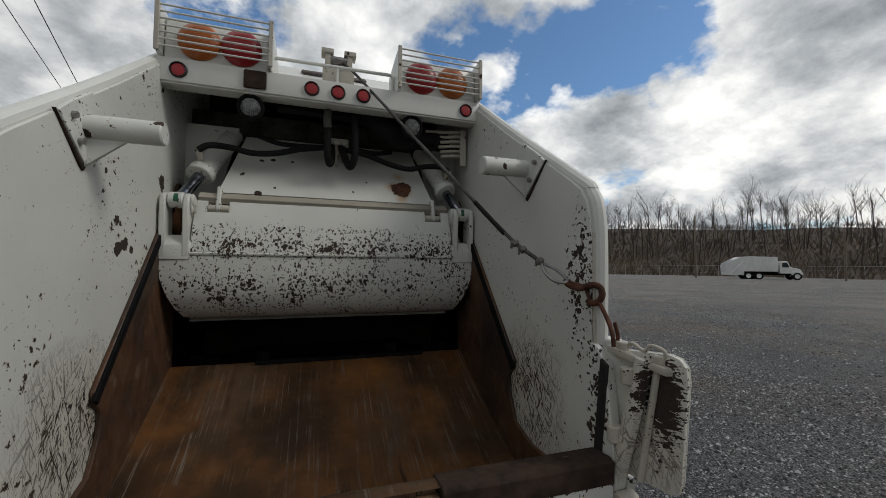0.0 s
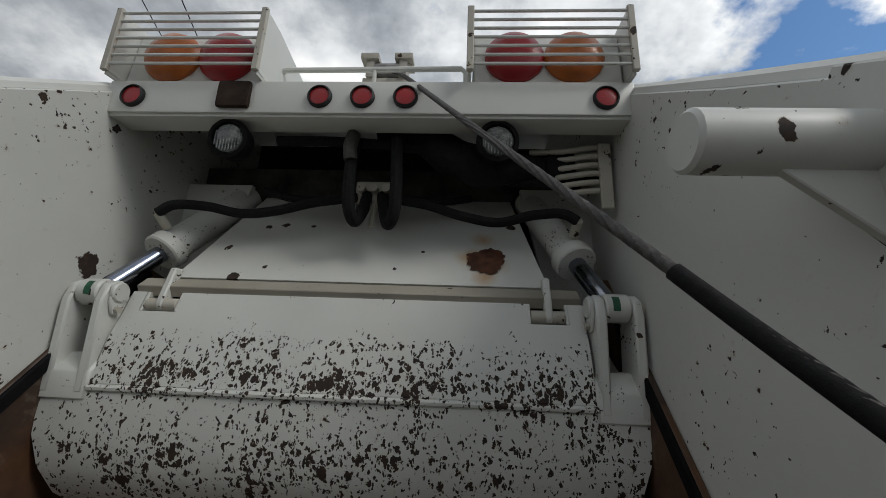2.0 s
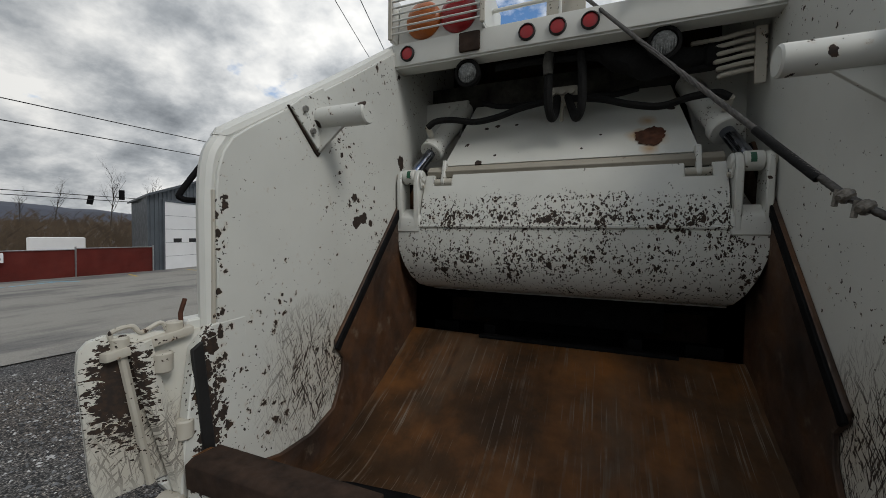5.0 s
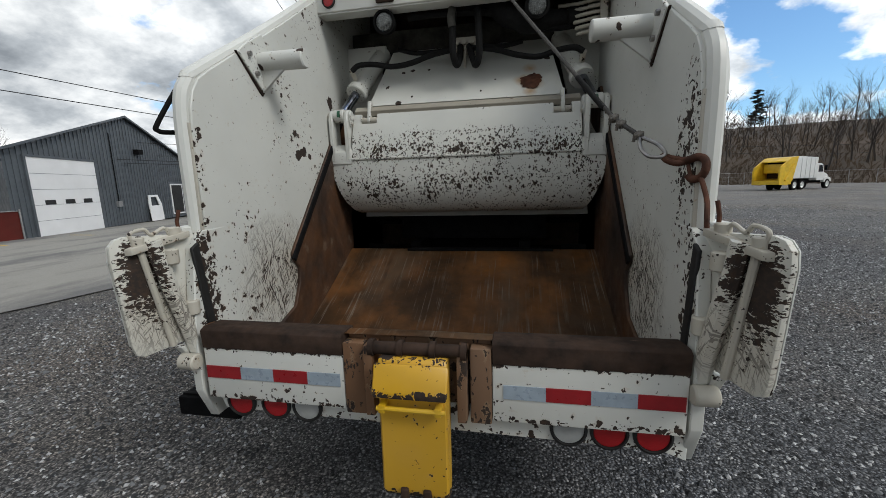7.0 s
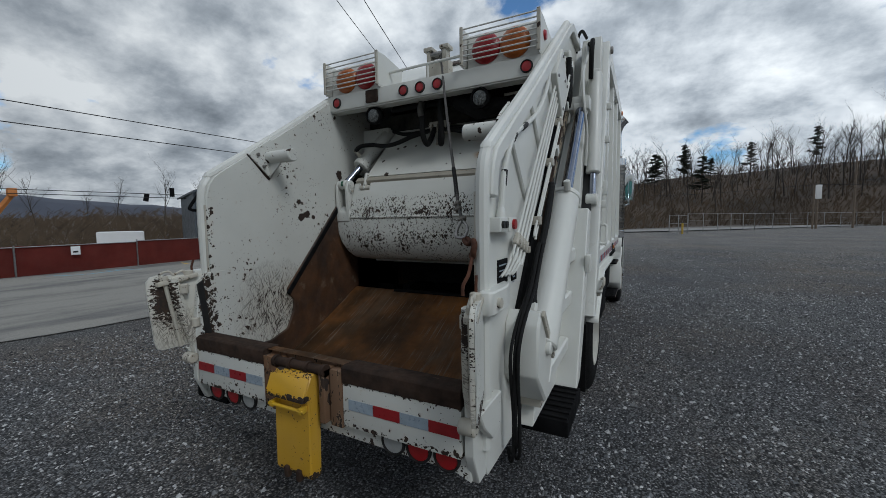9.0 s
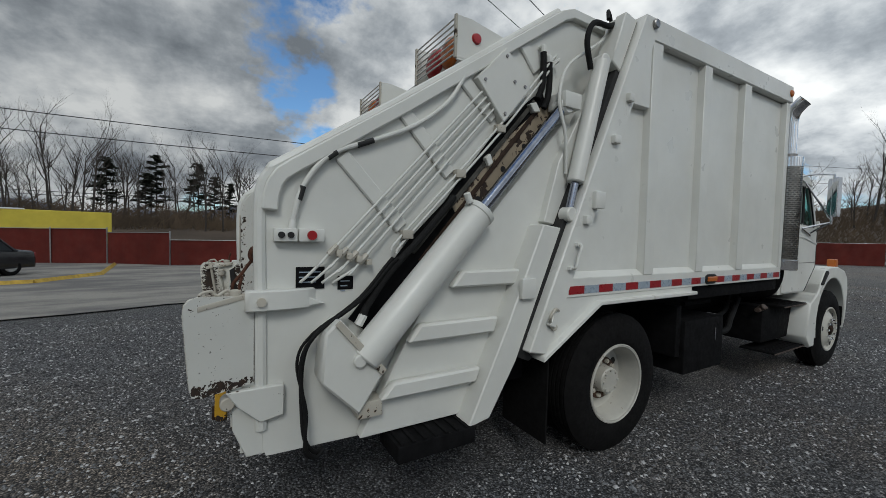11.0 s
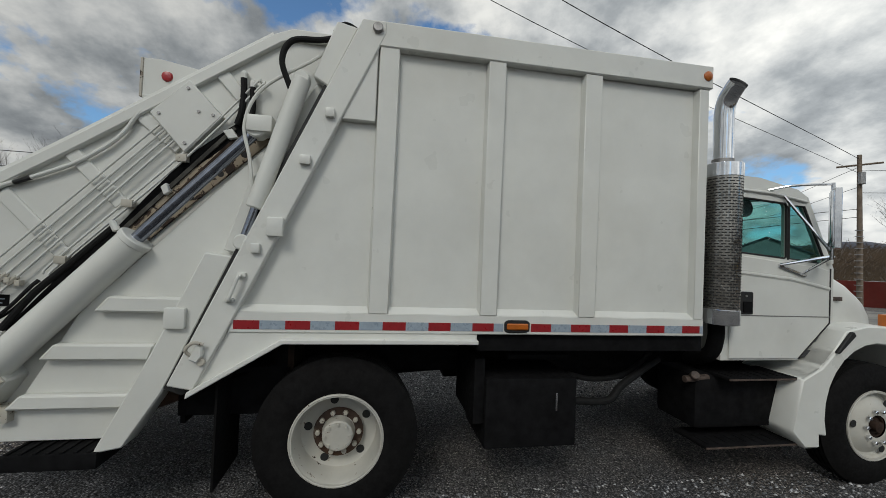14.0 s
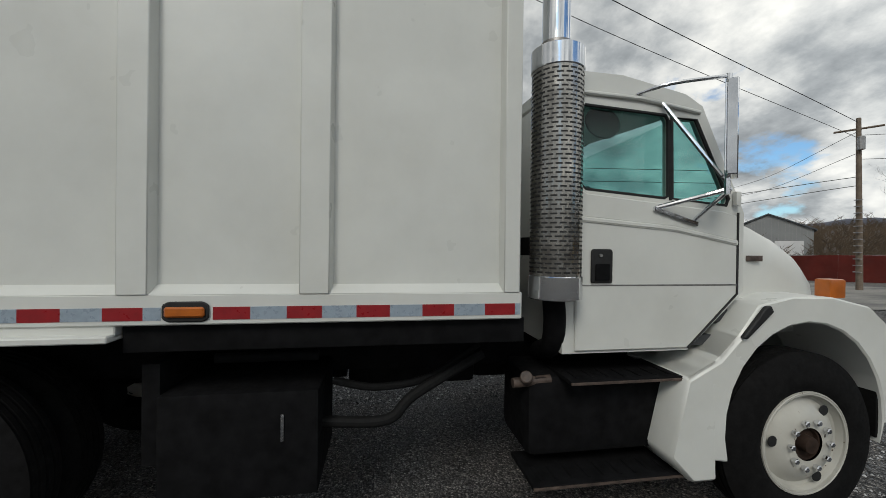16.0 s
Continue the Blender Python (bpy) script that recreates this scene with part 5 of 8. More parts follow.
    flank_part("slide_lug", prism([(1.80, 2.51), (1.86, 2.53), (1.90, 2.47), (1.84, 2.455)], 0.985, 1.03, "x", 0.005), M_side)
    # big lift ram
    a0, a1 = Vector((s * 1.09, 0.62, 0.925)), Vector((s * 1.10, 2.045, 2.515))
    am = a0.lerp(a1, 0.515)
    ram = part("tailgate_ram", rod(a0, am, 0.095, 32, bev=0.01), M_side, truck, "long white hydraulic ram with chrome rod")
    part("piston_rod", rod(am, a1, 0.04, 24), M_rod, ram, "polished chrome rod")
    part("gland", rod(am - (a1 - a0).normalized() * 0.03, am + (a1 - a0).normalized() * 0.012, 0.101, 32, bev=0.006), M_side, ram)
    part("rod_eye", rod(a1 + Vector((-s * 0.06, 0, 0)), a1 + Vector((s * 0.05, 0, 0)), 0.062, 20, bev=0.01), M_side, ram)
    part("clevis", box(min(s * 1.0, s * 1.17), max(s * 1.0, s * 1.17), 1.99, 2.15, 2.49, 2.60, 0.012), M_side, ram)
    for q in (0.02, 0.97):
        e = a0.lerp(am, q) + Vector((s * 0.03, -0.07, 0.07))
        part("port_fitting", rod(e, e + Vector((0.0, -0.03, 0.06)), 0.022, 10, bev=0.004), M_side, ram)
    cover = prism([(0.46, 1.09), (0.535, 1.155), (0.785, 0.865), (0.64, 0.64), (0.44, 0.84)], 0.985, 1.16, "x", 0.012)
    cov = side_part("ram_cover", cover, M_side, label="grey-white angular ram foot cover")
    side_part("cover_edge", prism([(0.53, 1.155), (0.785, 0.865), (0.755, 0.84), (0.505, 1.13)], 1.158, 1.175, "x", 0.003), M_worn, cov)
    part("ram_pin", rod((s * 1.13, 0.585, 0.935), (s * 1.165, 0.585, 0.935), 0.035, 18, bev=0.005), M_side, cov)
    side_part("foot_bracket", box(1.0, 1.13, 0.64, 0.78, 0.60, 0.69, 0.01), M_worn)
    # second, upright ram by the body
    c0, c1 = Vector((s * 1.20, 2.02, 1.755)), Vector((s * 1.18, 2.33, 2.86))
    cm = c0.lerp(c1, 0.2)
    r2 = part("lock_ram", rod(cm, c1, 0.058, 24, bev=0.008), M_side, truck, "white upright hydraulic ram")
    part("piston_rod", rod(c0, cm, 0.028, 16), M_rod, r2)
    part("rod_eye", rod(c0 + Vector((-s * 0.05, 0, 0)), c0 + Vector((s * 0.04, 0, 0)), 0.05, 18, bev=0.008), M_side, r2)
    part("rod_eye", rod(c1 + Vector((-s * 0.05, 0, 0)), c1 + Vector((s * 0.04, 0, 0)), 0.05, 18, bev=0.008), M_side, r2)
    # control box
    ctl = prism([(1.403, 2.588), (1.632, 2.831), (1.845, 2.609), (1.623, 2.339)], 0.985, 1.055, "x", 0.006)
    cb = side_part("control_box", ctl, M_side, label="white square cover plate with bolts")
    for y, z in ((1.46, 2.585), (1.63, 2.77), (1.79, 2.605), (1.625, 2.40), (1.70, 2.62)):
        part("bolt", rod((s * 1.033, y - 0.05, z), (s * 1.043, y - 0.05, z), 0.011, 6), M_steel, cb)
    # pipes along the flank
    for k in range(4):
        top, fit = (1.405 + 0.034 * k, 2.514 - 0.029 * k), (0.47 + 0.055 * k, 1.50 - 0.017 * k)
        flank_part("hydraulic_pipe", tube(curve([(0.985, 0.315 + 0.055 * k, 1.335 - 0.004 * k), (1.0, 0.345 + 0.055 * k, 1.365 - 0.006 * k), (1.012, fit[0] - 0.04, fit[1] - 0.045), (1.012, *fit), (1.012, *top)], 5), 0.0075, 8), M_side)
        flank_part("pipe_fitting", rod((1.012, fit[0] - 0.022, fit[1] - 0.022), (1.012, fit[0] + 0.026, fit[1] + 0.028), 0.016, 6, bev=0.003), M_worn)
        flank_part("pipe_fitting", box(0.99, 1.03, fit[0] + 0.02, fit[0] + 0.05, fit[1] - 0.03, fit[1] + 0.005, 0.004), M_worn)
    for k in range(2):
        o = 0.030 * k
        flank_part("hydraulic_pipe", tube(curve([(1.02, 0.80 + o, 1.50 - o * 0.6), (1.02, 0.877 + o, 1.602 - o * 0.6), (1.02, 1.543 + o, 2.313 - o * 0.6), (1.03, 1.985 + o, 2.842 - o * 0.6), (1.03, 2.02 + o, 2.868 - o * 0.6), (1.0, 2.03 + o, 2.87 - o * 0.6)], 5), 0.0075, 8), M_side)
    for y, z in ((0.895, 1.595), (1.555, 2.305), (1.25, 1.98)):
        flank_part("pipe_clamp", box(0.985, 1.036, y - 0.032, y + 0.036, z - 0.028, z + 0.022, 0.006), M_worn)
    cd = flank_part("conduit", tube(curve([(0.99, 0.27, 1.615), (1.0, 0.276, 1.66), (1.0, 0.325, 1.832), (1.0, 0.466, 2.005), (1.0, 0.742, 2.13), (1.0, 0.958, 2.24), (1.0, 1.166, 2.411), (1.0, 1.285, 2.596), (0.99, 1.34, 2.63)], 6), 0.014, 10), M_side, truck, "white sheathed conduit")
    for a, c in (((0.303, 1.755), (0.322, 1.825)), ((0.445, 1.982), (0.49, 2.018)), ((0.60, 2.068), (0.69, 2.107))):
        flank_part("tape_wrap", tube([(1.001, *a), (1.001, *c)], 0.0155, 10), M_seal, cd)
    flank_part("conduit_end", turned([(0, 0.02), (0.03, 0.02), (0.05, 0.014)], (1.0, 0.27, 1.605), (0, 0.05, 1), 14), M_side, cd)
    for k, (r, x) in enumerate(((0.011, 1.05), (0.009, 1.068), (0.008, 1.035))):
        flank_part("hose_loop", tube(curve([(x, 0.80 + 0.02 * k, 1.46), (x, 0.755 + 0.012 * k, 1.41), (x, 0.61 + 0.01 * k, 1.243), (x, 0.386 - 0.006 * k, 1.075), (x, 0.318 - 0.012 * k, 0.93), (x, 0.318 + 0.012 * k, 0.67), (x, 0.336, 0.525 - 0.03 * k), (x - 0.03, 0.39, 0.44 - 0.02 * k), (x - 0.06, 0.44, 0.435)], 6), r, 8), M_hose)
    flank_part("ram_hose", tube(curve([(1.03, 1.20, 1.83), (1.04, 1.168, 1.79), (1.05, 0.98, 1.585), (1.05, 0.786, 1.385), (1.05, 0.66, 1.21), (1.06, 0.625, 1.15)], 6), 0.021, 10), M_hose)
    flank_part("hose_nut", rod((1.06, 0.63, 1.155), (1.06, 0.60, 1.10), 0.024, 6, bev=0.003), M_side)
    for y, z in ((1.915, 2.925), (1.975, 2.868)):
        flank_part("riser_hose", tube(curve([(1.02, y, z - 0.04), (1.02, y + 0.005, z - 0.16), (1.02, y - 0.005, z - 0.28), (1.01, y - 0.03, z - 0.36)], 5), 0.022, 10), M_hose)
        flank_part("pipe_elbow", tube(curve([(0.985, y, z), (1.015, y, z), (1.02, y, z - 0.02), (1.02, y, z - 0.055)], 4), 0.019, 10), M_side)
    side_part("top_hose", tube(curve([(1.17, 2.30, 2.80), (1.18, 2.24, 2.98), (1.18, 2.30, 3.12), (1.16, 2.48, 3.16), (1.12, 2.60, 3.22)], 6), 0.02, 10), M_hose)
    side_part("top_hose", tube(curve([(1.10, 2.56, 3.26), (1.05, 2.62, 3.36), (1.0, 2.72, 3.34), (0.98, 2.76, 3.22)], 6), 0.014, 8), M_hose)
    side_part("white_hose", tube(curve([(1.16, 2.10, 2.04), (1.17, 2.07, 2.3), (1.15, 2.02, 2.55), (1.13, 2.12, 2.80), (1.12, 2.45, 3.05), (1.10, 2.58, 3.2)], 6), 0.012, 8), M_side)
    # switch box and dark placards
    sw = side_part("switch_box", box(0.99, 1.045, 0.235, 0.345, 1.545, 1.61, 0.006), M_side, label="small white switch box with buttons")
    side_part("button_housing", box(0.99, 1.05, 0.35, 0.475, 1.545, 1.61, 0.006), M_side, sw)
    for y in (0.268, 0.312):
        side_part("button", rod((1.045, y, 1.578), (1.055, y, 1.578), 0.016, 14), M_seal, sw)
    side_part("button", rod((1.05, 0.412, 1.578), (1.062, 0.412, 1.578), 0.024, 16), M_redlens, sw)
    for ya, yb, za, zb in ((0.345, 0.49, 1.295, 1.412), (0.56, 0.645, 1.285, 1.358)):
        pl = side_part("placard", box(0.991, 0.997, ya, yb, za, zb, 0.001), M_black, truck, "dark weathered instruction placard")
        for r in range(3):
            side_part("text_bar", box(0.997, 0.9985, ya + 0.015, yb - 0.02 - 0.012 * r, zb - 0.03 - 0.026 * r, zb - 0.024 - 0.026 * r, 0), M_silvertape, pl)
    # rear step: the far one sits further back
    sy, sw = (0.78, 1.22) if s > 0 else (0.20, 1.27)
    step = side_part("rear_step", box(0.94, sw, sy, sy + 0.50, 0.36, 0.455, 0.008), M_black, label="black steel rear riding step")
    for k in range(7):
        side_part("tread_bar", box(0.96, sw - 0.01, sy + 0.02 + 0.07 * k, sy + 0.04 + 0.07 * k, 0.455, 0.465, 0.002), M_black, step)

# ---- main body ----
BW = 1.215          # half width over the panels
hull = prism([(1.90, 1.19), (2.02, 1.19), (5.44, 1.19), (5.44, 3.27), (2.78, 3.27), (2.60, 2.85)], -BW + 0.03, BW - 0.03, "x", 0.006)
bodyob = part("hopper_body", hull, M_body, truck, "large white ribbed refuse body")
part("body_roof", prism([(-BW, 3.26), (-BW + 0.1, 3.285), (0, 3.31), (BW - 0.1, 3.285), (BW, 3.26)], 2.80, 5.44, "y", 0.003), M_body, bodyob)
for s in (-1, 1):
    def side_part(name, b, m, parent=truck, label=""):
        return part(name, b if s > 0 else mirrored(b), m, parent, label)

    side_part("side_panel", prism([(2.02, 1.33), (5.34, 1.33), (5.34, 3.12), (2.80, 3.12)], BW - 0.032, BW - 0.02, "x", 0.003), M_body, bodyob)
    side_part("top_rail", prism([(2.76, 3.11), (5.455, 3.13), (5.455, 3.31), (2.83, 3.285)], BW - 0.03, BW + 0.045, "x", 0.008), M_body, bodyob)
    side_part("bottom_rail", prism([(2.00, 1.185), (5.44, 1.185), (5.44, 1.32), (2.04, 1.32)], BW - 0.03, BW + 0.03, "x", 0.006), M_body, bodyob)
    side_part("rail_ledge", prism([(BW - 0.03, 1.318), (BW + 0.03, 1.318), (BW - 0.02, 1.36), (BW - 0.03, 1.36)], 2.04, 5.42, "y", 0.002), M_body, bodyob)
    for ya, yb, zt in ((2.85, 3.005, 3.12), (3.615, 3.765, 3.12), (4.36, 4.52, 3.12), (5.33, 5.44, 3.12)):
        side_part("body_rib", prism([(BW - 0.03, ya), (BW + 0.036, ya + 0.014), (BW + 0.036, yb - 0.014), (BW - 0.03, yb)], 1.318, zt, "z", 0.004), M_body, bodyob)
    # sloping bay behind the first rib
    side_part("bay_header", prism([(2.63, 2.60), (2.85, 2.60), (2.85, 3.12), (2.82, 3.12)], BW - 0.03, BW + 0.032, "x", 0.006), M_body, bodyob)
    rear = prism([(1.83, 0.83), (2.00, 1.19), (2.90, 3.20), (2.90, 3.28), (2.74, 3.28), (1.68, 0.86)], BW - 0.06, BW + 0.05, "x", 0.008)
    rp = side_part("rear_post", rear, M_body, bodyob, "white slanted rear body post")
    side_part("seal_gap", prism([(1.635, 0.86), (1.62, 0.83), (1.74, 0.78), (1.775, 0.80), (1.715, 0.86), (2.775, 3.24), (2.68, 3.24)], BW - 0.16, BW - 0.02, "x", 0.002), M_seal, bodyob, "black rubber tailgate seal")
    part("pivot_pin", rod((s * (BW + 0.04), 2.84, 3.225), (s * (BW + 0.075), 2.84, 3.225), 0.034, 20, bev=0.006), M_steel, bodyob)
    for y, z, hy, hz in ((2.26, 1.86, 0.05, 0.06), (2.42, 2.30, 0.035, 0.03), (2.15, 1.72, 0.028, 0.03), (2.56, 2.62, 0.03, 0.03)):
        side_part("post_lug", box(BW + 0.04, BW + 0.085, y - hy, y + hy, z - hz, z + hz, 0.012), M_body, bodyob)
    side_part("post_handle", tube(curve([(BW + 0.05, 2.075, 1.545), (BW + 0.095, 2.07, 1.54), (BW + 0.095, 2.045, 1.47), (BW + 0.095, 2.022, 1.40), (BW + 0.05, 2.015, 1.395)], 4), 0.011, 8), M_side, bodyob)
    for y, z in ((2.078, 1.55), (2.015, 1.392)):
        side_part("handle_eye", box(BW + 0.045, BW + 0.075, y - 0.025, y + 0.025, z - 0.012, z + 0.012, 0.004), M_side, bodyob)
    side_part("latch_lug", prism([(1.81, 1.03), (1.85, 1.12), (1.88, 1.11), (1.885, 1.05), (1.86, 1.01)], BW + 0.045, BW + 0.09, "x", 0.006), M_side, bodyob)
    side_part("latch_ring", tube(curve([(BW + 0.07, 1.83, 1.04), (BW + 0.10, 1.80, 1.09), (BW + 0.10, 1.84, 1.135), (BW + 0.08, 1.89, 1.12)], 5), 0.011, 8), M_worn, bodyob)
    part("latch_bolt", rod((s * (BW + 0.045), 1.875, 1.01), (s * (BW + 0.075), 1.875, 1.01), 0.024, 8, bev=0.004), M_worn, bodyob)
    # red and silver tape, with the amber lamp between
    for start, n, last in ((2.035, 12, 3.805), (4.012, 10, 5.43)):
        for k in range(n):
            ya, yb = start + 0.1545 * k, min(start + 0.1545 * (k + 1), last)
            side_part("tape_strip", box(BW + 0.030, BW + 0.0325, ya, yb, 1.208, 1.264, 0), M_redtape if k % 2 == 0 else M_silvertape, bodyob)
    side_part("amber_rim", prism([(3.81, 1.215), (3.835, 1.20), (3.975, 1.20), (4.0, 1.215), (4.0, 1.275), (3.975, 1.29), (3.835, 1.29), (3.81, 1.275)], BW + 0.03, BW + 0.042, "x", 0.006), M_seal, bodyob)
    side_part("amber_marker", prism([(3.825, 1.222), (3.985, 1.222), (3.985, 1.268), (3.825, 1.268)], BW + 0.04, BW + 0.058, "x", 0.008), M_amber, bodyob, "amber side marker lamp")
    mk = turned([(0, 0.038), (0.01, 0.036), (0.02, 0.02), (0.022, 0)], (s * (BW + 0.045), 5.40, 3.225), (s, 0, 0), 20)
    part("corner_marker", mk, M_amber, bodyob)
    # skirt under the body, sloping down behind the wheel
    side_part("skirt", prism([(1.80, 0.80), (2.35, 1.135), (3.62, 1.135), (3.62, 1.19), (2.0, 1.19), (1.86, 0.92)], BW - 0.04, BW + 0.02, "x", 0.005), M_body, bodyob)
    side_part("skirt_flange", prism([(1.795, 0.785), (2.34, 1.12), (3.62, 1.12), (3.62, 1.15), (2.33, 1.15), (1.80, 0.825)], BW - 0.10, BW + 0.07, "x", 0.005), M_body, bodyob)
    # mudflap
    side_part("mudflap", box(0.72, 1.18, 1.90, 1.915, 0.16, 0.95, 0.003), M_rubber, label="black rubber mudflap")

bodyob.location.y -= 0.03

# ---- chassis ----
for x in (-0.43, 0.43):
    part("frame_rail", box(x - 0.04, x + 0.04, 1.7, 7.5, 0.72, 1.0, 0.008), M_black, truck)
for y in (2.2, 3.4, 4.6, 5.6):
    part("cross_member", box(-0.45, 0.45, y - 0.05, y + 0.05, 0.74, 0.95, 0.006), M_black, truck)
part("sub_frame", box(-0.6, 0.6, 1.9, 5.44, 1.0, 1.19, 0.006), M_black, truck)
for s in (-1, 1):
    part("floor_beam", box(min(s * 0.6, s * 1.2), max(s * 0.6, s * 1.2), 3.6, 5.44, 1.06, 1.185, 0.004), M_black, truck)
    part("wheel_arch", box(min(s * 0.5, s * 1.18), max(s * 0.5, s * 1.18), 2.1, 3.45, 1.10, 1.13, 0.004), M_black, truck)
part("axle", rod((-1.0, 2.665, 0.435), (1.0, 2.665, 0.435), 0.07, 16), M_black, truck)
part("differential", turned([(-0.22, 0.08), (-0.12, 0.2), (0.12, 0.2), (0.22, 0.08)], (0, 2.665, 0.435), (1, 0, 0), 20), M_black, truck)
part("front_axle", box(-1.0, 1.0, 7.09, 7.21, 0.38, 0.49, 0.01), M_black, truck)
part("drive_shaft", rod((0, 2.9, 0.58), (0, 5.8, 0.78), 0.05, 12), M_black, truck)
part("gearbox", box(-0.25, 0.25, 5.4, 6.6, 0.55, 1.1, 0.06), M_black, truck)
# added black masses that fill the see-through and darken the underbody
part("pump_housing", box(-0.36, 0.36, 4.5, 5.4, 0.56, 1.05, 0.05), M_black, truck)
part("air_tank", rod((-0.7, 3.5, 0.82), (-0.7, 5.3, 0.82), 0.15, 18, bev=0.04), M_black, truck)
# tank and boxes on the near side, twin on the other
for s in (-1, 1):
    tank = part("side_tank", box(min(s * 0.55, s * 1.14), max(s * 0.55, s * 1.14), 3.70, 4.42, 0.33, 0.84, 0.02), M_black, truck, "black steel hydraulic tank box")
    part("tank_bracket", box(min(s * 0.5, s * 1.10), max(s * 0.5, s * 1.10), 3.62, 3.70, 0.5, 0.98, 0.008), M_black, tank)
    part("level_gauge", box(min(s * 1.14, s * 1.147), max(s * 1.14, s * 1.147), 4.245, 4.26, 0.60, 0.73, 0.002), M_chrome, tank)
    part("tank_pipe", rod((s * 1.0, 3.9, 0.97), (s * 1.0, 4.4, 0.97), 0.025, 10), M_black, tank)
    part("slack_hose", tube(curve([(s * 1.0, 4.42, 0.62), (s * 1.02, 4.75, 0.62), (s * 1.0, 4.9, 0.74), (s * 0.9, 5.3, 0.92)], 6), 0.03, 10), M_hose, truck)
    part("slack_hose", tube(curve([(s * 0.9, 4.46, 0.80), (s * 0.92, 4.7, 0.76), (s * 0.9, 5.0, 0.80), (s * 0.8, 5.3, 0.95)], 6), 0.022, 10), M_hose, truck)


def wheel(name, cx, cy, r, w, s, concave, label):
    """A truck wheel: tyre with grooves, dished rim, hub and nuts. s: the side that faces out."""
    cz = r - 0.09
    root = part(name, turned([(-0.03, 0.30), (0.0, 0.30), (0.0, 0.28), (-0.03, 0.28), (-0.03, 0.30)], (cx, cy, cz), (s, 0, 0), 40), M_rim, truck, label)
    half = w
    prof = [(-half, 0.30), (-half, 0.36), (-half + 0.01, r - 0.05), (-half + 0.045, r - 0.006)]
    for g in range(4):
        d = -half + 0.06 + g * (half - 0.105) / 4 + 0.012
        prof += [(d, r), (d + 0.012, r), (d + 0.014, r - 0.012), (d + 0.026, r - 0.012), (d + 0.028, r)]
    prof += [(-0.045, r - 0.004), (-0.018, r - 0.035), (0.0, r - 0.10), (0.008, r - 0.17), (0.0, 0.315), (-0.012, 0.295)]
    part("tyre", turned(prof, (cx, cy, cz), (s, 0, 0), 64), M_rubber, root, "worn black truck tyre")
    if concave:
        rim = [(-0.002, 0.300), (0.004, 0.292), (-0.008, 0.280), (-0.03, 0.272), (-0.12, 0.262), (-0.175, 0.25), (-0.19, 0.21), (-0.18, 0.145), (-0.15, 0.12), (-0.15, 0.0)]
        part("rim", turned(rim, (cx, cy, cz), (s, 0, 0), 56), M_rim, root, "white dished steel rim")
        part("hub", turned([(-0.15, 0.105), (-0.075, 0.10), (-0.065, 0.09), (-0.06, 0.0)], (cx, cy, cz), (s, 0, 0), 28), M_rim, root)
        nuts, ring, hx = 10, 0.135, -0.15
        for k in range(8):
            a = 2 * math.pi * k / 8
            part("hub_bolt", rod((cx - s * 0.065, cy + 0.08 * math.cos(a), cz + 0.08 * math.sin(a)), (cx - s * 0.052, cy + 0.08 * math.cos(a), cz + 0.08 * math.sin(a)), 0.009, 6), M_rim, root)
        for k in range(5):
            a = 2 * math.pi * (k + 0.4) / 5
            part("vent_hole", turned([(0, 0), (0.0, 0.028), (0.003, 0.028), (0.003, 0)], (cx - s * 0.185, cy + 0.205 * math.cos(a), cz + 0.205 * math.sin(a)), (s, 0, 0), 16), M_seal, root)
        part("rust_ring", turned([(0.0, 0.165), (0.002, 0.14), (0.002, 0.11)], (cx - s * 0.149, cy, cz), (s, 0, 0), 28), M_rust, root)
    else:
        rim = [(-0.005, 0.300), (0.003, 0.292), (-0.012, 0.280), (-0.045, 0.268), (-0.05, 0.25), (-0.02, 0.215), (0.005, 0.175), (0.012, 0.13), (0.012, 0.095)]
        part("rim", turned(rim, (cx, cy, cz), (s, 0, 0), 56), M_rim, root, "white domed steel rim")
        part("hub", turned([(0.0, 0.095), (0.0, 0.085), (-0.02, 0.08), (-0.02, 0.05), (0.03, 0.045), (0.04, 0.0)], (cx, cy, cz), (s, 0, 0), 28), M_darkrust, root)
        nuts, ring, hx = 10, 0.135, 0.012
        for k in range(3):
            a = 2 * math.pi * (k + 0.45) / 3
            part("vent_hole", turned([(0, 0), (0.0, 0.032), (0.004, 0.03), (0.004, 0)], (cx - s * 0.012, cy + 0.222 * math.cos(a), cz + 0.222 * math.sin(a)), (s, 0.0, 0), 16), M_seal, root)
    for k in range(nuts):
        a = 2 * math.pi * k / nuts
        p = Vector((cx + s * hx, cy + ring * math.cos(a), cz + ring * math.sin(a)))
        part("wheel_nut", rod(p, p + Vector((s * 0.03, 0, 0)), 0.017, 6, bev=0.004), M_worn if concave else M_chrome, root)
    return root


def enlarged(root, cy, r, k):
    """Grow a wheel about its axle, with its foot kept on the ground."""
    old, fresh = Vector((0, cy, r - 0.09)) - ORIGIN[truck], Vector((0, cy, r * k - 0.09)) - ORIGIN[truck]
    old.x = fresh.x = 0.0
    m = Matrix.Translation(fresh) @ Matrix.Diagonal((1, k, k, 1)) @ Matrix.Translation(-old)
    for o in (root, *root.children):
        o.data.transform(m)


for s in (-1, 1):
    enlarged(wheel("rear_wheel", s * 1.185, 2.665, 0.525, 0.27, s, True, "rear dual truck wheel with white rim"), 2.665, 0.525, 1.04)
    wheel("inner_wheel", s * 0.86, 2.665, 0.525, 0.27, s, True, "inner rear truck wheel")
    wheel("front_wheel", s * 1.235, 7.15, 0.52, 0.27, s, False, "front truck wheel with white rim")

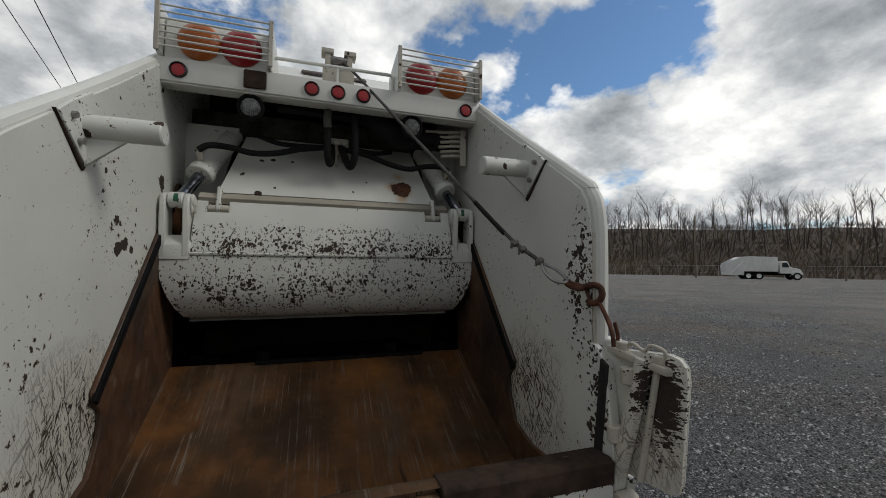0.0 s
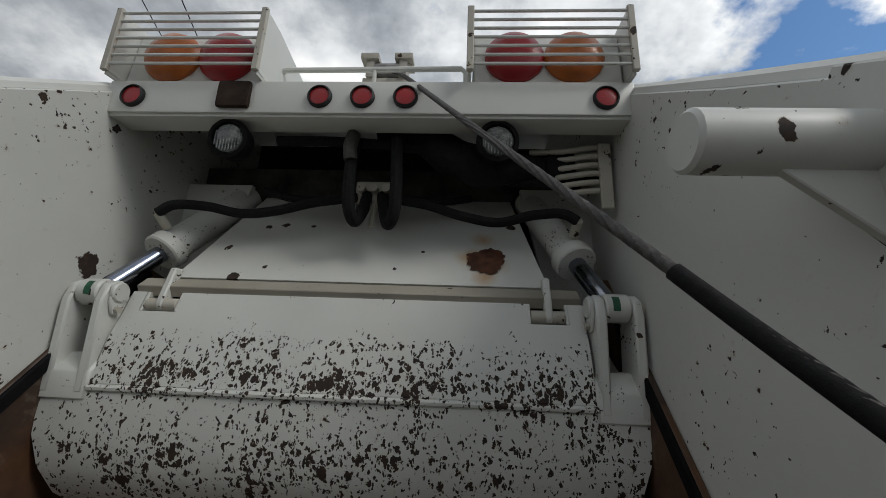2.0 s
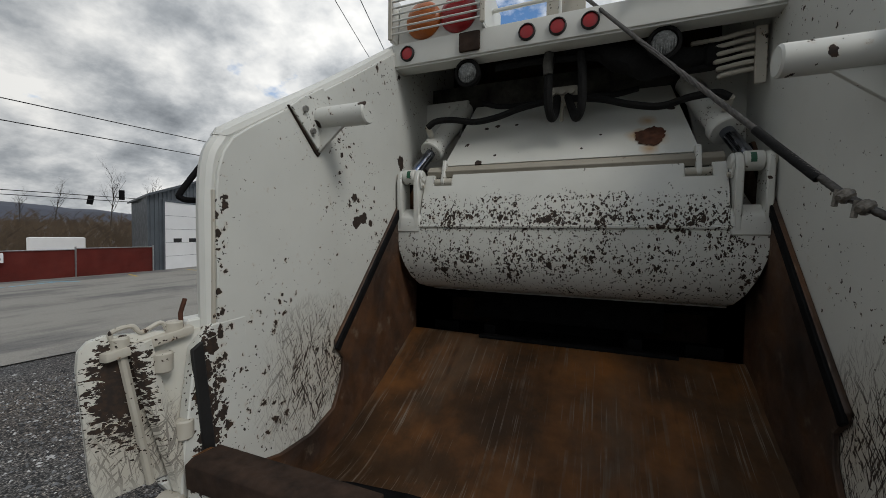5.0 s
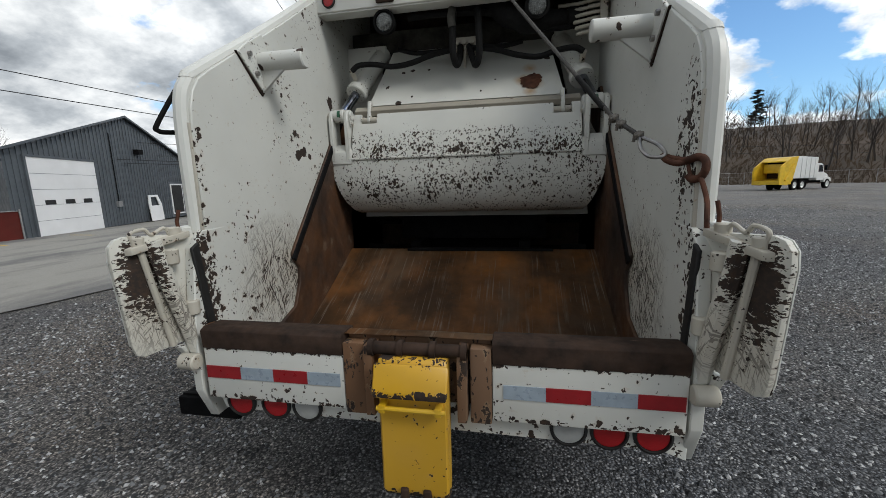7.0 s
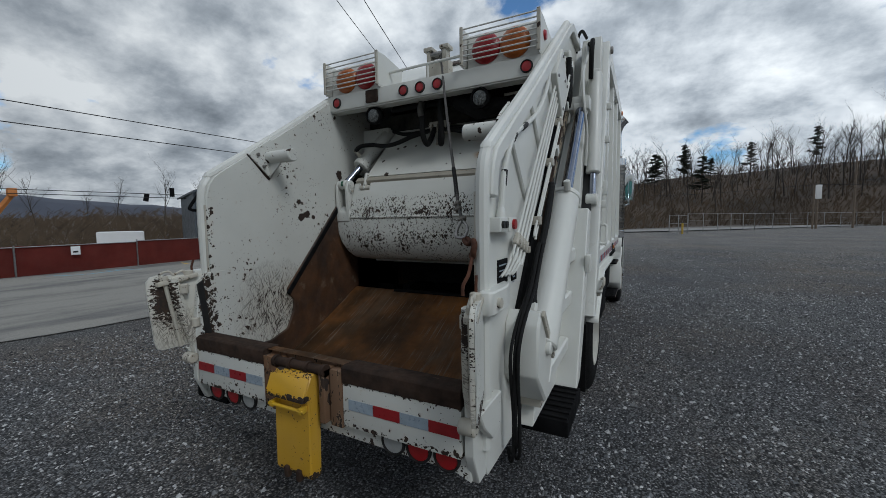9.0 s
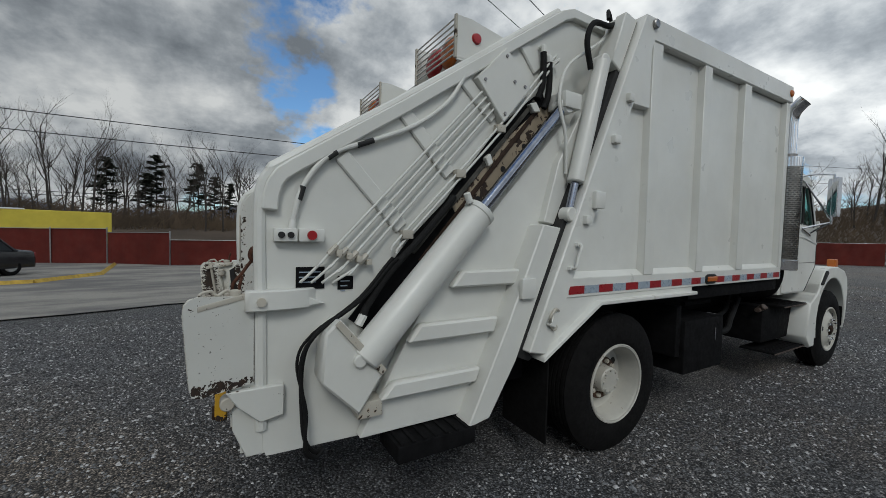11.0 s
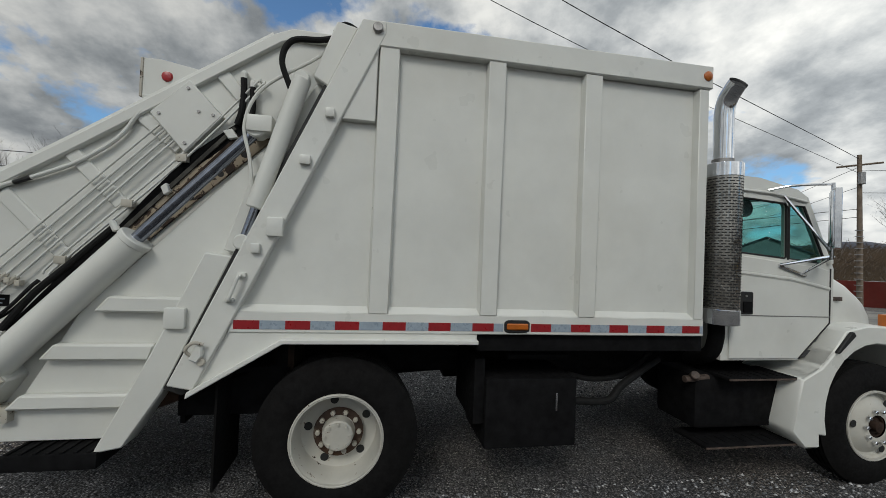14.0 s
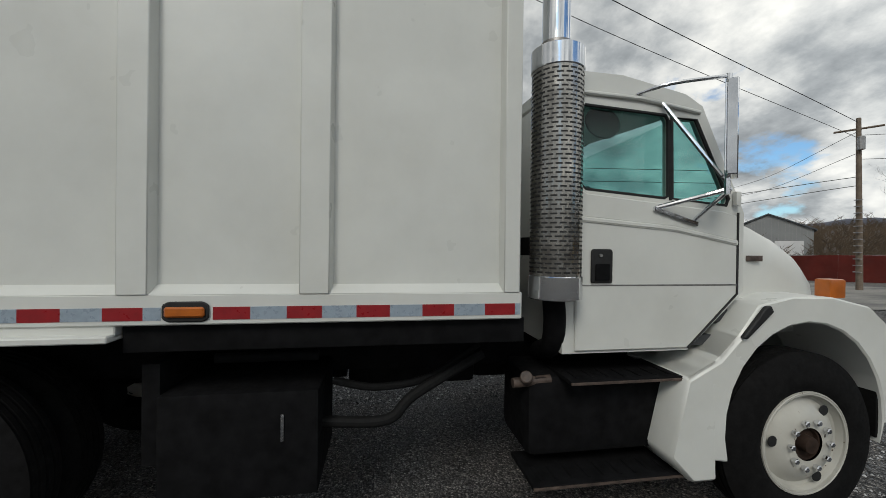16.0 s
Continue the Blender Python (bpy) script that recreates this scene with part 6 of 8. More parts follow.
# ---- exhaust stack ----
for s in (1,):
    guard = part("exhaust_pipe", rod((s * 1.19, 5.61, 1.31), (s * 1.19, 5.61, 2.53), 0.131, 40), M_shield, truck, "chrome exhaust stack with a perforated shield")
    for za, zb in ((1.28, 1.40), (2.45, 2.56)):
        part("shield_band", turned([(za, 0.05), (za, 0.1335), (za + 0.004, 0.137), (zb - 0.004, 0.137), (zb, 0.1335), (zb, 0.05)], (s * 1.19, 5.61, 0), (0, 0, 1), 40), M_chrome, guard)
    # slots of the shield: rows of short dark slits
    slots = bmesh.new()
    rows_n, around = 46, 18
    for i in range(rows_n):
        z = 1.42 + (2.43 - 1.42) * i / (rows_n - 1)
        for k in range(around):
            a = 2 * math.pi * (k + 0.5 * (i % 2)) / around
            h = 0.72 * math.pi / around
            q = []
            for aa, zz in ((a - h, z - 0.0042), (a + h, z - 0.0042), (a + h, z + 0.0042), (a - h, z + 0.0042)):
                q.append(slots.verts.new((s * 1.19 + 0.1325 * math.cos(aa), 5.61 + 0.1325 * math.sin(aa), zz)))
            slots.faces.new(q)
    perf = part("perforation", slots, M_seal, guard, "dark punched pattern of the shield", smooth=False)
    tagged(perf, "dark punched pattern of the shield", kind="stuff")
    pipe = tube(curve([(s * 1.19, 5.60, 2.54), (s * 1.19, 5.60, 2.83), (s * 1.19, 5.60, 2.97), (s * 1.215, 5.60, 3.08), (s * 1.275, 5.60, 3.155), (s * 1.31, 5.60, 3.185)], 6), 0.072, 24, cap=False)
    part("tail_pipe", pipe, M_chrome, guard)
    part("pipe_mouth", turned([(0, 0), (0, 0.069)], (s * 1.300, 5.60, 3.177), (s * 0.75, 0.0, 0.66), 24), M_seal, guard)
    part("pipe_clamp", turned([(2.56, 0.06), (2.56, 0.08), (2.60, 0.08), (2.60, 0.06)], (s * 1.19, 5.60, 0), (0, 0, 1), 24), M_steel, guard)
    part("lower_pipe", tube(curve([(s * 1.15, 5.62, 1.30), (s * 1.13, 5.64, 1.15), (s * 1.05, 5.66, 1.0), (s * 0.8, 5.70, 0.9)], 5), 0.06, 16), M_black, guard)
    part("stack_bracket", box(s * 0.7, s * 1.1, 5.50, 5.56, 1.5, 1.6, 0.006), M_black, guard)

# ---- cab ----
CX = 1.14
long_parts = []     # cab pieces, lengthened forwards in one go below
CAB = [(5.68, 0.97), (6.40, 0.97), (6.74, 1.30), (6.74, 1.76), (6.47, 2.365), (6.37, 2.425), (6.0, 2.50), (5.72, 2.505), (5.68, 2.44)]
b = bmesh.new()
# shell: two pierced side walls, roof, back, floor, front bulkhead


def pierced(outline, holes, x0, x1):
    """A side wall with openings that go through it, filled between the outlines."""
    w = bmesh.new()
    edges = []
    for loop in (outline, *holes):
        vs = [w.verts.new((x1, p[0], p[1])) for p in loop]
        edges += [w.edges.new((vs[i], vs[(i + 1) % len(vs)])) for i in range(len(vs))]
    bmesh.ops.triangle_fill(w, edges=edges, use_beauty=True)
    ext = bmesh.ops.extrude_face_region(w, geom=w.faces[:])
    bmesh.ops.translate(w, verts=[v for v in ext["geom"] if isinstance(v, bmesh.types.BMVert)], vec=(x0 - x1, 0, 0))
    bmesh.ops.recalc_face_normals(w, faces=w.faces)
    return w


WIN = [(5.765, 1.90), (5.755, 2.28), (5.79, 2.325), (6.25, 2.30), (6.268, 2.27), (6.275, 1.845), (6.25, 1.83), (5.80, 1.865)]
QUART = [(6.297, 1.83), (6.288, 2.29), (6.435, 2.285), (6.645, 1.84), (6.63, 1.80)]
cab = None
for s in (-1, 1):
    w = pierced(CAB, [WIN, QUART], CX - 0.05, CX)
    ob = part("cab", w if s > 0 else mirrored(w), M_body, truck, "white conventional truck cab") if cab is None else part("cab_side", w if s > 0 else mirrored(w), M_body, cab)
    cab = cab or ob
sh = prism([(5.68, 0.97), (5.68, 2.44), (5.72, 2.51), (5.76, 2.48), (5.73, 2.42), (5.73, 0.97)], -CX + 0.05, CX - 0.05, "x", 0.003)
part("cab_back", sh, M_body, cab)
roofp = [(-CX, 2.43), (-CX + 0.03, 2.49), (-CX + 0.22, 2.54), (0, 2.565), (CX - 0.22, 2.54), (CX - 0.03, 2.49), (CX, 2.43), (CX - 0.08, 2.42), (0, 2.51), (-CX + 0.08, 2.42)]
roof = prism(roofp, 5.68, 6.44, "y", 0.01)
bmesh.ops.bisect_plane(roof, geom=roof.verts[:] + roof.edges[:] + roof.faces[:], plane_co=(0, 6.02, 0), plane_no=(0, 1, 0))
for v in roof.verts:
    v.co.z -= 0.16 * max(0.0, v.co.y - 6.02)
part("cab_roof", roof, M_body, cab)
part("roof_marker", turned([(0, 0.045), (0.02, 0.04), (0.04, 0.02), (0.045, 0)], (0.55, 6.3, 2.545), (0, 0, 1), 16), M_amber, cab)
part("cab_floor", box(-CX + 0.05, CX - 0.05, 5.72, 6.7, 0.98, 1.04, 0), M_interior, cab)
part("dashboard", prism([(6.40, 1.60), (6.42, 1.78), (6.70, 1.80), (6.72, 1.1), (6.62, 1.1), (6.5, 1.5)], -CX + 0.06, CX - 0.06, "x", 0.015), M_interior, cab)
for s in (-1, 1):
    seat = box(min(s * 0.25, s * 0.8), max(s * 0.25, s * 0.8), 5.80, 6.25, 1.3, 1.48, 0.05)
    box(min(s * 0.25, s * 0.8), max(s * 0.25, s * 0.8), 5.77, 5.92, 1.45, 1.95, 0.05, seat)
    part("cab_seat", seat, M_interior, cab)
part("steering_wheel", turned([(0.0, 0.20), (0.012, 0.212), (0.0, 0.224), (-0.012, 0.212), (0.0, 0.20)], (-0.5, 6.36, 1.80), (0, -0.6, 0.8), 28), M_interior, cab)
for s in (-1, 1):
    part("sun_visor", turned([(-0.006, 0), (-0.006, 0.10), (0.006, 0.10), (0.006, 0)], (s * (CX - 0.11), 5.95, 2.27), (1, 0, 0.25), 28), M_interior, cab)
# windscreen
b = bmesh.new()
q = [b.verts.new(p) for p in ((-CX + 0.06, 6.745, 1.77), (CX - 0.06, 6.745, 1.77), (CX - 0.08, 6.475, 2.36), (-CX + 0.08, 6.475, 2.36))]
b.faces.new(q)
ws = part("windscreen", b, M_glass, cab)
ws.visible_shadow = False
for s in (-1, 1):
    def side_part(name, b, m, parent=truck, label=""):
        return part(name, b if s > 0 else mirrored(b), m, parent, label)

    for loop in (WIN, QUART):
        g = side_part("side_window", prism(loop, CX - 0.03, CX - 0.024, "x", 0), M_glass, cab, "teal tinted side window")
        g.visible_shadow = False
        line = [(CX - 0.006, y, z) for y, z in loop]
        side_part("window_seal", tube(line + line[:2], 0.010, 6), M_seal, cab)
    side_part("pillar_post", box(CX - 0.012, CX + 0.004, 6.275, 6.292, 1.82, 2.31, 0.003), M_seal, cab)
    # door skin, proud of the cab wall
    door = side_part("cab_door", prism([(5.745, 0.985), (6.385, 0.985), (6.685, 1.29), (6.685, 1.74), (6.60, 1.765), (6.28, 1.795), (5.80, 1.84), (5.745, 1.88)], CX - 0.002, CX + 0.016, "x", 0.006), M_body, cab, "white cab door with crease line")
    side_part("door_crease", prism([(5.745, 1.72), (6.3, 1.675), (6.685, 1.60), (6.685, 1.57), (6.3, 1.645), (5.745, 1.69)], CX + 0.014, CX + 0.026, "x", 0.008), M_body, door)
    side_part("door_line", box(CX + 0.0155, CX + 0.0175, 5.75, 6.685, 1.338, 1.346, 0), M_steel, door)
    side_part("door_seam", tube([(CX + 0.014, 6.69, 1.76), (CX + 0.014, 6.69, 1.29), (CX + 0.014, 6.39, 0.985)], 0.006, 6), M_seal, door)
    hb = side_part("door_handle", prism([(5.825, 1.355), (5.935, 1.355), (5.94, 1.36), (5.94, 1.53), (5.93, 1.54), (5.83, 1.54), (5.82, 1.53), (5.82, 1.36)], CX + 0.016, CX + 0.03, "x", 0.006), M_seal, door, "black recessed door handle")
    side_part("pull", box(CX + 0.03, CX + 0.04, 5.84, 5.92, 1.37, 1.46, 0.006), M_black, hb)
    part("lock", rod((s * (CX + 0.03), 5.87, 1.505), (s * (CX + 0.036), 5.87, 1.505), 0.009, 10), M_steel, hb)
    side_part("door_hinge", box(CX + 0.01, CX + 0.04, 6.655, 6.685, 1.80, 1.88, 0.006), M_body, cab)
    side_part("drip_rail", tube([(CX + 0.005, 5.70, 2.39), (CX + 0.01, 6.1, 2.375), (CX + 0.005, 6.45, 2.325)], 0.012, 8), M_body, cab)
    # mirror on its chrome frame
    head = [(CX + 0.275, 6.36), (CX + 0.305, 6.395), (CX + 0.185, 6.515), (CX + 0.155, 6.48)]
    mir = side_part("wing_mirror", prism(head, 1.92, 2.40, "z", 0.005), M_chrome, truck, "tall chrome wing mirror on tube brackets")
    long_parts.append(mir)
    side_part("mirror_glass", prism([(CX + 0.272, 6.352), (CX + 0.276, 6.358), (CX + 0.158, 6.476), (CX + 0.154, 6.470)], 1.94, 2.38, "z", 0.001), M_chrome, mir)
    side_part("bracket_tube", tube([(CX + 0.22, 6.42, 1.83), (CX + 0.22, 6.42, 2.45)], 0.014, 10), M_chrome, mir)
    side_part("bracket_tube", tube(curve([(CX, 6.08, 2.40), (CX + 0.10, 6.2, 2.43), (CX + 0.22, 6.42, 2.44)], 4), 0.010, 8), M_chrome, mir)
    side_part("bracket_tube", tube([(CX + 0.01, 6.22, 2.36), (CX + 0.21, 6.42, 1.90)], 0.011, 8), M_chrome, mir)
    side_part("bracket_tube", tube([(CX + 0.01, 6.18, 1.77), (CX + 0.22, 6.44, 1.86)], 0.013, 8), M_chrome, mir)
    side_part("bracket_tube", tube([(CX + 0.01, 6.42, 1.71), (CX + 0.22, 6.44, 1.86)], 0.011, 8), M_chrome, mir)
    side_part("bracket_foot", prism([(6.17, 1.78), (6.43, 1.70), (6.43, 1.675), (6.17, 1.755)], CX + 0.01, CX + 0.035, "x", 0.004), M_chrome, mir)
    # hood side, fender, lamp, steps
    fen = []
    cyw, rz = 7.15, 0.47
    arch = [(cyw + 0.545 * math.cos(a), rz + 0.06 + 0.60 * math.sin(a)) for a in np.linspace(radians(-14), radians(196), 17)]
    outer = [(7.73, 0.62), (7.75, 0.95), (7.71, 1.11), (7.58, 1.215), (7.31, 1.275), (7.03, 1.28), (6.81, 1.235), (6.69, 1.08), (6.55, 0.94), (6.35, 0.84), (6.29, 0.42)]
    ring = [arch[0]] + outer + [arch[-1]] + arch[-2:0:-1]
    f = side_part("fender", prism(ring, 0.72, CX + 0.105, "x", 0.010), M_body, truck, "white flared front fender")
    side_part("fender_skirt", prism([(6.69, 1.08), (6.55, 0.94), (6.35, 0.84), (6.25, 0.42), (6.39, 0.27), (6.55, 0.27), (6.53, 0.8), (6.71, 1.04)], 0.80, CX + 0.115, "x", 0.02), M_body, f)
    side_part("fender_strut", prism([(6.68, 1.06), (6.71, 1.05), (6.88, 1.20), (6.86, 1.235), (6.83, 1.23)], CX + 0.10, CX + 0.13, "x", 0.006), M_seal, f, "black rubber hood latch")
    tl = side_part("turn_lamp", box(CX - 0.03, CX + 0.06, 7.35, 7.465, 1.262, 1.375, 0.012), M_amber, truck, "amber turn signal lamp on the fender")
    side_part("flap", box(0.80, CX + 0.08, 7.67, 7.69, 0.42, 0.80, 0.004), M_rubber, f)
    st = side_part("fuel_tank", box(0.62, 1.07, 5.52, 6.42, 0.38, 0.83, 0.05), M_black, truck, "black step-sided fuel tank")
    for z, y0 in ((0.845, 5.70), (0.31, 5.50)):
        side_part("cab_step", box(0.86, CX + 0.07, y0, 6.44, z - 0.025, z, 0.006), M_black, st, "black punched step plate")
        for k in range(9):
            side_part("step_stud", box(CX - 0.10, CX + 0.03, y0 + 0.05 + 0.092 * k, y0 + 0.07 + 0.092 * k, z, z + 0.005, 0.001), M_black, st)
        side_part("step_edge", box(CX + 0.066, CX + 0.076, y0, 6.44, z - 0.022, z - 0.008, 0.002), M_plate, st)
    part("filler_cap", rod((s * 1.04, 5.52, 0.80), (s * 1.09, 5.50, 0.84), 0.035, 16, bev=0.006), M_plate, st)
    part("tank_strap", rod((s * 1.04, 5.44, 0.79), (s * 1.04, 5.66, 0.80), 0.028, 12), M_plate, st)

# hood
HOOD = [(6.76, 1.755, 1.06), (6.95, 1.72, 1.02), (7.20, 1.63, 0.96), (7.42, 1.52, 0.90), (7.56, 1.40, 0.85), (7.62, 1.20, 0.83), (7.63, 0.80, 0.83)]
b = bmesh.new()
rows = []
for y, z, w in HOOD:
    low = min(1.0, z - 0.1)
    sec = [(-w * 0.97, low), (-w, low + 0.03), (-w, z - 0.22), (-w * 0.985, z - 0.09), (-w * 0.93, z - 0.025), (-w * 0.6, z + 0.03), (0, z + 0.05), (w * 0.6, z + 0.03), (w * 0.93, z - 0.025), (w * 0.985, z - 0.09), (w, z - 0.22), (w, low + 0.03), (w * 0.97, low)]
    rows.append([b.verts.new((x, y, zz)) for x, zz in sec])
for p, q in zip(rows, rows[1:]):
    for k in range(len(p)):
        j = (k + 1) % len(p)
        b.faces.new((p[k], p[j], q[j], q[k]))
b.faces.new(rows[0][::-1])
b.faces.new(rows[-1])
hood = part("hood", b, M_body, truck, "white sloping engine hood")
part("cowl", prism([(6.70, 1.74), (6.74, 1.79), (6.80, 1.77), (6.80, 1.70)], -1.04, 1.04, "x", 0.004), M_seal, hood)
for s in (-1, 1):
    part("model_plate", box(min(s * 1.032, s * 1.045), max(s * 1.032, s * 1.045), 6.86, 6.97, 1.475, 1.51, 0.002), M_plate, hood, "small dark model plate")
    part("headlamp", box(min(s * 0.55, s * 0.82), max(s * 0.55, s * 0.82), 7.60, 7.66, 0.98, 1.15, 0.02), M_clear, hood)
part("grille", box(-0.45, 0.45, 7.60, 7.66, 0.85, 1.35, 0.02), M_chrome, hood)


def lengthened(root, y0, k):
    """Draw a thing and its parts out forwards from the cross plane y0."""
    for o in (root, *root.children_recursive):
        for v in o.data.vertices:
            y = v.co.y + ORIGIN[truck].y
            if y > y0:
                v.co.y += (y - y0) * (k - 1)


for o in (cab, hood, *long_parts):
    lengthened(o, 5.70, 1.065)
part("front_bumper", box(-1.15, 1.15, 7.76, 7.90, 0.50, 0.78, 0.03), M_body, truck, "white steel front bumper")
part("engine", box(-0.5, 0.5, 6.8, 7.7, 0.7, 1.4, 0.08), M_black, truck)

# ---- surroundings ----
GZ = -0.09


def land(x, y):
    """Height of the yard: level round the truck, falling away past the asphalt."""
    return GZ - 0.03 * max(0.0, -x - 7.0)


def lerp_table(v, table):
    for (a, p), (c, q) in zip(table, table[1:]):
        if a <= v <= c:
            t = (v - a) / (c - a)
            t = t * t * (3 - 2 * t)
            return p + (q - p) * t
    return table[-1][1]


RISE = [(-180, 5), (-140, 2.4), (-118, 2.0), (-104, 1.6), (-92, 1.8), (-78, 4.0), (-60, 4.6), (-44, 8.5), (-22, 9.5), (-6, 13), (8, 16), (26, 17), (42, 16), (60, 14), (80, 11), (100, 9), (140, 6), (180, 5)]


def hill_foot(az):
    """Distance at which the hillside begins at an azimuth."""
    return 50 if az < -60 else 58 + 30 * min(1.0, max(0.0, (az + 2) / 14)) * min(1.0, max(0.0, (130 - az) / 30))


def hill(az, d):
    """Height of the wooded hillside at an azimuth in degrees and a distance."""
    near = hill_foot(az)
    far = 64 if -140 < az < -85 else 150
    t = min(1, max(0, (d - near) / (far - near)))
    base = GZ - (1.2 if az < -60 else 0.2)
    return base + (lerp_table(az, RISE) - base) * t ** 0.8 + 0.5 * noise.noise((az * 0.15, d * 0.04, 2)) * min(1, t * 4)


b = bmesh.new()
rows = []
for d in (44, 50, 54, 58, 62, 67, 74, 84, 88, 94, 102, 115, 135, 160, 220):
    row = []
    for k in range(145):
        az = -180 + 2.5 * k
        a = radians(az)
        row.append(b.verts.new((d * math.sin(a), 2 + d * math.cos(a), hill(az, d) if d > 44 else -2.2)))
    rows.append(row)
for p, q in zip(rows, rows[1:]):
    for k in range(144):
        b.faces.new((p[k], p[k + 1], q[k + 1], q[k]))
setting("hillside_ground", b, M_hill, "brown wooded hillside round the yard", "hillside")

# far ridge; its haze is painted, the air itself is clear
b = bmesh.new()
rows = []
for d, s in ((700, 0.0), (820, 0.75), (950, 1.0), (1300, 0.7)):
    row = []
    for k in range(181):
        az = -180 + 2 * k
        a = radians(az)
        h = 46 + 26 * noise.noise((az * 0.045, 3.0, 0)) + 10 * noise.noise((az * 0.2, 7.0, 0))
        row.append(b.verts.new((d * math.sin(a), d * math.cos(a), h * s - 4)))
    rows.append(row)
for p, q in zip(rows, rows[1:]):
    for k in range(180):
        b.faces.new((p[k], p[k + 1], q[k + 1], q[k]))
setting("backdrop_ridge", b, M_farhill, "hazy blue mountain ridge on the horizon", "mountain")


def bare_tree(seed, height, levels=4):
    """A leafless tree: tapered trunk, limbs and many fine twigs. Returns trunk and crown meshes."""
    rng = random.Random(seed)
    trunk, crown = bmesh.new(), bmesh.new()

    def grow(bm, p, d, length, r, level):
        pts, q, dd = [p], p.copy(), d.copy()
        steps = 4 if level < 2 else (3 if level < 4 else 2)
        for _ in range(steps):
            dd = (dd + Vector((rng.uniform(-1, 1), rng.uniform(-1, 1), rng.uniform(-0.3, 0.7))) * (0.10 if level == 0 else 0.22)).normalized()
            q = q + dd * length / steps
            pts.append(q.copy())
        tube(pts, r, 5 if level == 0 else 3, bm, taper=r * (0.35 if level else 0.25), cap=False)
        if level >= levels:
            return
        n = (9, 4, 3, 3)[level]
        for k in range(n):
            t = rng.uniform(0.35 if level == 0 else 0.2, 1.0)
            i = min(steps - 1, int(t * steps))
            at = pts[i].lerp(pts[i + 1], t * steps - i)
            ang = rng.uniform(0, 2 * math.pi)
            side = Vector((math.cos(ang), math.sin(ang), rng.uniform(0.35, 1.1))).normalized()
            nd = (dd * 0.55 + side * 0.8).normalized()
            grow(crown if level >= 1 else trunk, at, nd, length * rng.uniform(0.34, 0.58), r * 0.42 * (1.1 - 0.4 * t), level + 1)

    grow(trunk, Vector((0, 0, 0)), Vector((rng.uniform(-0.06, 0.06), rng.uniform(-0.06, 0.06), 1)), height * 0.74, height * 0.014, 0)
    return trunk, crown


def pine_tree(seed, height):
    """An open, uneven pine: whorls of long level boughs, each a spray of needle tufts."""
    rng = random.Random(seed)
    trunk = tube([(0, 0, 0), (0.05, 0, height * 0.5), (0, 0, height)], height * 0.014, 6, taper=0.03)
    crown = bmesh.new()
    for k in range(40):
        f = 0.30 + 0.70 * (k + rng.random()) / 40
        a = rng.uniform(0, 2 * math.pi)
        reach = height * 0.30 * (1.04 - f) ** 0.6 * rng.uniform(0.45, 1.2)
        z0 = height * f
        tube([(0, 0, z0), (reach * math.cos(a), reach * math.sin(a), z0 + 0.10 * reach)], 0.04, 3, trunk, cap=False)
        for j in range(9):
            u = reach * (0.3 + 0.7 * j / 8)
            c = Vector((u * math.cos(a), u * math.sin(a), z0 + 0.10 * u + rng.uniform(-0.05, 0.12)))
            for m in range(4):
                s = height * 0.034 * rng.uniform(0.6, 1.3)
                o = Vector((rng.uniform(-1, 1), rng.uniform(-1, 1), 0)) * reach * 0.16
                v = [Vector((rng.uniform(-s, s) * 1.5, rng.uniform(-s, s) * 1.5, rng.uniform(-s, s) * 0.5)) + c + o for _ in range(3)]
                crown.faces.new([crown.verts.new(q) for q in v])
    return trunk, crown


TREES, PINES = [], []
for i, h in enumerate((9.5, 11.0, 8.5, 10.0, 12.0)):
    t = thing("bare_tree", (0, 0, 0), "leafless grey-brown tree on the wooded slope", "tree", "bare trees round the yard")
    tr, cr = bare_tree(20 + i, h)
    part("trunk", tr, M_bark, t, smooth=False)
    part("crown", cr, M_twig, t, smooth=False)
    TREES.append(t)
for i, h in enumerate((8.5, 10.5)):
    t = thing("pine_tree", (0, 0, 0), "dark green pine among the bare trees", "tree", "pines round the yard")
    tr, cr = pine_tree(60 + i, h)
    part("trunk", tr, M_bark, t, smooth=False)
    part("crown", cr, M_needle, t, smooth=False)
    PINES.append(t)

rng = random.Random(5)
spots = []
for lo, hi, n, d0, d1 in ((-138, -88, 105, 58, 80), (-88, -56, 10, 90, 130), (-30, -14, 10, 80, 125), (-12, 84, 250, 4, 58)):
    for k in range(n):
        az = lo + (hi - lo) * (k + rng.random()) / n
        spots.append((az, (hill_foot(az) if lo == -12 else 0) + d0 + (d1 - d0) * rng.random() ** (0.8 if lo == -12 else 1.4)))
used = set()
for az, d in spots:
    a = radians(az)
    pine = (-106 < az < -90 and rng.random() < 0.28) or (2 < az < 20 and rng.random() < 0.16) or (26 < az < 40 and rng.random() < 0.10)
    kind = rng.randrange(len(PINES)) if pine else rng.randrange(len(TREES))
    src = (PINES if pine else TREES)[kind]
    s = rng.uniform(0.75, 1.12)
    m = pose(d * math.sin(a), 2 + d * math.cos(a), hill(az, d) - 0.1, 0, 0, rng.uniform(0, 360)) @ Matrix.Diagonal((s, s, s * rng.uniform(0.95, 1.12), 1))
    if (pine, kind) not in used:
        used.add((pine, kind))
        src.matrix_basis = m
    else:
        o = copy_thing(src, Matrix())
        o.matrix_basis = m

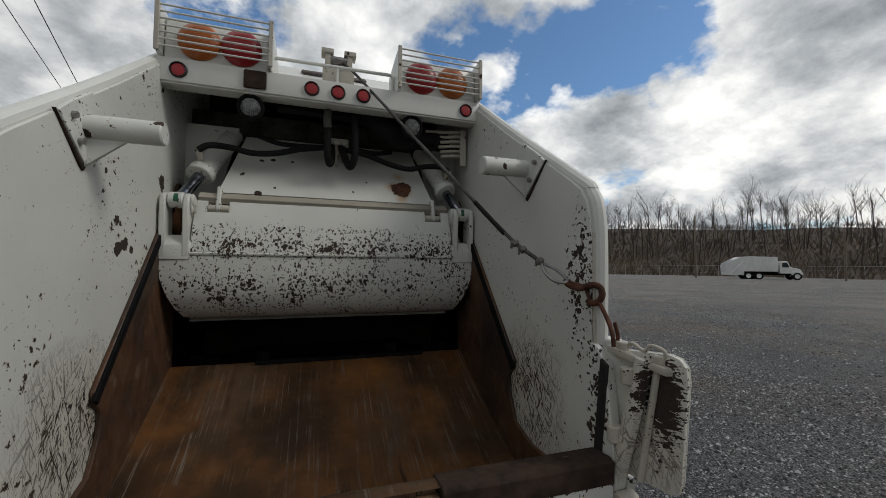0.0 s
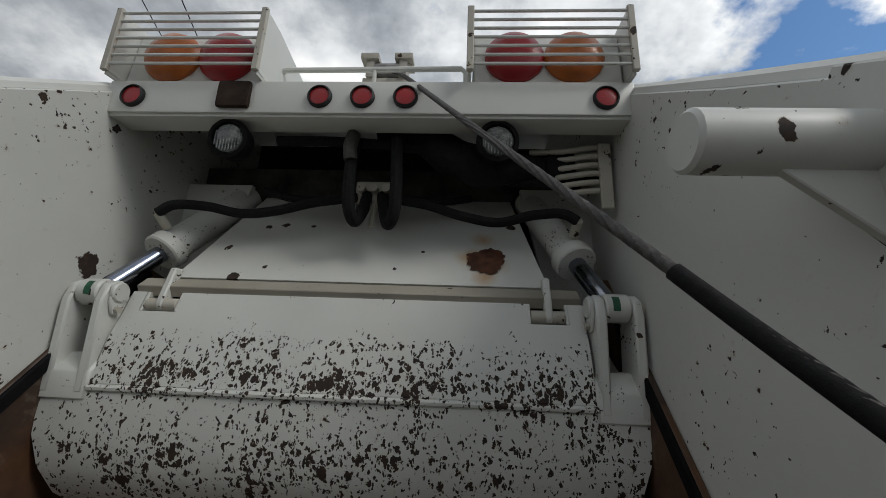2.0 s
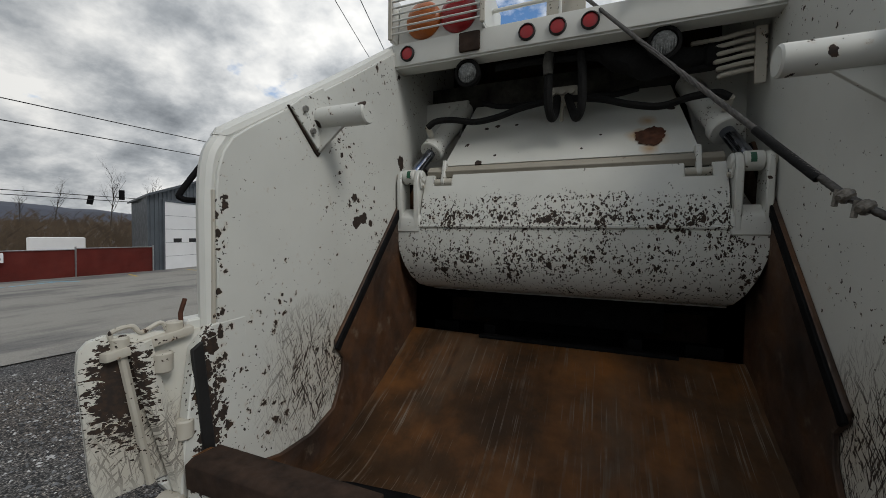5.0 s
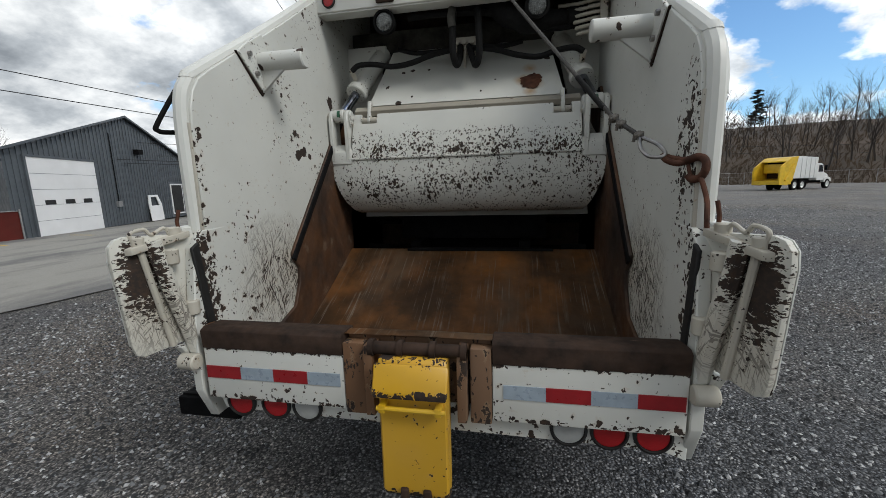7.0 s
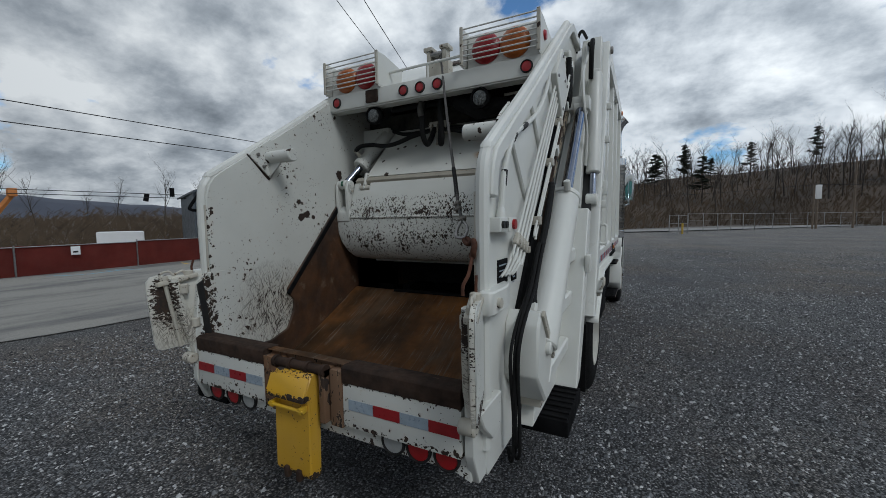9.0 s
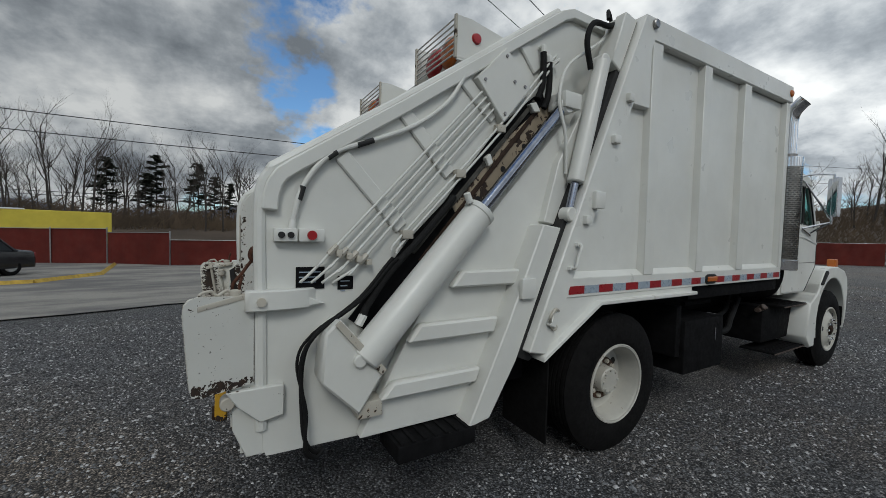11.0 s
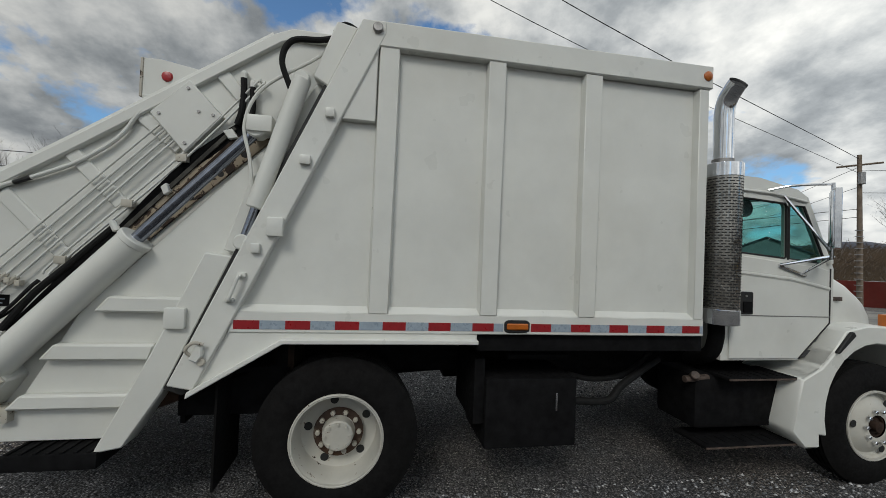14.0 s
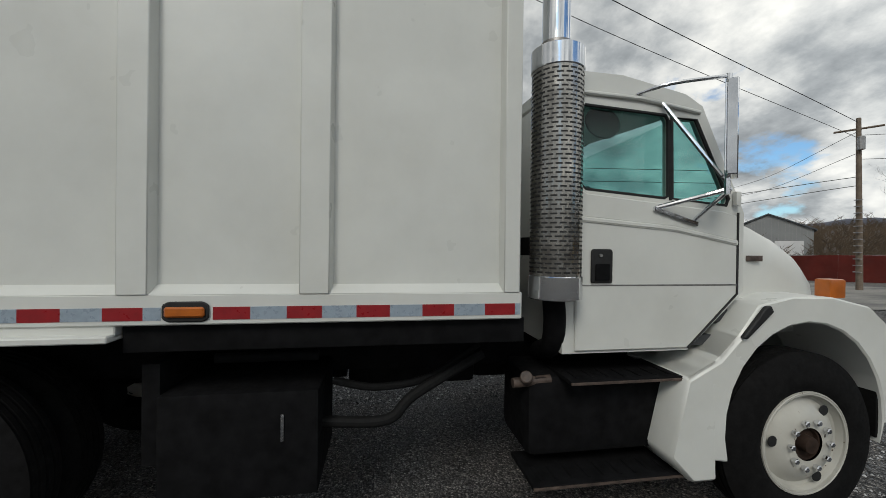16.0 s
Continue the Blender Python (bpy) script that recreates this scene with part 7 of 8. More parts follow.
# undergrowth and thin saplings all over the slope
verts, faces = [], []
for k in range(30000):
    az = rng.uniform(-140, 84)
    d = hill_foot(az) - 2 + 70 * rng.random() ** 1.3 if not -140 < az < -85 else 60 + 14 * rng.random()
    a = radians(az)
    x, y, z = d * math.sin(a), 2 + d * math.cos(a), hill(az, d) - 0.1
    h = rng.uniform(0.8, 3.4) if rng.random() < 0.3 else rng.uniform(0.4, 1.5)
    w = 0.03 + 0.012 * h
    ux, uy = math.cos(a), -math.sin(a)
    lean = rng.uniform(-0.55, 0.55) * h
    n0 = len(verts)
    verts += [(x - ux * w, y - uy * w, z), (x + ux * w, y + uy * w, z), (x + ux * lean, y + uy * lean, z + h)]
    faces.append((n0, n0 + 1, n0 + 2))
    for _ in range(5):
        t = rng.uniform(0.2, 0.9)
        bx, by, bz = x + ux * lean * t, y + uy * lean * t, z + h * t
        e = rng.uniform(-0.4, 0.4) * h
        n0 = len(verts)
        verts += [(bx, by, bz), (bx + ux * 0.03, by + uy * 0.03, bz - 0.12), (bx + ux * e, by + uy * e, bz + abs(e) * 0.9)]
        faces.append((n0, n0 + 1, n0 + 2))
me = bpy.data.meshes.new("undergrowth")
me.from_pydata(verts, [], faces)
me.materials.append(M_brush)
tagged(new("undergrowth", me), "tangled brown brush and saplings on the slope", "undergrowth", kind="stuff")


# ---- buildings ----
def along(A, u, s, off=0.0):
    n = (u[1], -u[0])
    return A[0] + u[0] * s + n[0] * off, A[1] + u[1] * s + n[1] * off


def wall_prism(A, u, pts, o0, o1, bev=0.0):
    """An outline of (run along the wall, height) drawn out from offset o0 to o1."""
    b = bmesh.new()
    lo = [b.verts.new((*along(A, u, s, o0), z)) for s, z in pts]
    hi = [b.verts.new((*along(A, u, s, o1), z)) for s, z in pts]
    b.faces.new(lo)
    b.faces.new(hi[::-1])
    for i in range(len(pts)):
        j = (i + 1) % len(pts)
        b.faces.new((lo[i], lo[j], hi[j], hi[i]))
    return b


def rect(s0, s1, z0, z1):
    return [(s0, z0), (s1, z0), (s1, z1), (s0, z1)]


BA, BU, BZ = (-21.8, 12.2), (-0.33, 0.944), -0.56
shop = thing("garage_building", (-24, 20, BZ), "dark grey metal-sided workshop with a white overhead door", "building")
GAB = [(0, BZ), (17.4, BZ), (17.4, 3.5), (8.7, 6.25), (0, 3.5)]


def skewed(b, back):
    """Lean the depth of a building: what lies behind its front slides along the front's run."""
    for v in b.verts:
        d = (v.co.x - BA[0]) * BU[1] - (v.co.y - BA[1]) * BU[0]
        if d < -0.5:
            v.co.x += BU[0] * back * -d
            v.co.y += BU[1] * back * -d
    return b


wallob = part("wall", skewed(wall_prism(BA, BU, GAB, -6, 0), 0.96), M_siding, shop, "dark grey corrugated metal wall")
for k in range(57):
    s = 0.15 + k * 0.302
    top = 3.5 + (6.25 - 3.5) * (s / 8.7 if s < 8.7 else (17.4 - s) / 8.7)
    if 1.0 < s < 5.6:
        z0 = 3.35
    elif 13.2 < s < 17.2:
        z0 = 2.2
    else:
        z0 = BZ
    part("siding_rib", wall_prism(BA, BU, rect(s, s + 0.05, z0, top), 0, 0.035), M_siding, wallob)
for s0, z0, s1, z1 in ((-0.3, 3.42, 8.7, 6.25), (17.7, 3.42, 8.7, 6.25)):
    part("roof", skewed(wall_prism(BA, BU, [(s0, z0), (s1, z1), (s1, z1 + 0.12), (s0, z0 + 0.12)], -6.2, 0.25), 0.96), M_siding, shop, "dark metal roof slope")
door = part("overhead_door", wall_prism(BA, BU, rect(1.1, 5.5, BZ, 3.25), 0.0, 0.06), M_garage, shop, "white sectional overhead door")
for k in range(1, 5):
    part("panel_line", wall_prism(BA, BU, rect(1.1, 5.5, BZ + k * 0.76, BZ + k * 0.76 + 0.015), 0.06, 0.066), M_siding, door)
for s in (1.75, 3.0, 4.25):
    part("door_window", wall_prism(BA, BU, rect(s, s + 0.62, 0.98, 1.2), 0.06, 0.075), M_seal, door)
for s0, s1, z0, z1 in ((0.98, 1.1, BZ, 3.36), (5.5, 5.62, BZ, 3.36), (1.1, 5.5, 3.25, 3.36)):
    part("door_trim", wall_prism(BA, BU, rect(s0, s1, z0, z1), 0.0, 0.09), M_siding, door)
for s in (13.4, 15.4):
    win = part("shop_window", wall_prism(BA, BU, rect(s, s + 1.75, BZ + 0.25, 2.05), 0.0, 0.05), M_garage, shop, "glazed white-framed shop window")
    part("pane", wall_prism(BA, BU, rect(s + 0.1, s + 1.65, BZ + 0.35, 1.95), 0.05, 0.06), M_seal, win)
part("wall_lamp", wall_prism(BA, BU, rect(9.4, 9.9, 4.0, 4.3), 0.0, 0.35), M_black, shop)
part("conduit", wall_prism(BA, BU, rect(7.1, 7.18, 0.6, 5.1), 0.0, 0.06), M_black, shop)
part("meter", wall_prism(BA, BU, rect(6.95, 7.3, 0.6, 0.95), 0.0, 0.15), M_galv, shop)
px, py = along(BA, BU, -0.2, -1.2)
part("roof_vent", rod((px, py, 3.2), (px, py, 3.7), 0.12, 12), M_black, shop)
px, py = along(BA, BU, 3.0, -6.2)
part("wall_lamp", rod((px, py, 3.2), (px, py + 0.1, 3.7), 0.16, 8), M_black, shop)

loose = thing("truck_door", (*along(BA, BU, 10.6, 0.5), BZ), "white truck door leaning on the workshop wall", "truck door")
ld = pierced([(9.9, BZ), (11.4, BZ), (11.5, 0.6), (11.2, 1.25), (10.1, 1.25), (9.95, 0.6)], [[(10.2, 0.5), (11.2, 0.5), (11.0, 1.1), (10.3, 1.1)]], 0, 1)
for v in ld.verts:
    off = 0.28 - 0.16 * (v.co.z - BZ) / 1.8 + 0.06 * v.co.x
    v.co = Vector((*along(BA, BU, v.co.y, off), v.co.z))
part("door_panel", ld, M_garage, loose)

far = thing("storage_building", (-38, 50, -0.5), "pale grey metal shed beyond the yard", "building")
SA, SU = (-38.6, 47.5), (0.777, 0.629)
shedwall = part("wall", wall_prism(SA, SU, [(0, -1.5), (7.8, -1.5), (7.8, 4.0), (3.9, 5.8), (0, 4.0)], -16, 0), plain("pale_siding", (0.27, 0.28, 0.28), 0.6, 0, 0.1, 0.6, 0), far)
for s0, z0, s1, z1 in ((-0.3, 3.88, 3.9, 5.82), (8.1, 3.88, 3.9, 5.82)):
    part("roof", wall_prism(SA, SU, [(s0, z0), (s1, z1), (s1, z1 + 0.14), (s0, z0 + 0.14)], -16.2, 0.25), M_siding, far, "dark metal roof slope")
part("shed_door", wall_prism(SA, SU, rect(4.5, 7.0, -1.4, 2.7), 0, 0.05), M_garage, far)
for k in range(25):
    part("siding_rib", wall_prism(SA, SU, rect(0.15 + 0.31 * k, 0.19 + 0.31 * k, 2.8 if 4.2 < 0.15 + 0.31 * k < 7.1 else -1.5, 3.95 + 1.75 * (1 - abs(0.17 + 0.31 * k - 3.9) / 3.9)), 0, 0.03), M_galv, shedwall)


# ---- fences ----
def fence_run(name, pts, height, fabric, label, step=3.0):
    x0, y0 = pts[0]
    root = thing(name, (x0, y0, land(x0, y0)), label, "fence")
    for i, ((xa, ya), (xb, yb)) in enumerate(zip(pts, pts[1:])):
        d = math.hypot(xb - xa, yb - ya)
        u = ((xb - xa) / d, (yb - ya) / d)
        ha = height[i] if isinstance(height, list) else height
        za, zb = land(xa, ya), land(xb, yb)
        n = max(1, round(d / step))
        for k in range(n + 1):
            t = k / n
            x, y, z = xa + (xb - xa) * t, ya + (yb - ya) * t, za + (zb - za) * t
            part("fence_post", rod((x, y, z - 0.1), (x, y, z + ha + 0.08), 0.035, 8), M_galv, root)
        part("top_rail", rod((xa, ya, za + ha), (xb, yb, zb + ha), 0.022, 6), M_galv, root)
        if fabric:
            b = bmesh.new()
            cols = []
            m = n * 4
            for k in range(m + 1):
                t = k / m
                x, y, z = xa + (xb - xa) * t, ya + (yb - ya) * t, za + (zb - za) * t
                w = 0.05 * noise.noise((x * 0.8, y * 0.8, 5))
                cols.append([b.verts.new((x + u[1] * (0.05 + w * f), y - u[0] * (0.05 + w * f), z + 0.03 + (ha - 0.03 + 0.06 * noise.noise((x * 0.5, y * 0.5, 1)) * (f > 0.9)) * f)) for f in (0, 0.5, 1.0)])
            for p, q in zip(cols, cols[1:]):
                for j in range(2):
                    b.faces.new((p[j], q[j], q[j + 1], p[j + 1]))
            bmesh.ops.solidify(b, geom=b.faces[:], thickness=0.01)
            part("fence_fabric", b, fabric, root, "weathered red windscreen fabric")
        else:
            for f in (0.04, 0.35, 0.66):
                part("fence_wire", rod((xa, ya, za + ha * f), (xb, yb, zb + ha * f), 0.006, 4), M_galv, root)
    return root


fence_run("red_fence", [(-21.7, 12.4), (-21.4, 9.0), (-21.3, 4.6), (-21.5, 1.4), (-22.5, -2.3), (-25.5, -5.5), (-28.5, -11.0), (-31.0, -18.0), (-33, -30)], [1.3, 1.25, 1.25, 1.4, 1.8, 2.0, 2.0, 2.0], M_fence, "fence covered with faded red fabric along the lot")
fence_run("red_fence", [(-25.0, 29.5), (-17.0, 33.5), (-10.0, 38.5), (-5.0, 42.5)], 1.7, M_fence, "red fabric fence at the end of the yard")
fence_run("chain_link_fence", [(5.8, 44.5), (14.0, 58.0), (27.0, 69.0), (44.0, 75.0), (62.0, 60.0), (77.0, 40.0), (86.0, 12.0)], 2.0, None, "galvanised chain-link fence at the far side of the yard")
gate = thing("yard_gate", (5.0, 44.5, GZ), "low galvanised pipe gate with a yellow post", "gate")
for x in (4.2, 5.0, 5.8):
    part("gate_post", rod((x, 44.4, GZ - 0.1), (x, 44.4, 1.85), 0.045, 8), M_galv, gate)
for z in (0.15, 0.95, 1.75):
    part("gate_rail", rod((4.2, 44.4, z), (5.8, 44.4, z), 0.022, 6), M_galv, gate)
part("bollard", rod((5.3, 43.8, GZ), (5.3, 43.8, 1.0), 0.09, 10), M_curb, gate)
b = bmesh.new()
for quad in (((-30, 33.0, 0.02), (-8.0, 50.0, 0.02), (2.0, 56.0, 0.02), (4.0, 50.0, 0.02), (-5.0, 44.0, 0.02), (-30, 28, 0.02)), ((2.0, 56.01, 0.02), (14, 68, 0.02), (30, 86, 0.02), (34, 82, 0.02), (16, 62, 0.02), (4.0, 50.01, 0.02))):
    b.faces.new([b.verts.new(p) for p in quad])
setting("road", b, plain("pale_road", (0.24, 0.235, 0.225), 0.9, 0, 0.2, 0.6, 0), "pale paved road outside the fence", "road")


# ---- poles and wires ----
def pole(x, y, top, label, arm=True, lean=0.0):
    root = thing("utility_pole", (x, y, land(x, y)), label, "utility pole", "poles round the yard")
    part("shaft", tube([(x, y, land(x, y) - 0.2), (x + lean, y, top)], 0.13, 10, taper=0.09), M_wood, root)
    if arm:
        part("cross_arm", rod((x - 0.7 + lean, y - 0.4, top - 0.5), (x + 0.7 + lean, y + 0.4, top - 0.5), 0.05, 6), M_wood, root)
        part("transformer", rod((x + 0.18 + lean, y - 0.1, top - 1.5), (x + 0.18 + lean, y - 0.1, top - 0.9), 0.14, 10, bev=0.02), M_galv, root)
    return root


p1 = pole(-11.2, 26.4, 7.7, "weathered utility pole with transformer and climbing strips", True, -0.15)
for k in range(12):
    part("ladder_rung", box(-11.36, -11.04, 26.22, 26.28, 0.6 + 0.30 * k, 0.64 + 0.30 * k, 0.004), M_galv, p1)
pole(25.6, 66.0, 8.8, "bare wooden pole at the far fence", False)
pole(56.5, 44.0, 9.6, "bare wooden pole at the far fence", False)
pole(66.0, 30.5, 7.0, "lamp pole at the far fence", False)
pole(21.0, 62.5, 5.8, "short wooden pole at the yard fence", False)
pole(-26.0, 34.0, 6.0, "utility pole beyond the workshop", True)
sp = thing("sign_post", (20.4, 61.6, GZ), "small white sign on a post by the fence", "sign post")
part("post", rod((20.4, 61.6, GZ), (20.4, 61.6, 5.4), 0.09, 8), M_wood, sp)
part("board", box(20.5, 21.1, 61.5, 61.56, 3.6, 5.3, 0.01), M_garage, sp)
sg = thing("fence_sign", (-21.2, 6.5, 0.2), "small white notice on the red fence", "sign")
part("board", box(-21.23, -21.20, 6.35, 6.68, 0.28, 0.66, 0.004), M_garage, sg)
part("text_bar", box(-21.198, -21.195, 6.42, 6.60, 0.38, 0.46, 0), M_seal, sg)


def wire(pts, r=0.012):
    w = thing("overhead_wire", pts[0], "thin black overhead wire between poles", "wire", "overhead wires")
    part("strand", tube(curve(pts, 10), r, 5), M_wire, w)


def sag(a, c, drop):
    m = (Vector(a) + Vector(c)) / 2
    return [a, (m.x, m.y, m.z - drop), c]


wire(sag((-11.35, 26.4, 7.5), (-1.5, -12, 13.0), 0.7), 0.014)
wire(sag((-11.2, 26.3, 6.7), (-2.6, -12, 12.6), 0.8), 0.011)
wire(sag((-11.35, 26.4, 7.1), (-26, 34, 6.7), 0.4))
wire(sag((-11.35, 26.4, 6.1), (-26, 34, 6.0), 0.4))
wire(sag((-11.3, 26.4, 5.0), (-30, 20, 5.2), 0.5), 0.016)
wire(sag((-11.3, 26.4, 4.6), (-34, 22, 4.6), 0.6), 0.016)
wire(sag((-11.3, 26.4, 6.9), (10, 70, 8.2), 0.8))
wire(sag((-11.3, 26.4, 5.8), (10, 70, 7.0), 0.8))
for z, x in ((8.3, -25.5), (7.2, -25.2)):
    wire(sag((x - 2, -50, z - 0.4), (x, 34, z), 0.5), 0.026)
for z, x in ((3.0, -21.5), (2.8, -21.8)):
    wire(sag((x - 14, -45, z + 1.2), (x - 1.0, 30, z + 0.6), 0.4), 0.02)
wire(sag((21.0, 62.5, 5.4), (62, 66, 4.4), 0.6), 0.022)
wire(sag((21.0, 62.5, 5.4), (-6, 62, 5.0), 0.5), 0.022)
wire(sag((25.6, 66.0, 6.0), (66, 52, 5.4), 0.6), 0.02)
wire(sag((56.5, 44.0, 5.6), (66, 30.5, 5.2), 0.3), 0.02)


# ---- parked vehicles ----
M_carblack = plain("black_car_paint", (0.012, 0.013, 0.015), 0.18, 0.0, 0.1, 2, 0)
M_carblue = plain("dark_blue_car_paint", (0.014, 0.02, 0.035), 0.2, 0.0, 0.1, 2, 0)
M_carsilver = plain("silver_car_paint", (0.36, 0.36, 0.35), 0.3, 0.4, 0.1, 2, 0)
M_cargla = plain("dark_car_glass", (0.03, 0.035, 0.04), 0.08, 0.0, 0.1, 2, 0)
M_teal = plain("teal_truck_paint", (0.012, 0.19, 0.17), 0.35, 0, 0.15, 1, 0)
M_farwhite = plain("white_truck_paint", (0.66, 0.67, 0.66), 0.4, 0, 0.08, 1.2, 0)
M_faryellow = plain("yellow_truck_paint", (0.62, 0.40, 0.02), 0.45, 0, 0.2, 2, 0)
M_trailer = plain("yellow_trailer_paint", (0.52, 0.42, 0.045), 0.5, 0, 0.12, 0.8, 0)
M_orange = plain("orange_boom_paint", (0.50, 0.19, 0.05), 0.5, 0, 0.15, 2, 0)


def lofted(rows_):
    b = bmesh.new()
    vs = [[b.verts.new(p) for p in r] for r in rows_]
    for p, q in zip(vs, vs[1:]):
        for k in range(len(p) - 1):
            b.faces.new((p[k], p[k + 1], q[k + 1], q[k]))
    b.faces.new(vs[0][::-1])
    b.faces.new(vs[-1])
    return b


def car(m, paint, label, suv=False):
    """A parked car, built round the origin and then set at pose m. Nose towards +y."""
    root = new("parked_car")
    ORIGIN[root] = Vector((0, 0, 0))
    tagged(root, label, "car", "cars parked by the fence")
    h = 0.30 if suv else 0.0
    sec = [(-2.15, 0.62 + h, 0.72), (-2.05, 0.88 + h, 0.82), (-1.3, 0.93 + h, 0.86), (0.6, 0.92 + h, 0.87), (1.3, 0.84 + h, 0.85), (1.95, 0.72 + h, 0.78), (2.15, 0.55 + h, 0.66)]
    rows_ = []
    for y, z, w in sec:
        rows_.append([(-w, y, 0.26), (-w - 0.02, y, 0.55), (-w * 0.97, y, z - 0.06), (-w * 0.85, y, z), (0, y, z + 0.03), (w * 0.85, y, z), (w * 0.97, y, z - 0.06), (w + 0.02, y, 0.55), (w, y, 0.26)])
    body = part("car_body", lofted(rows_), paint, root)
    top = 1.40 + h * 1.15
    back = -2.0 if suv else -1.55
    rows_ = []
    for y, z, w in ((back, 0.92 + h, 0.78), (back + (0.22 if suv else 0.55), top - 0.03, 0.64), (-0.3, top, 0.63), (0.15, top - 0.03, 0.62), (0.95, 0.90 + h, 0.77)):
        rows_.append([(-w - 0.02, y, 0.86 + h * 0.9), (-w, y, z), (0, y, z + 0.02), (w, y, z), (w + 0.02, y, 0.86 + h * 0.9)])
    part("cabin_glass", lofted(rows_), M_cargla, root)
    part("car_roof", lofted([[(-0.6, y, top - 0.01), (0, y, top + 0.035), (0.6, y, top - 0.01)] for y in (back + (0.25 if suv else 0.6), -0.3, 0.12)]), paint, root)
    for s in (-1, 1):
        for y0, y1, w0, w1 in ((0.13, 0.93, 0.635, 0.785), (-0.55, -0.48, 0.65, 0.79), (back + 0.5, back + 0.08, 0.645, 0.79)):
            part("pillar", tube([(s * w0, y0, top - 0.02), (s * w1, y1, 0.90 + h)], 0.035, 6), paint, root)
        part("headlight", box(min(s * 0.42, s * 0.74), max(s * 0.42, s * 0.74), 1.98, 2.1, 0.56 + h, 0.68 + h, 0.03), M_clear, root)
        part("taillight", box(min(s * 0.48, s * 0.78), max(s * 0.48, s * 0.78), -2.13, -2.02, 0.66 + h, 0.82 + h, 0.03), M_redlens, root)
        for y in (-1.3, 1.35):
            r = 0.32 + 0.05 * (h > 0)
            wh = part("wheel", turned([(-0.2, 0.1), (-0.2, r - 0.03), (-0.18, r), (-0.02, r), (0, r - 0.04), (0.0, r * 0.66), (-0.02, r * 0.62)], (s * 0.86, y, r), (s, 0, 0), 24), M_rubber, root)
            part("rim", turned([(-0.02, r * 0.62), (-0.005, r * 0.55), (-0.03, r * 0.2), (-0.02, 0)], (s * 0.86, y, r), (s, 0, 0), 20), M_galv, wh)
    part("windscreen_line", box(-0.7, 0.7, 0.93, 0.97, 0.885 + h, 0.905 + h, 0.004), M_seal, root)
    root.matrix_basis = m
    return root


def parked(x, y, turn):
    return pose(x, y, land(x, y) + 0.012, 0, 0, turn)


car(parked(-16.7, -8.1, -128), M_carblack, "black sedan parked by the red fence")
car(parked(-18.3, -10.5, 45), M_carblue, "dark blue sedan parked by the red fence")
car(parked(-21.8, -14.3, 28), M_carsilver, "silver estate car parked by the red fence", True)


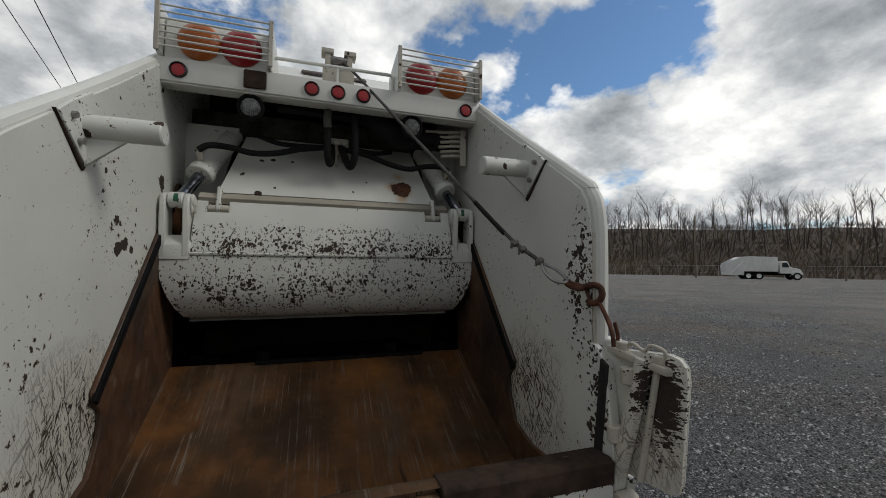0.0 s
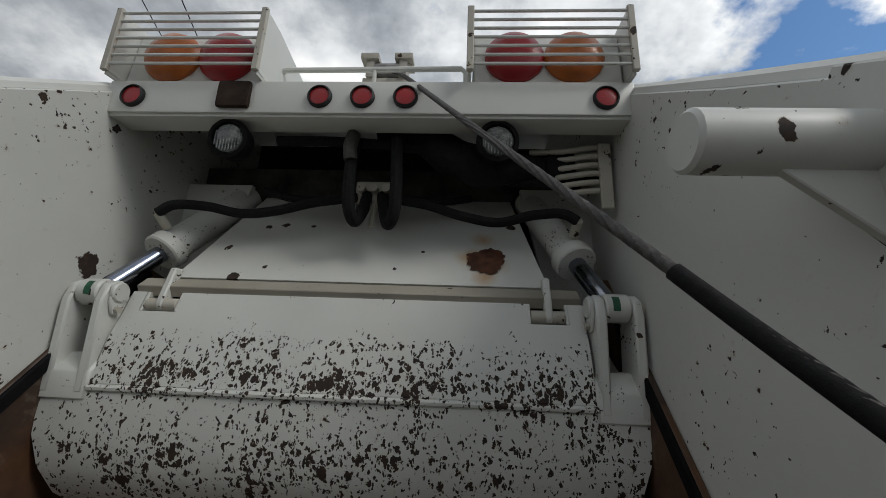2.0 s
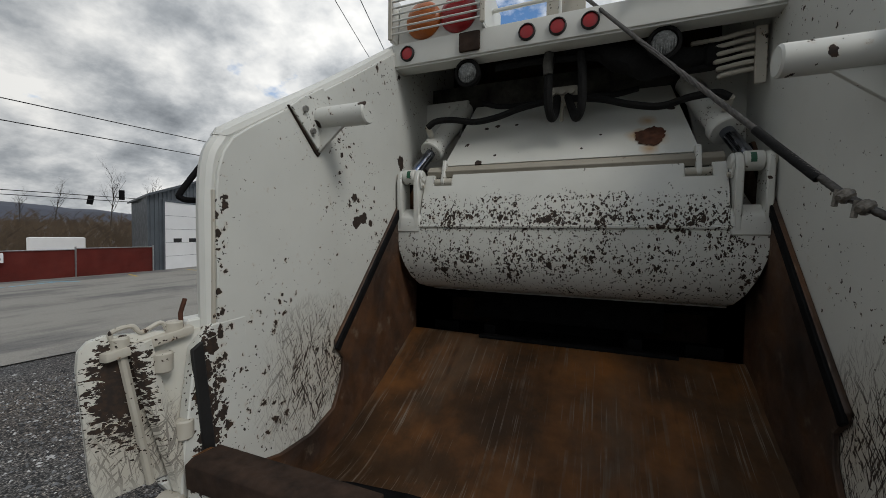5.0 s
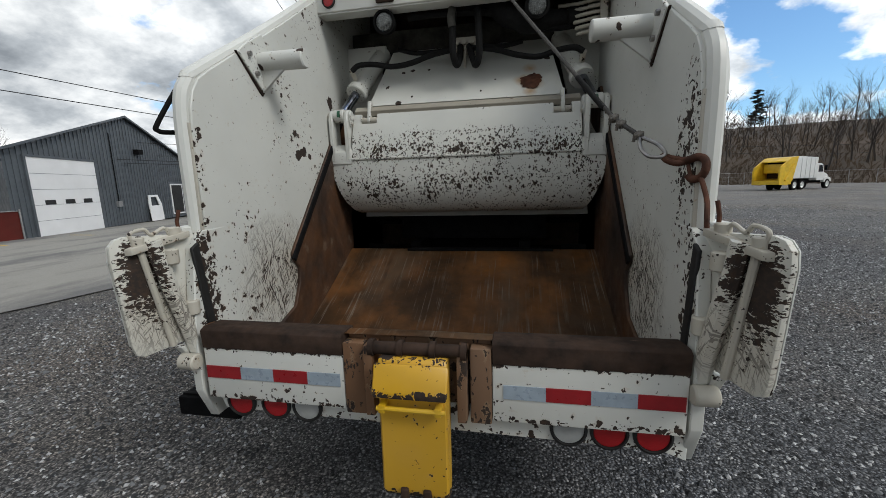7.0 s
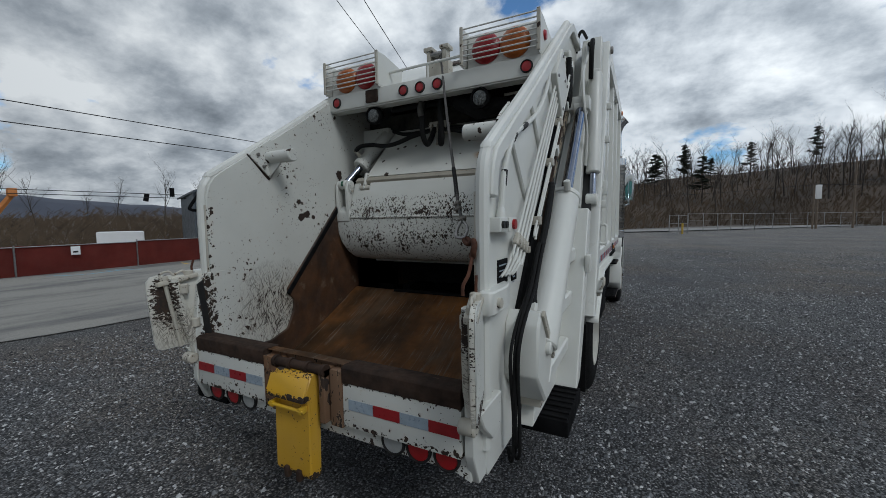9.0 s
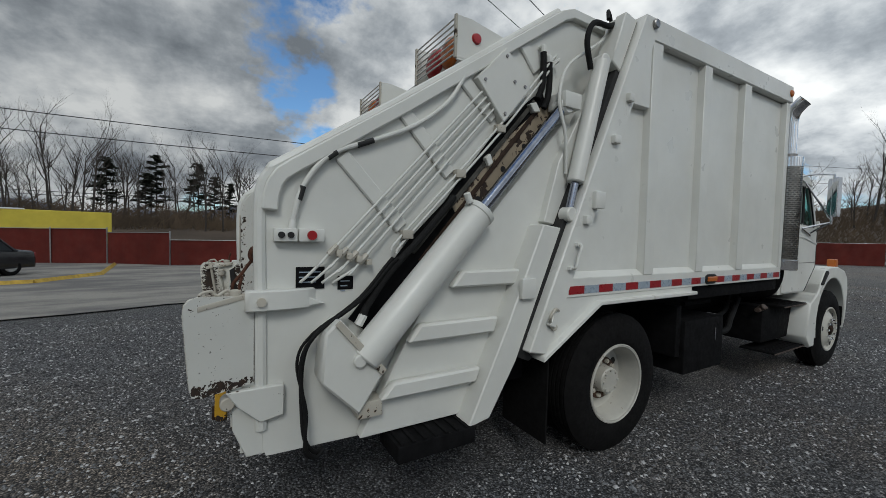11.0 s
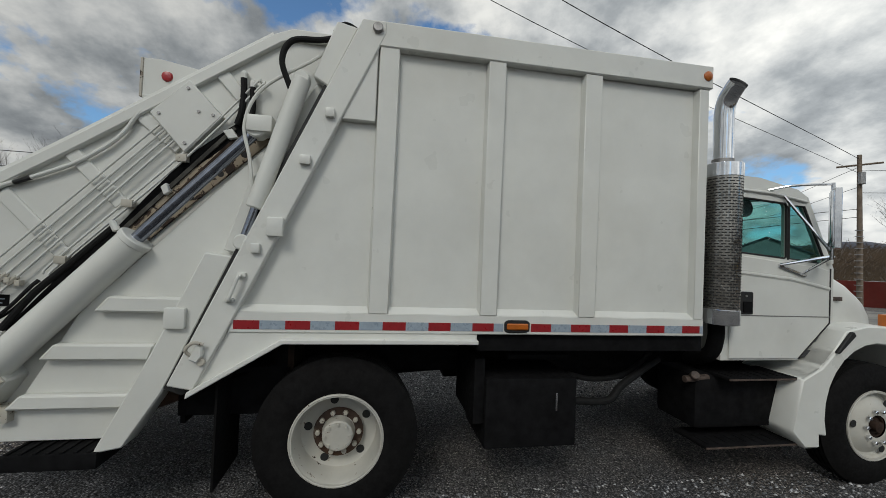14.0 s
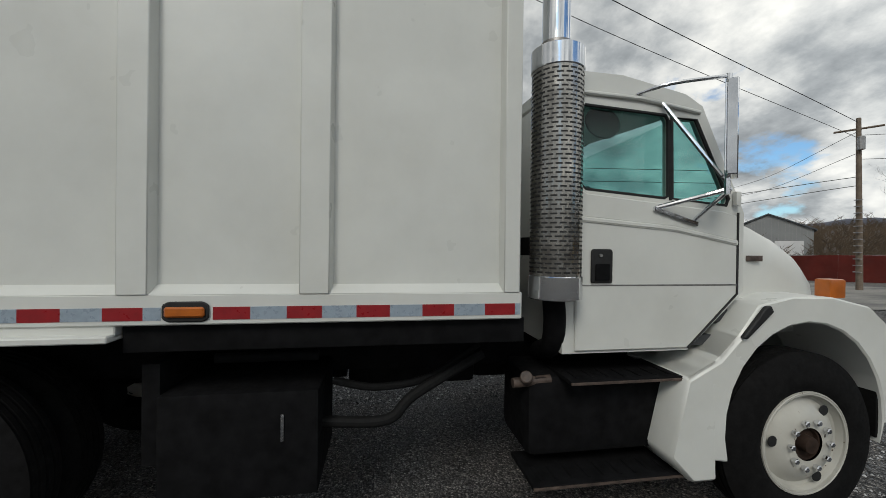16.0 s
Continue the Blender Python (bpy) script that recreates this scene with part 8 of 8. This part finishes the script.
def far_truck(m, tail, label):
    """A six-wheel refuse truck seen far off, built round the origin, nose towards +y."""
    root = new("parked_garbage_truck")
    ORIGIN[root] = Vector((0, 0, 0))
    tagged(root, label, "garbage truck", "garbage trucks across the yard")
    bd = part("refuse_body", prism([(-1.6, 1.15), (2.4, 1.15), (2.4, 3.2), (-0.9, 3.3)], -1.2, 1.2, "x", 0.03), M_farwhite, root)
    for k in range(4):
        y = -0.4 + k * 0.75
        for s in (-1, 1):
            part("body_rib", box(min(s * 1.2, s * 1.24), max(s * 1.2, s * 1.24), y, y + 0.12, 1.2, 3.15, 0.01), M_farwhite, bd)
    for s in (-1, 1):
        part("tail_wall", prism([(-1.55, 1.0), (-0.95, 3.3), (-2.0, 3.2), (-3.6, 2.3), (-3.75, 1.9), (-3.7, 0.6), (-2.4, 0.5)], s * 1.06, s * 1.2, "x", 0.02), tail, root)
        part("tail_ram", rod((s * 1.22, -2.9, 1.0), (s * 1.22, -1.6, 2.6), 0.09, 10), tail, root)
    part("tail_roof", prism([(-0.95, 3.28), (-2.0, 3.18), (-2.6, 2.85), (-2.6, 2.75), (-2.0, 3.08), (-0.95, 3.18)], -1.06, 1.06, "x", 0), tail, root)
    part("tail_floor", prism([(-3.7, 0.6), (-3.7, 1.0), (-2.6, 0.9), (-1.5, 1.2), (-1.5, 0.6)], -1.06, 1.06, "x", 0), tail, root)
    part("packer", box(-1.0, 1.0, -2.4, -1.8, 1.7, 2.6, 0.1), tail, root)
    part("hopper_back", box(-1.05, 1.05, -1.6, -1.5, 1.0, 3.1, 0), M_darkrust, root)
    part("chassis", box(-0.45, 0.45, -1.8, 5.4, 0.65, 1.1, 0.02), M_black, root)
    cb = part("cab", lofted([[(-w, y, 0.9), (-w, y, z), (-w * 0.8, y, z + 0.06), (w * 0.8, y, z + 0.06), (w, y, z), (w, y, 0.9)] for y, z, w in ((2.7, 2.5, 1.05), (3.6, 2.55, 1.05), (3.95, 1.75, 1.03), (5.1, 1.45, 0.85), (5.25, 1.2, 0.8), (5.3, 0.9, 0.8))]), M_farwhite, root)
    for s in (-1, 1):
        part("cab_window", prism([(2.95, 1.75), (2.95, 2.4), (3.5, 2.42), (3.78, 1.75)], s * 1.05, s * 1.07, "x", 0), M_cargla, cb)
        part("fender", prism([(4.0, 0.7), (4.1, 1.15), (4.7, 1.25), (5.2, 1.1), (5.3, 0.75)], s * 0.8, s * 1.1, "x", 0.02), M_farwhite, root)
        part("mirror", box(min(s * 1.15, s * 1.35), max(s * 1.15, s * 1.35), 3.75, 3.8, 1.9, 2.4, 0.01), M_black, cb)
        for y in (-1.0, 0.25, 4.62):
            wh = part("wheel", turned([(-0.28, 0.1), (-0.28, 0.48), (-0.25, 0.52), (-0.03, 0.52), (0, 0.46), (0.0, 0.31)], (s * 1.12, y, 0.52), (s, 0, 0), 24), M_rubber, root)
            part("rim", turned([(0.0, 0.31), (-0.04, 0.28), (-0.10, 0.14), (0.0, 0.10), (0.0, 0)], (s * 1.12, y, 0.52), (s, 0, 0), 20), M_farwhite, wh)
    part("windscreen", prism([(-0.95, 1.80), (0.95, 1.80), (0.9, 2.42), (-0.9, 2.42)], 3.68, 3.90, "y", 0), M_cargla, cb)
    root.matrix_basis = m
    return root


far_truck(pose(60.4, 38.1, GZ, 0, 0, -128), M_farwhite, "white garbage truck parked across the yard")
far_truck(pose(27.8, 44.6, GZ, 0, 0, -58), M_faryellow, "garbage truck with yellow tailgate across the yard")


def tractor(x, y, turn, paint, label):
    root = new("tractor_cab")
    ORIGIN[root] = Vector((0, 0, 0))
    tagged(root, label, "truck", "trucks behind the red fence")
    cb = part("cab", lofted([[(-w, yy, 0.9), (-w, yy, z), (-w * 0.8, yy, z + 0.1), (w * 0.8, yy, z + 0.1), (w, yy, z), (w, yy, 0.9)] for yy, z, w in ((-1.6, 3.4, 1.1), (-0.2, 3.3, 1.1), (0.5, 2.6, 1.08), (0.8, 1.8, 1.05), (2.0, 1.55, 0.9), (2.2, 0.9, 0.9))]), paint, root)
    for s in (-1, 1):
        part("side_window", prism([(-0.5, 1.8), (-0.5, 2.4), (0.3, 2.4), (0.6, 1.8)], s * 1.09, s * 1.11, "x", 0), M_cargla, cb)
        for yy in (-2.6, -1.4, 1.3):
            part("wheel", turned([(-0.28, 0.1), (-0.28, 0.5), (0, 0.5), (0.0, 0.3), (-0.05, 0)], (s * 1.1, yy, 0.5), (s, 0, 0), 20), M_rubber, root)
    part("windscreen", prism([(-0.95, 1.85), (0.95, 1.85), (0.9, 2.45), (-0.9, 2.45)], 0.58, 0.76, "y", 0), M_cargla, cb)
    part("chassis", box(-0.5, 0.5, -3.2, 2.0, 0.6, 0.95, 0.02), M_black, root)
    root.matrix_basis = pose(x, y, -0.75, 0, 0, turn + 24)


tractor(-50.9, -26.1, -120, M_teal, "teal semi tractor behind the red fence")
tractor(-52.2, -30.7, -120, M_farwhite, "white semi tractor behind the red fence")
tractor(-52.8, -22.1, -120, M_farwhite, "white semi tractor behind the red fence")
tractor(-50.9, -35.3, -110, M_farwhite, "white semi tractor behind the red fence")
tractor(-50.3, -39.7, -110, M_farwhite, "white semi tractor behind the red fence")
tl = thing("box_trailer", (-44, -12.3, -1.3), "yellow box trailer behind the red fence", "trailer")
part("trailer_box", prism([(-44.5, -16.1), (-42.6, -15.6), (-44.2, -8.7), (-46.1, -9.2)], -0.6, 2.7, "z", 0.04), M_trailer, tl)
part("roof_cap", prism([(-44.55, -16.15), (-42.55, -15.62), (-42.9, -14.2), (-44.9, -14.7)], 2.69, 2.8, "z", 0.02), M_garage, tl)
part("undercarriage", prism([(-44.0, -14.3), (-43.0, -14.1), (-44.4, -9.7), (-45.4, -10.0)], -1.35, -0.6, "z", 0.02), M_black, tl)
tw = thing("storage_trailer", (-31, 12, -0.8), "white storage trailer beyond the fence", "trailer")
part("trailer_box", prism([(-32.5, 11.6), (-31.3, 14.0), (-34.0, 15.2), (-35.2, 12.8)], -0.75, 1.1, "z", 0.03), M_garage, tw)
part("trailer_frame", prism([(-32.6, 11.7), (-31.5, 13.9), (-33.9, 15.0), (-35.0, 12.9)], -0.85, -0.75, "z", 0), M_black, tw)
cr = thing("crane_boom", (-33, 6.2, -0.9), "orange crane boom raised behind the fence", "crane")
part("boom", tube([(-34, 5.6, -0.3), (-32.2, 7.6, 3.5)], 0.26, 6, taper=0.16), M_orange, cr)
part("boom_head", box(-32.35, -31.95, 7.4, 7.8, 3.4, 3.9, 0.05), M_orange, cr)
part("crane_base", box(-35.6, -33.0, 5.4, 7.2, -0.95, -0.2, 0.1), M_orange, cr)

# ---- lot markings and kerb ----
def marking(x0, y0, x1, y1, w, m, name, label):
    d = Vector((x1 - x0, y1 - y0)).normalized()
    n = Vector((-d.y, d.x)) * w / 2
    b = bmesh.new()
    b.faces.new([b.verts.new((x, y, land(x, y) + 0.02)) for x, y in ((x0 - n.x, y0 - n.y), (x1 - n.x, y1 - n.y), (x1 + n.x, y1 + n.y), (x0 + n.x, y0 + n.y))])
    setting(name, b, m, label, "road marking")


for x0, y0, x1, y1, m, nm, lb in (
    (-20.2, 5.2, -18.9, 5.9, M_bluepaint, "marking_blue", "faded blue parking bay line"), (-20.2, 7.2, -18.7, 7.9, M_bluepaint, "marking_blue", "faded blue parking bay line"),
    (-19.4, 7.5, -18.9, 6.0, M_bluepaint, "marking_blue", "faded blue parking bay line"), (-20.5, 10.6, -18.8, 10.0, M_curb, "marking_yellow", "worn yellow parking line"),
    (-20.8, 13.6, -18.6, 13.0, M_curb, "marking_yellow", "worn yellow parking line"), (-9.0, -7.6, -6.0, -4.6, M_curb, "marking_yellow", "worn yellow parking line"),
    (-9.4, -7.4, -17.5, -12.5, M_curb, "marking_yellow", "worn yellow parking line"),
):
    marking(x0, y0, x1, y1, 0.13, m, nm, lb)
kb = thing("yellow_kerb", (-14.0, -5.4, land(-14, -5.4)), "yellow painted concrete kerb by the parked cars", "kerb")
for (xa, ya), (xb, yb) in (((-12.4, -8.0), (-13.6, -5.0)), ((-13.6, -5.0), (-16.5, -4.0)), ((-16.5, -4.0), (-24.5, -5.0))):
    part("kerb_stone", tube([(xa, ya, land(xa, ya) + 0.03), (xb, yb, land(xb, yb) + 0.03)], 0.11, 4), M_curb, kb, smooth=False)

# ---- loose stones on the yard ----
def scatter(name, n, lo, hi, size, seed, mats):
    r = random.Random(seed)
    verts, faces, idx = [], [], []
    for _ in range(n):
        x, y = r.uniform(lo[0], hi[0]), r.uniform(lo[1], hi[1])
        if -6.4 > x + 0.1 * y or (abs(x) < 0.95 and 0.3 < y < 7.6):
            continue
        s = size * r.uniform(0.5, 1.5)
        a = r.uniform(0, 6.28)
        n0 = len(verts)
        ca, sa = math.cos(a), math.sin(a)
        for px, py, pz in ((1, 0, 0), (-0.2, 0.8, 0.1), (-0.9, -0.1, 0), (0.1, -0.75, 0.05), (0.15 * r.uniform(-1, 1), 0.1, 0.8)):
            px, py, pz = px * s * r.uniform(0.7, 1.2), py * s * r.uniform(0.7, 1.2), pz * s * r.uniform(0.6, 1.1)
            verts.append((x + ca * px - sa * py, y + sa * px + ca * py, GZ + pz))
        for k in range(4):
            faces.append((n0 + k, n0 + (k + 1) % 4, n0 + 4))
            idx.append(0)
        c = r.choice((0, 0, 1, 1, 2))
        idx[-4:] = [c] * 4
    me = bpy.data.meshes.new(name)
    me.from_pydata(verts, [], faces)
    for m in mats:
        me.materials.append(m)
    me.polygons.foreach_set("material_index", idx)
    tagged(new(name, me), "loose crushed grey stones of the yard", "gravel", kind="stuff")


scatter("loose_gravel", 110000, (-5.5, -3.2), (7.0, 9.5), 0.0115, 3, M_stone)
scatter("loose_gravel", 36000, (-6, -8), (16, 22), 0.019, 4, M_stone)
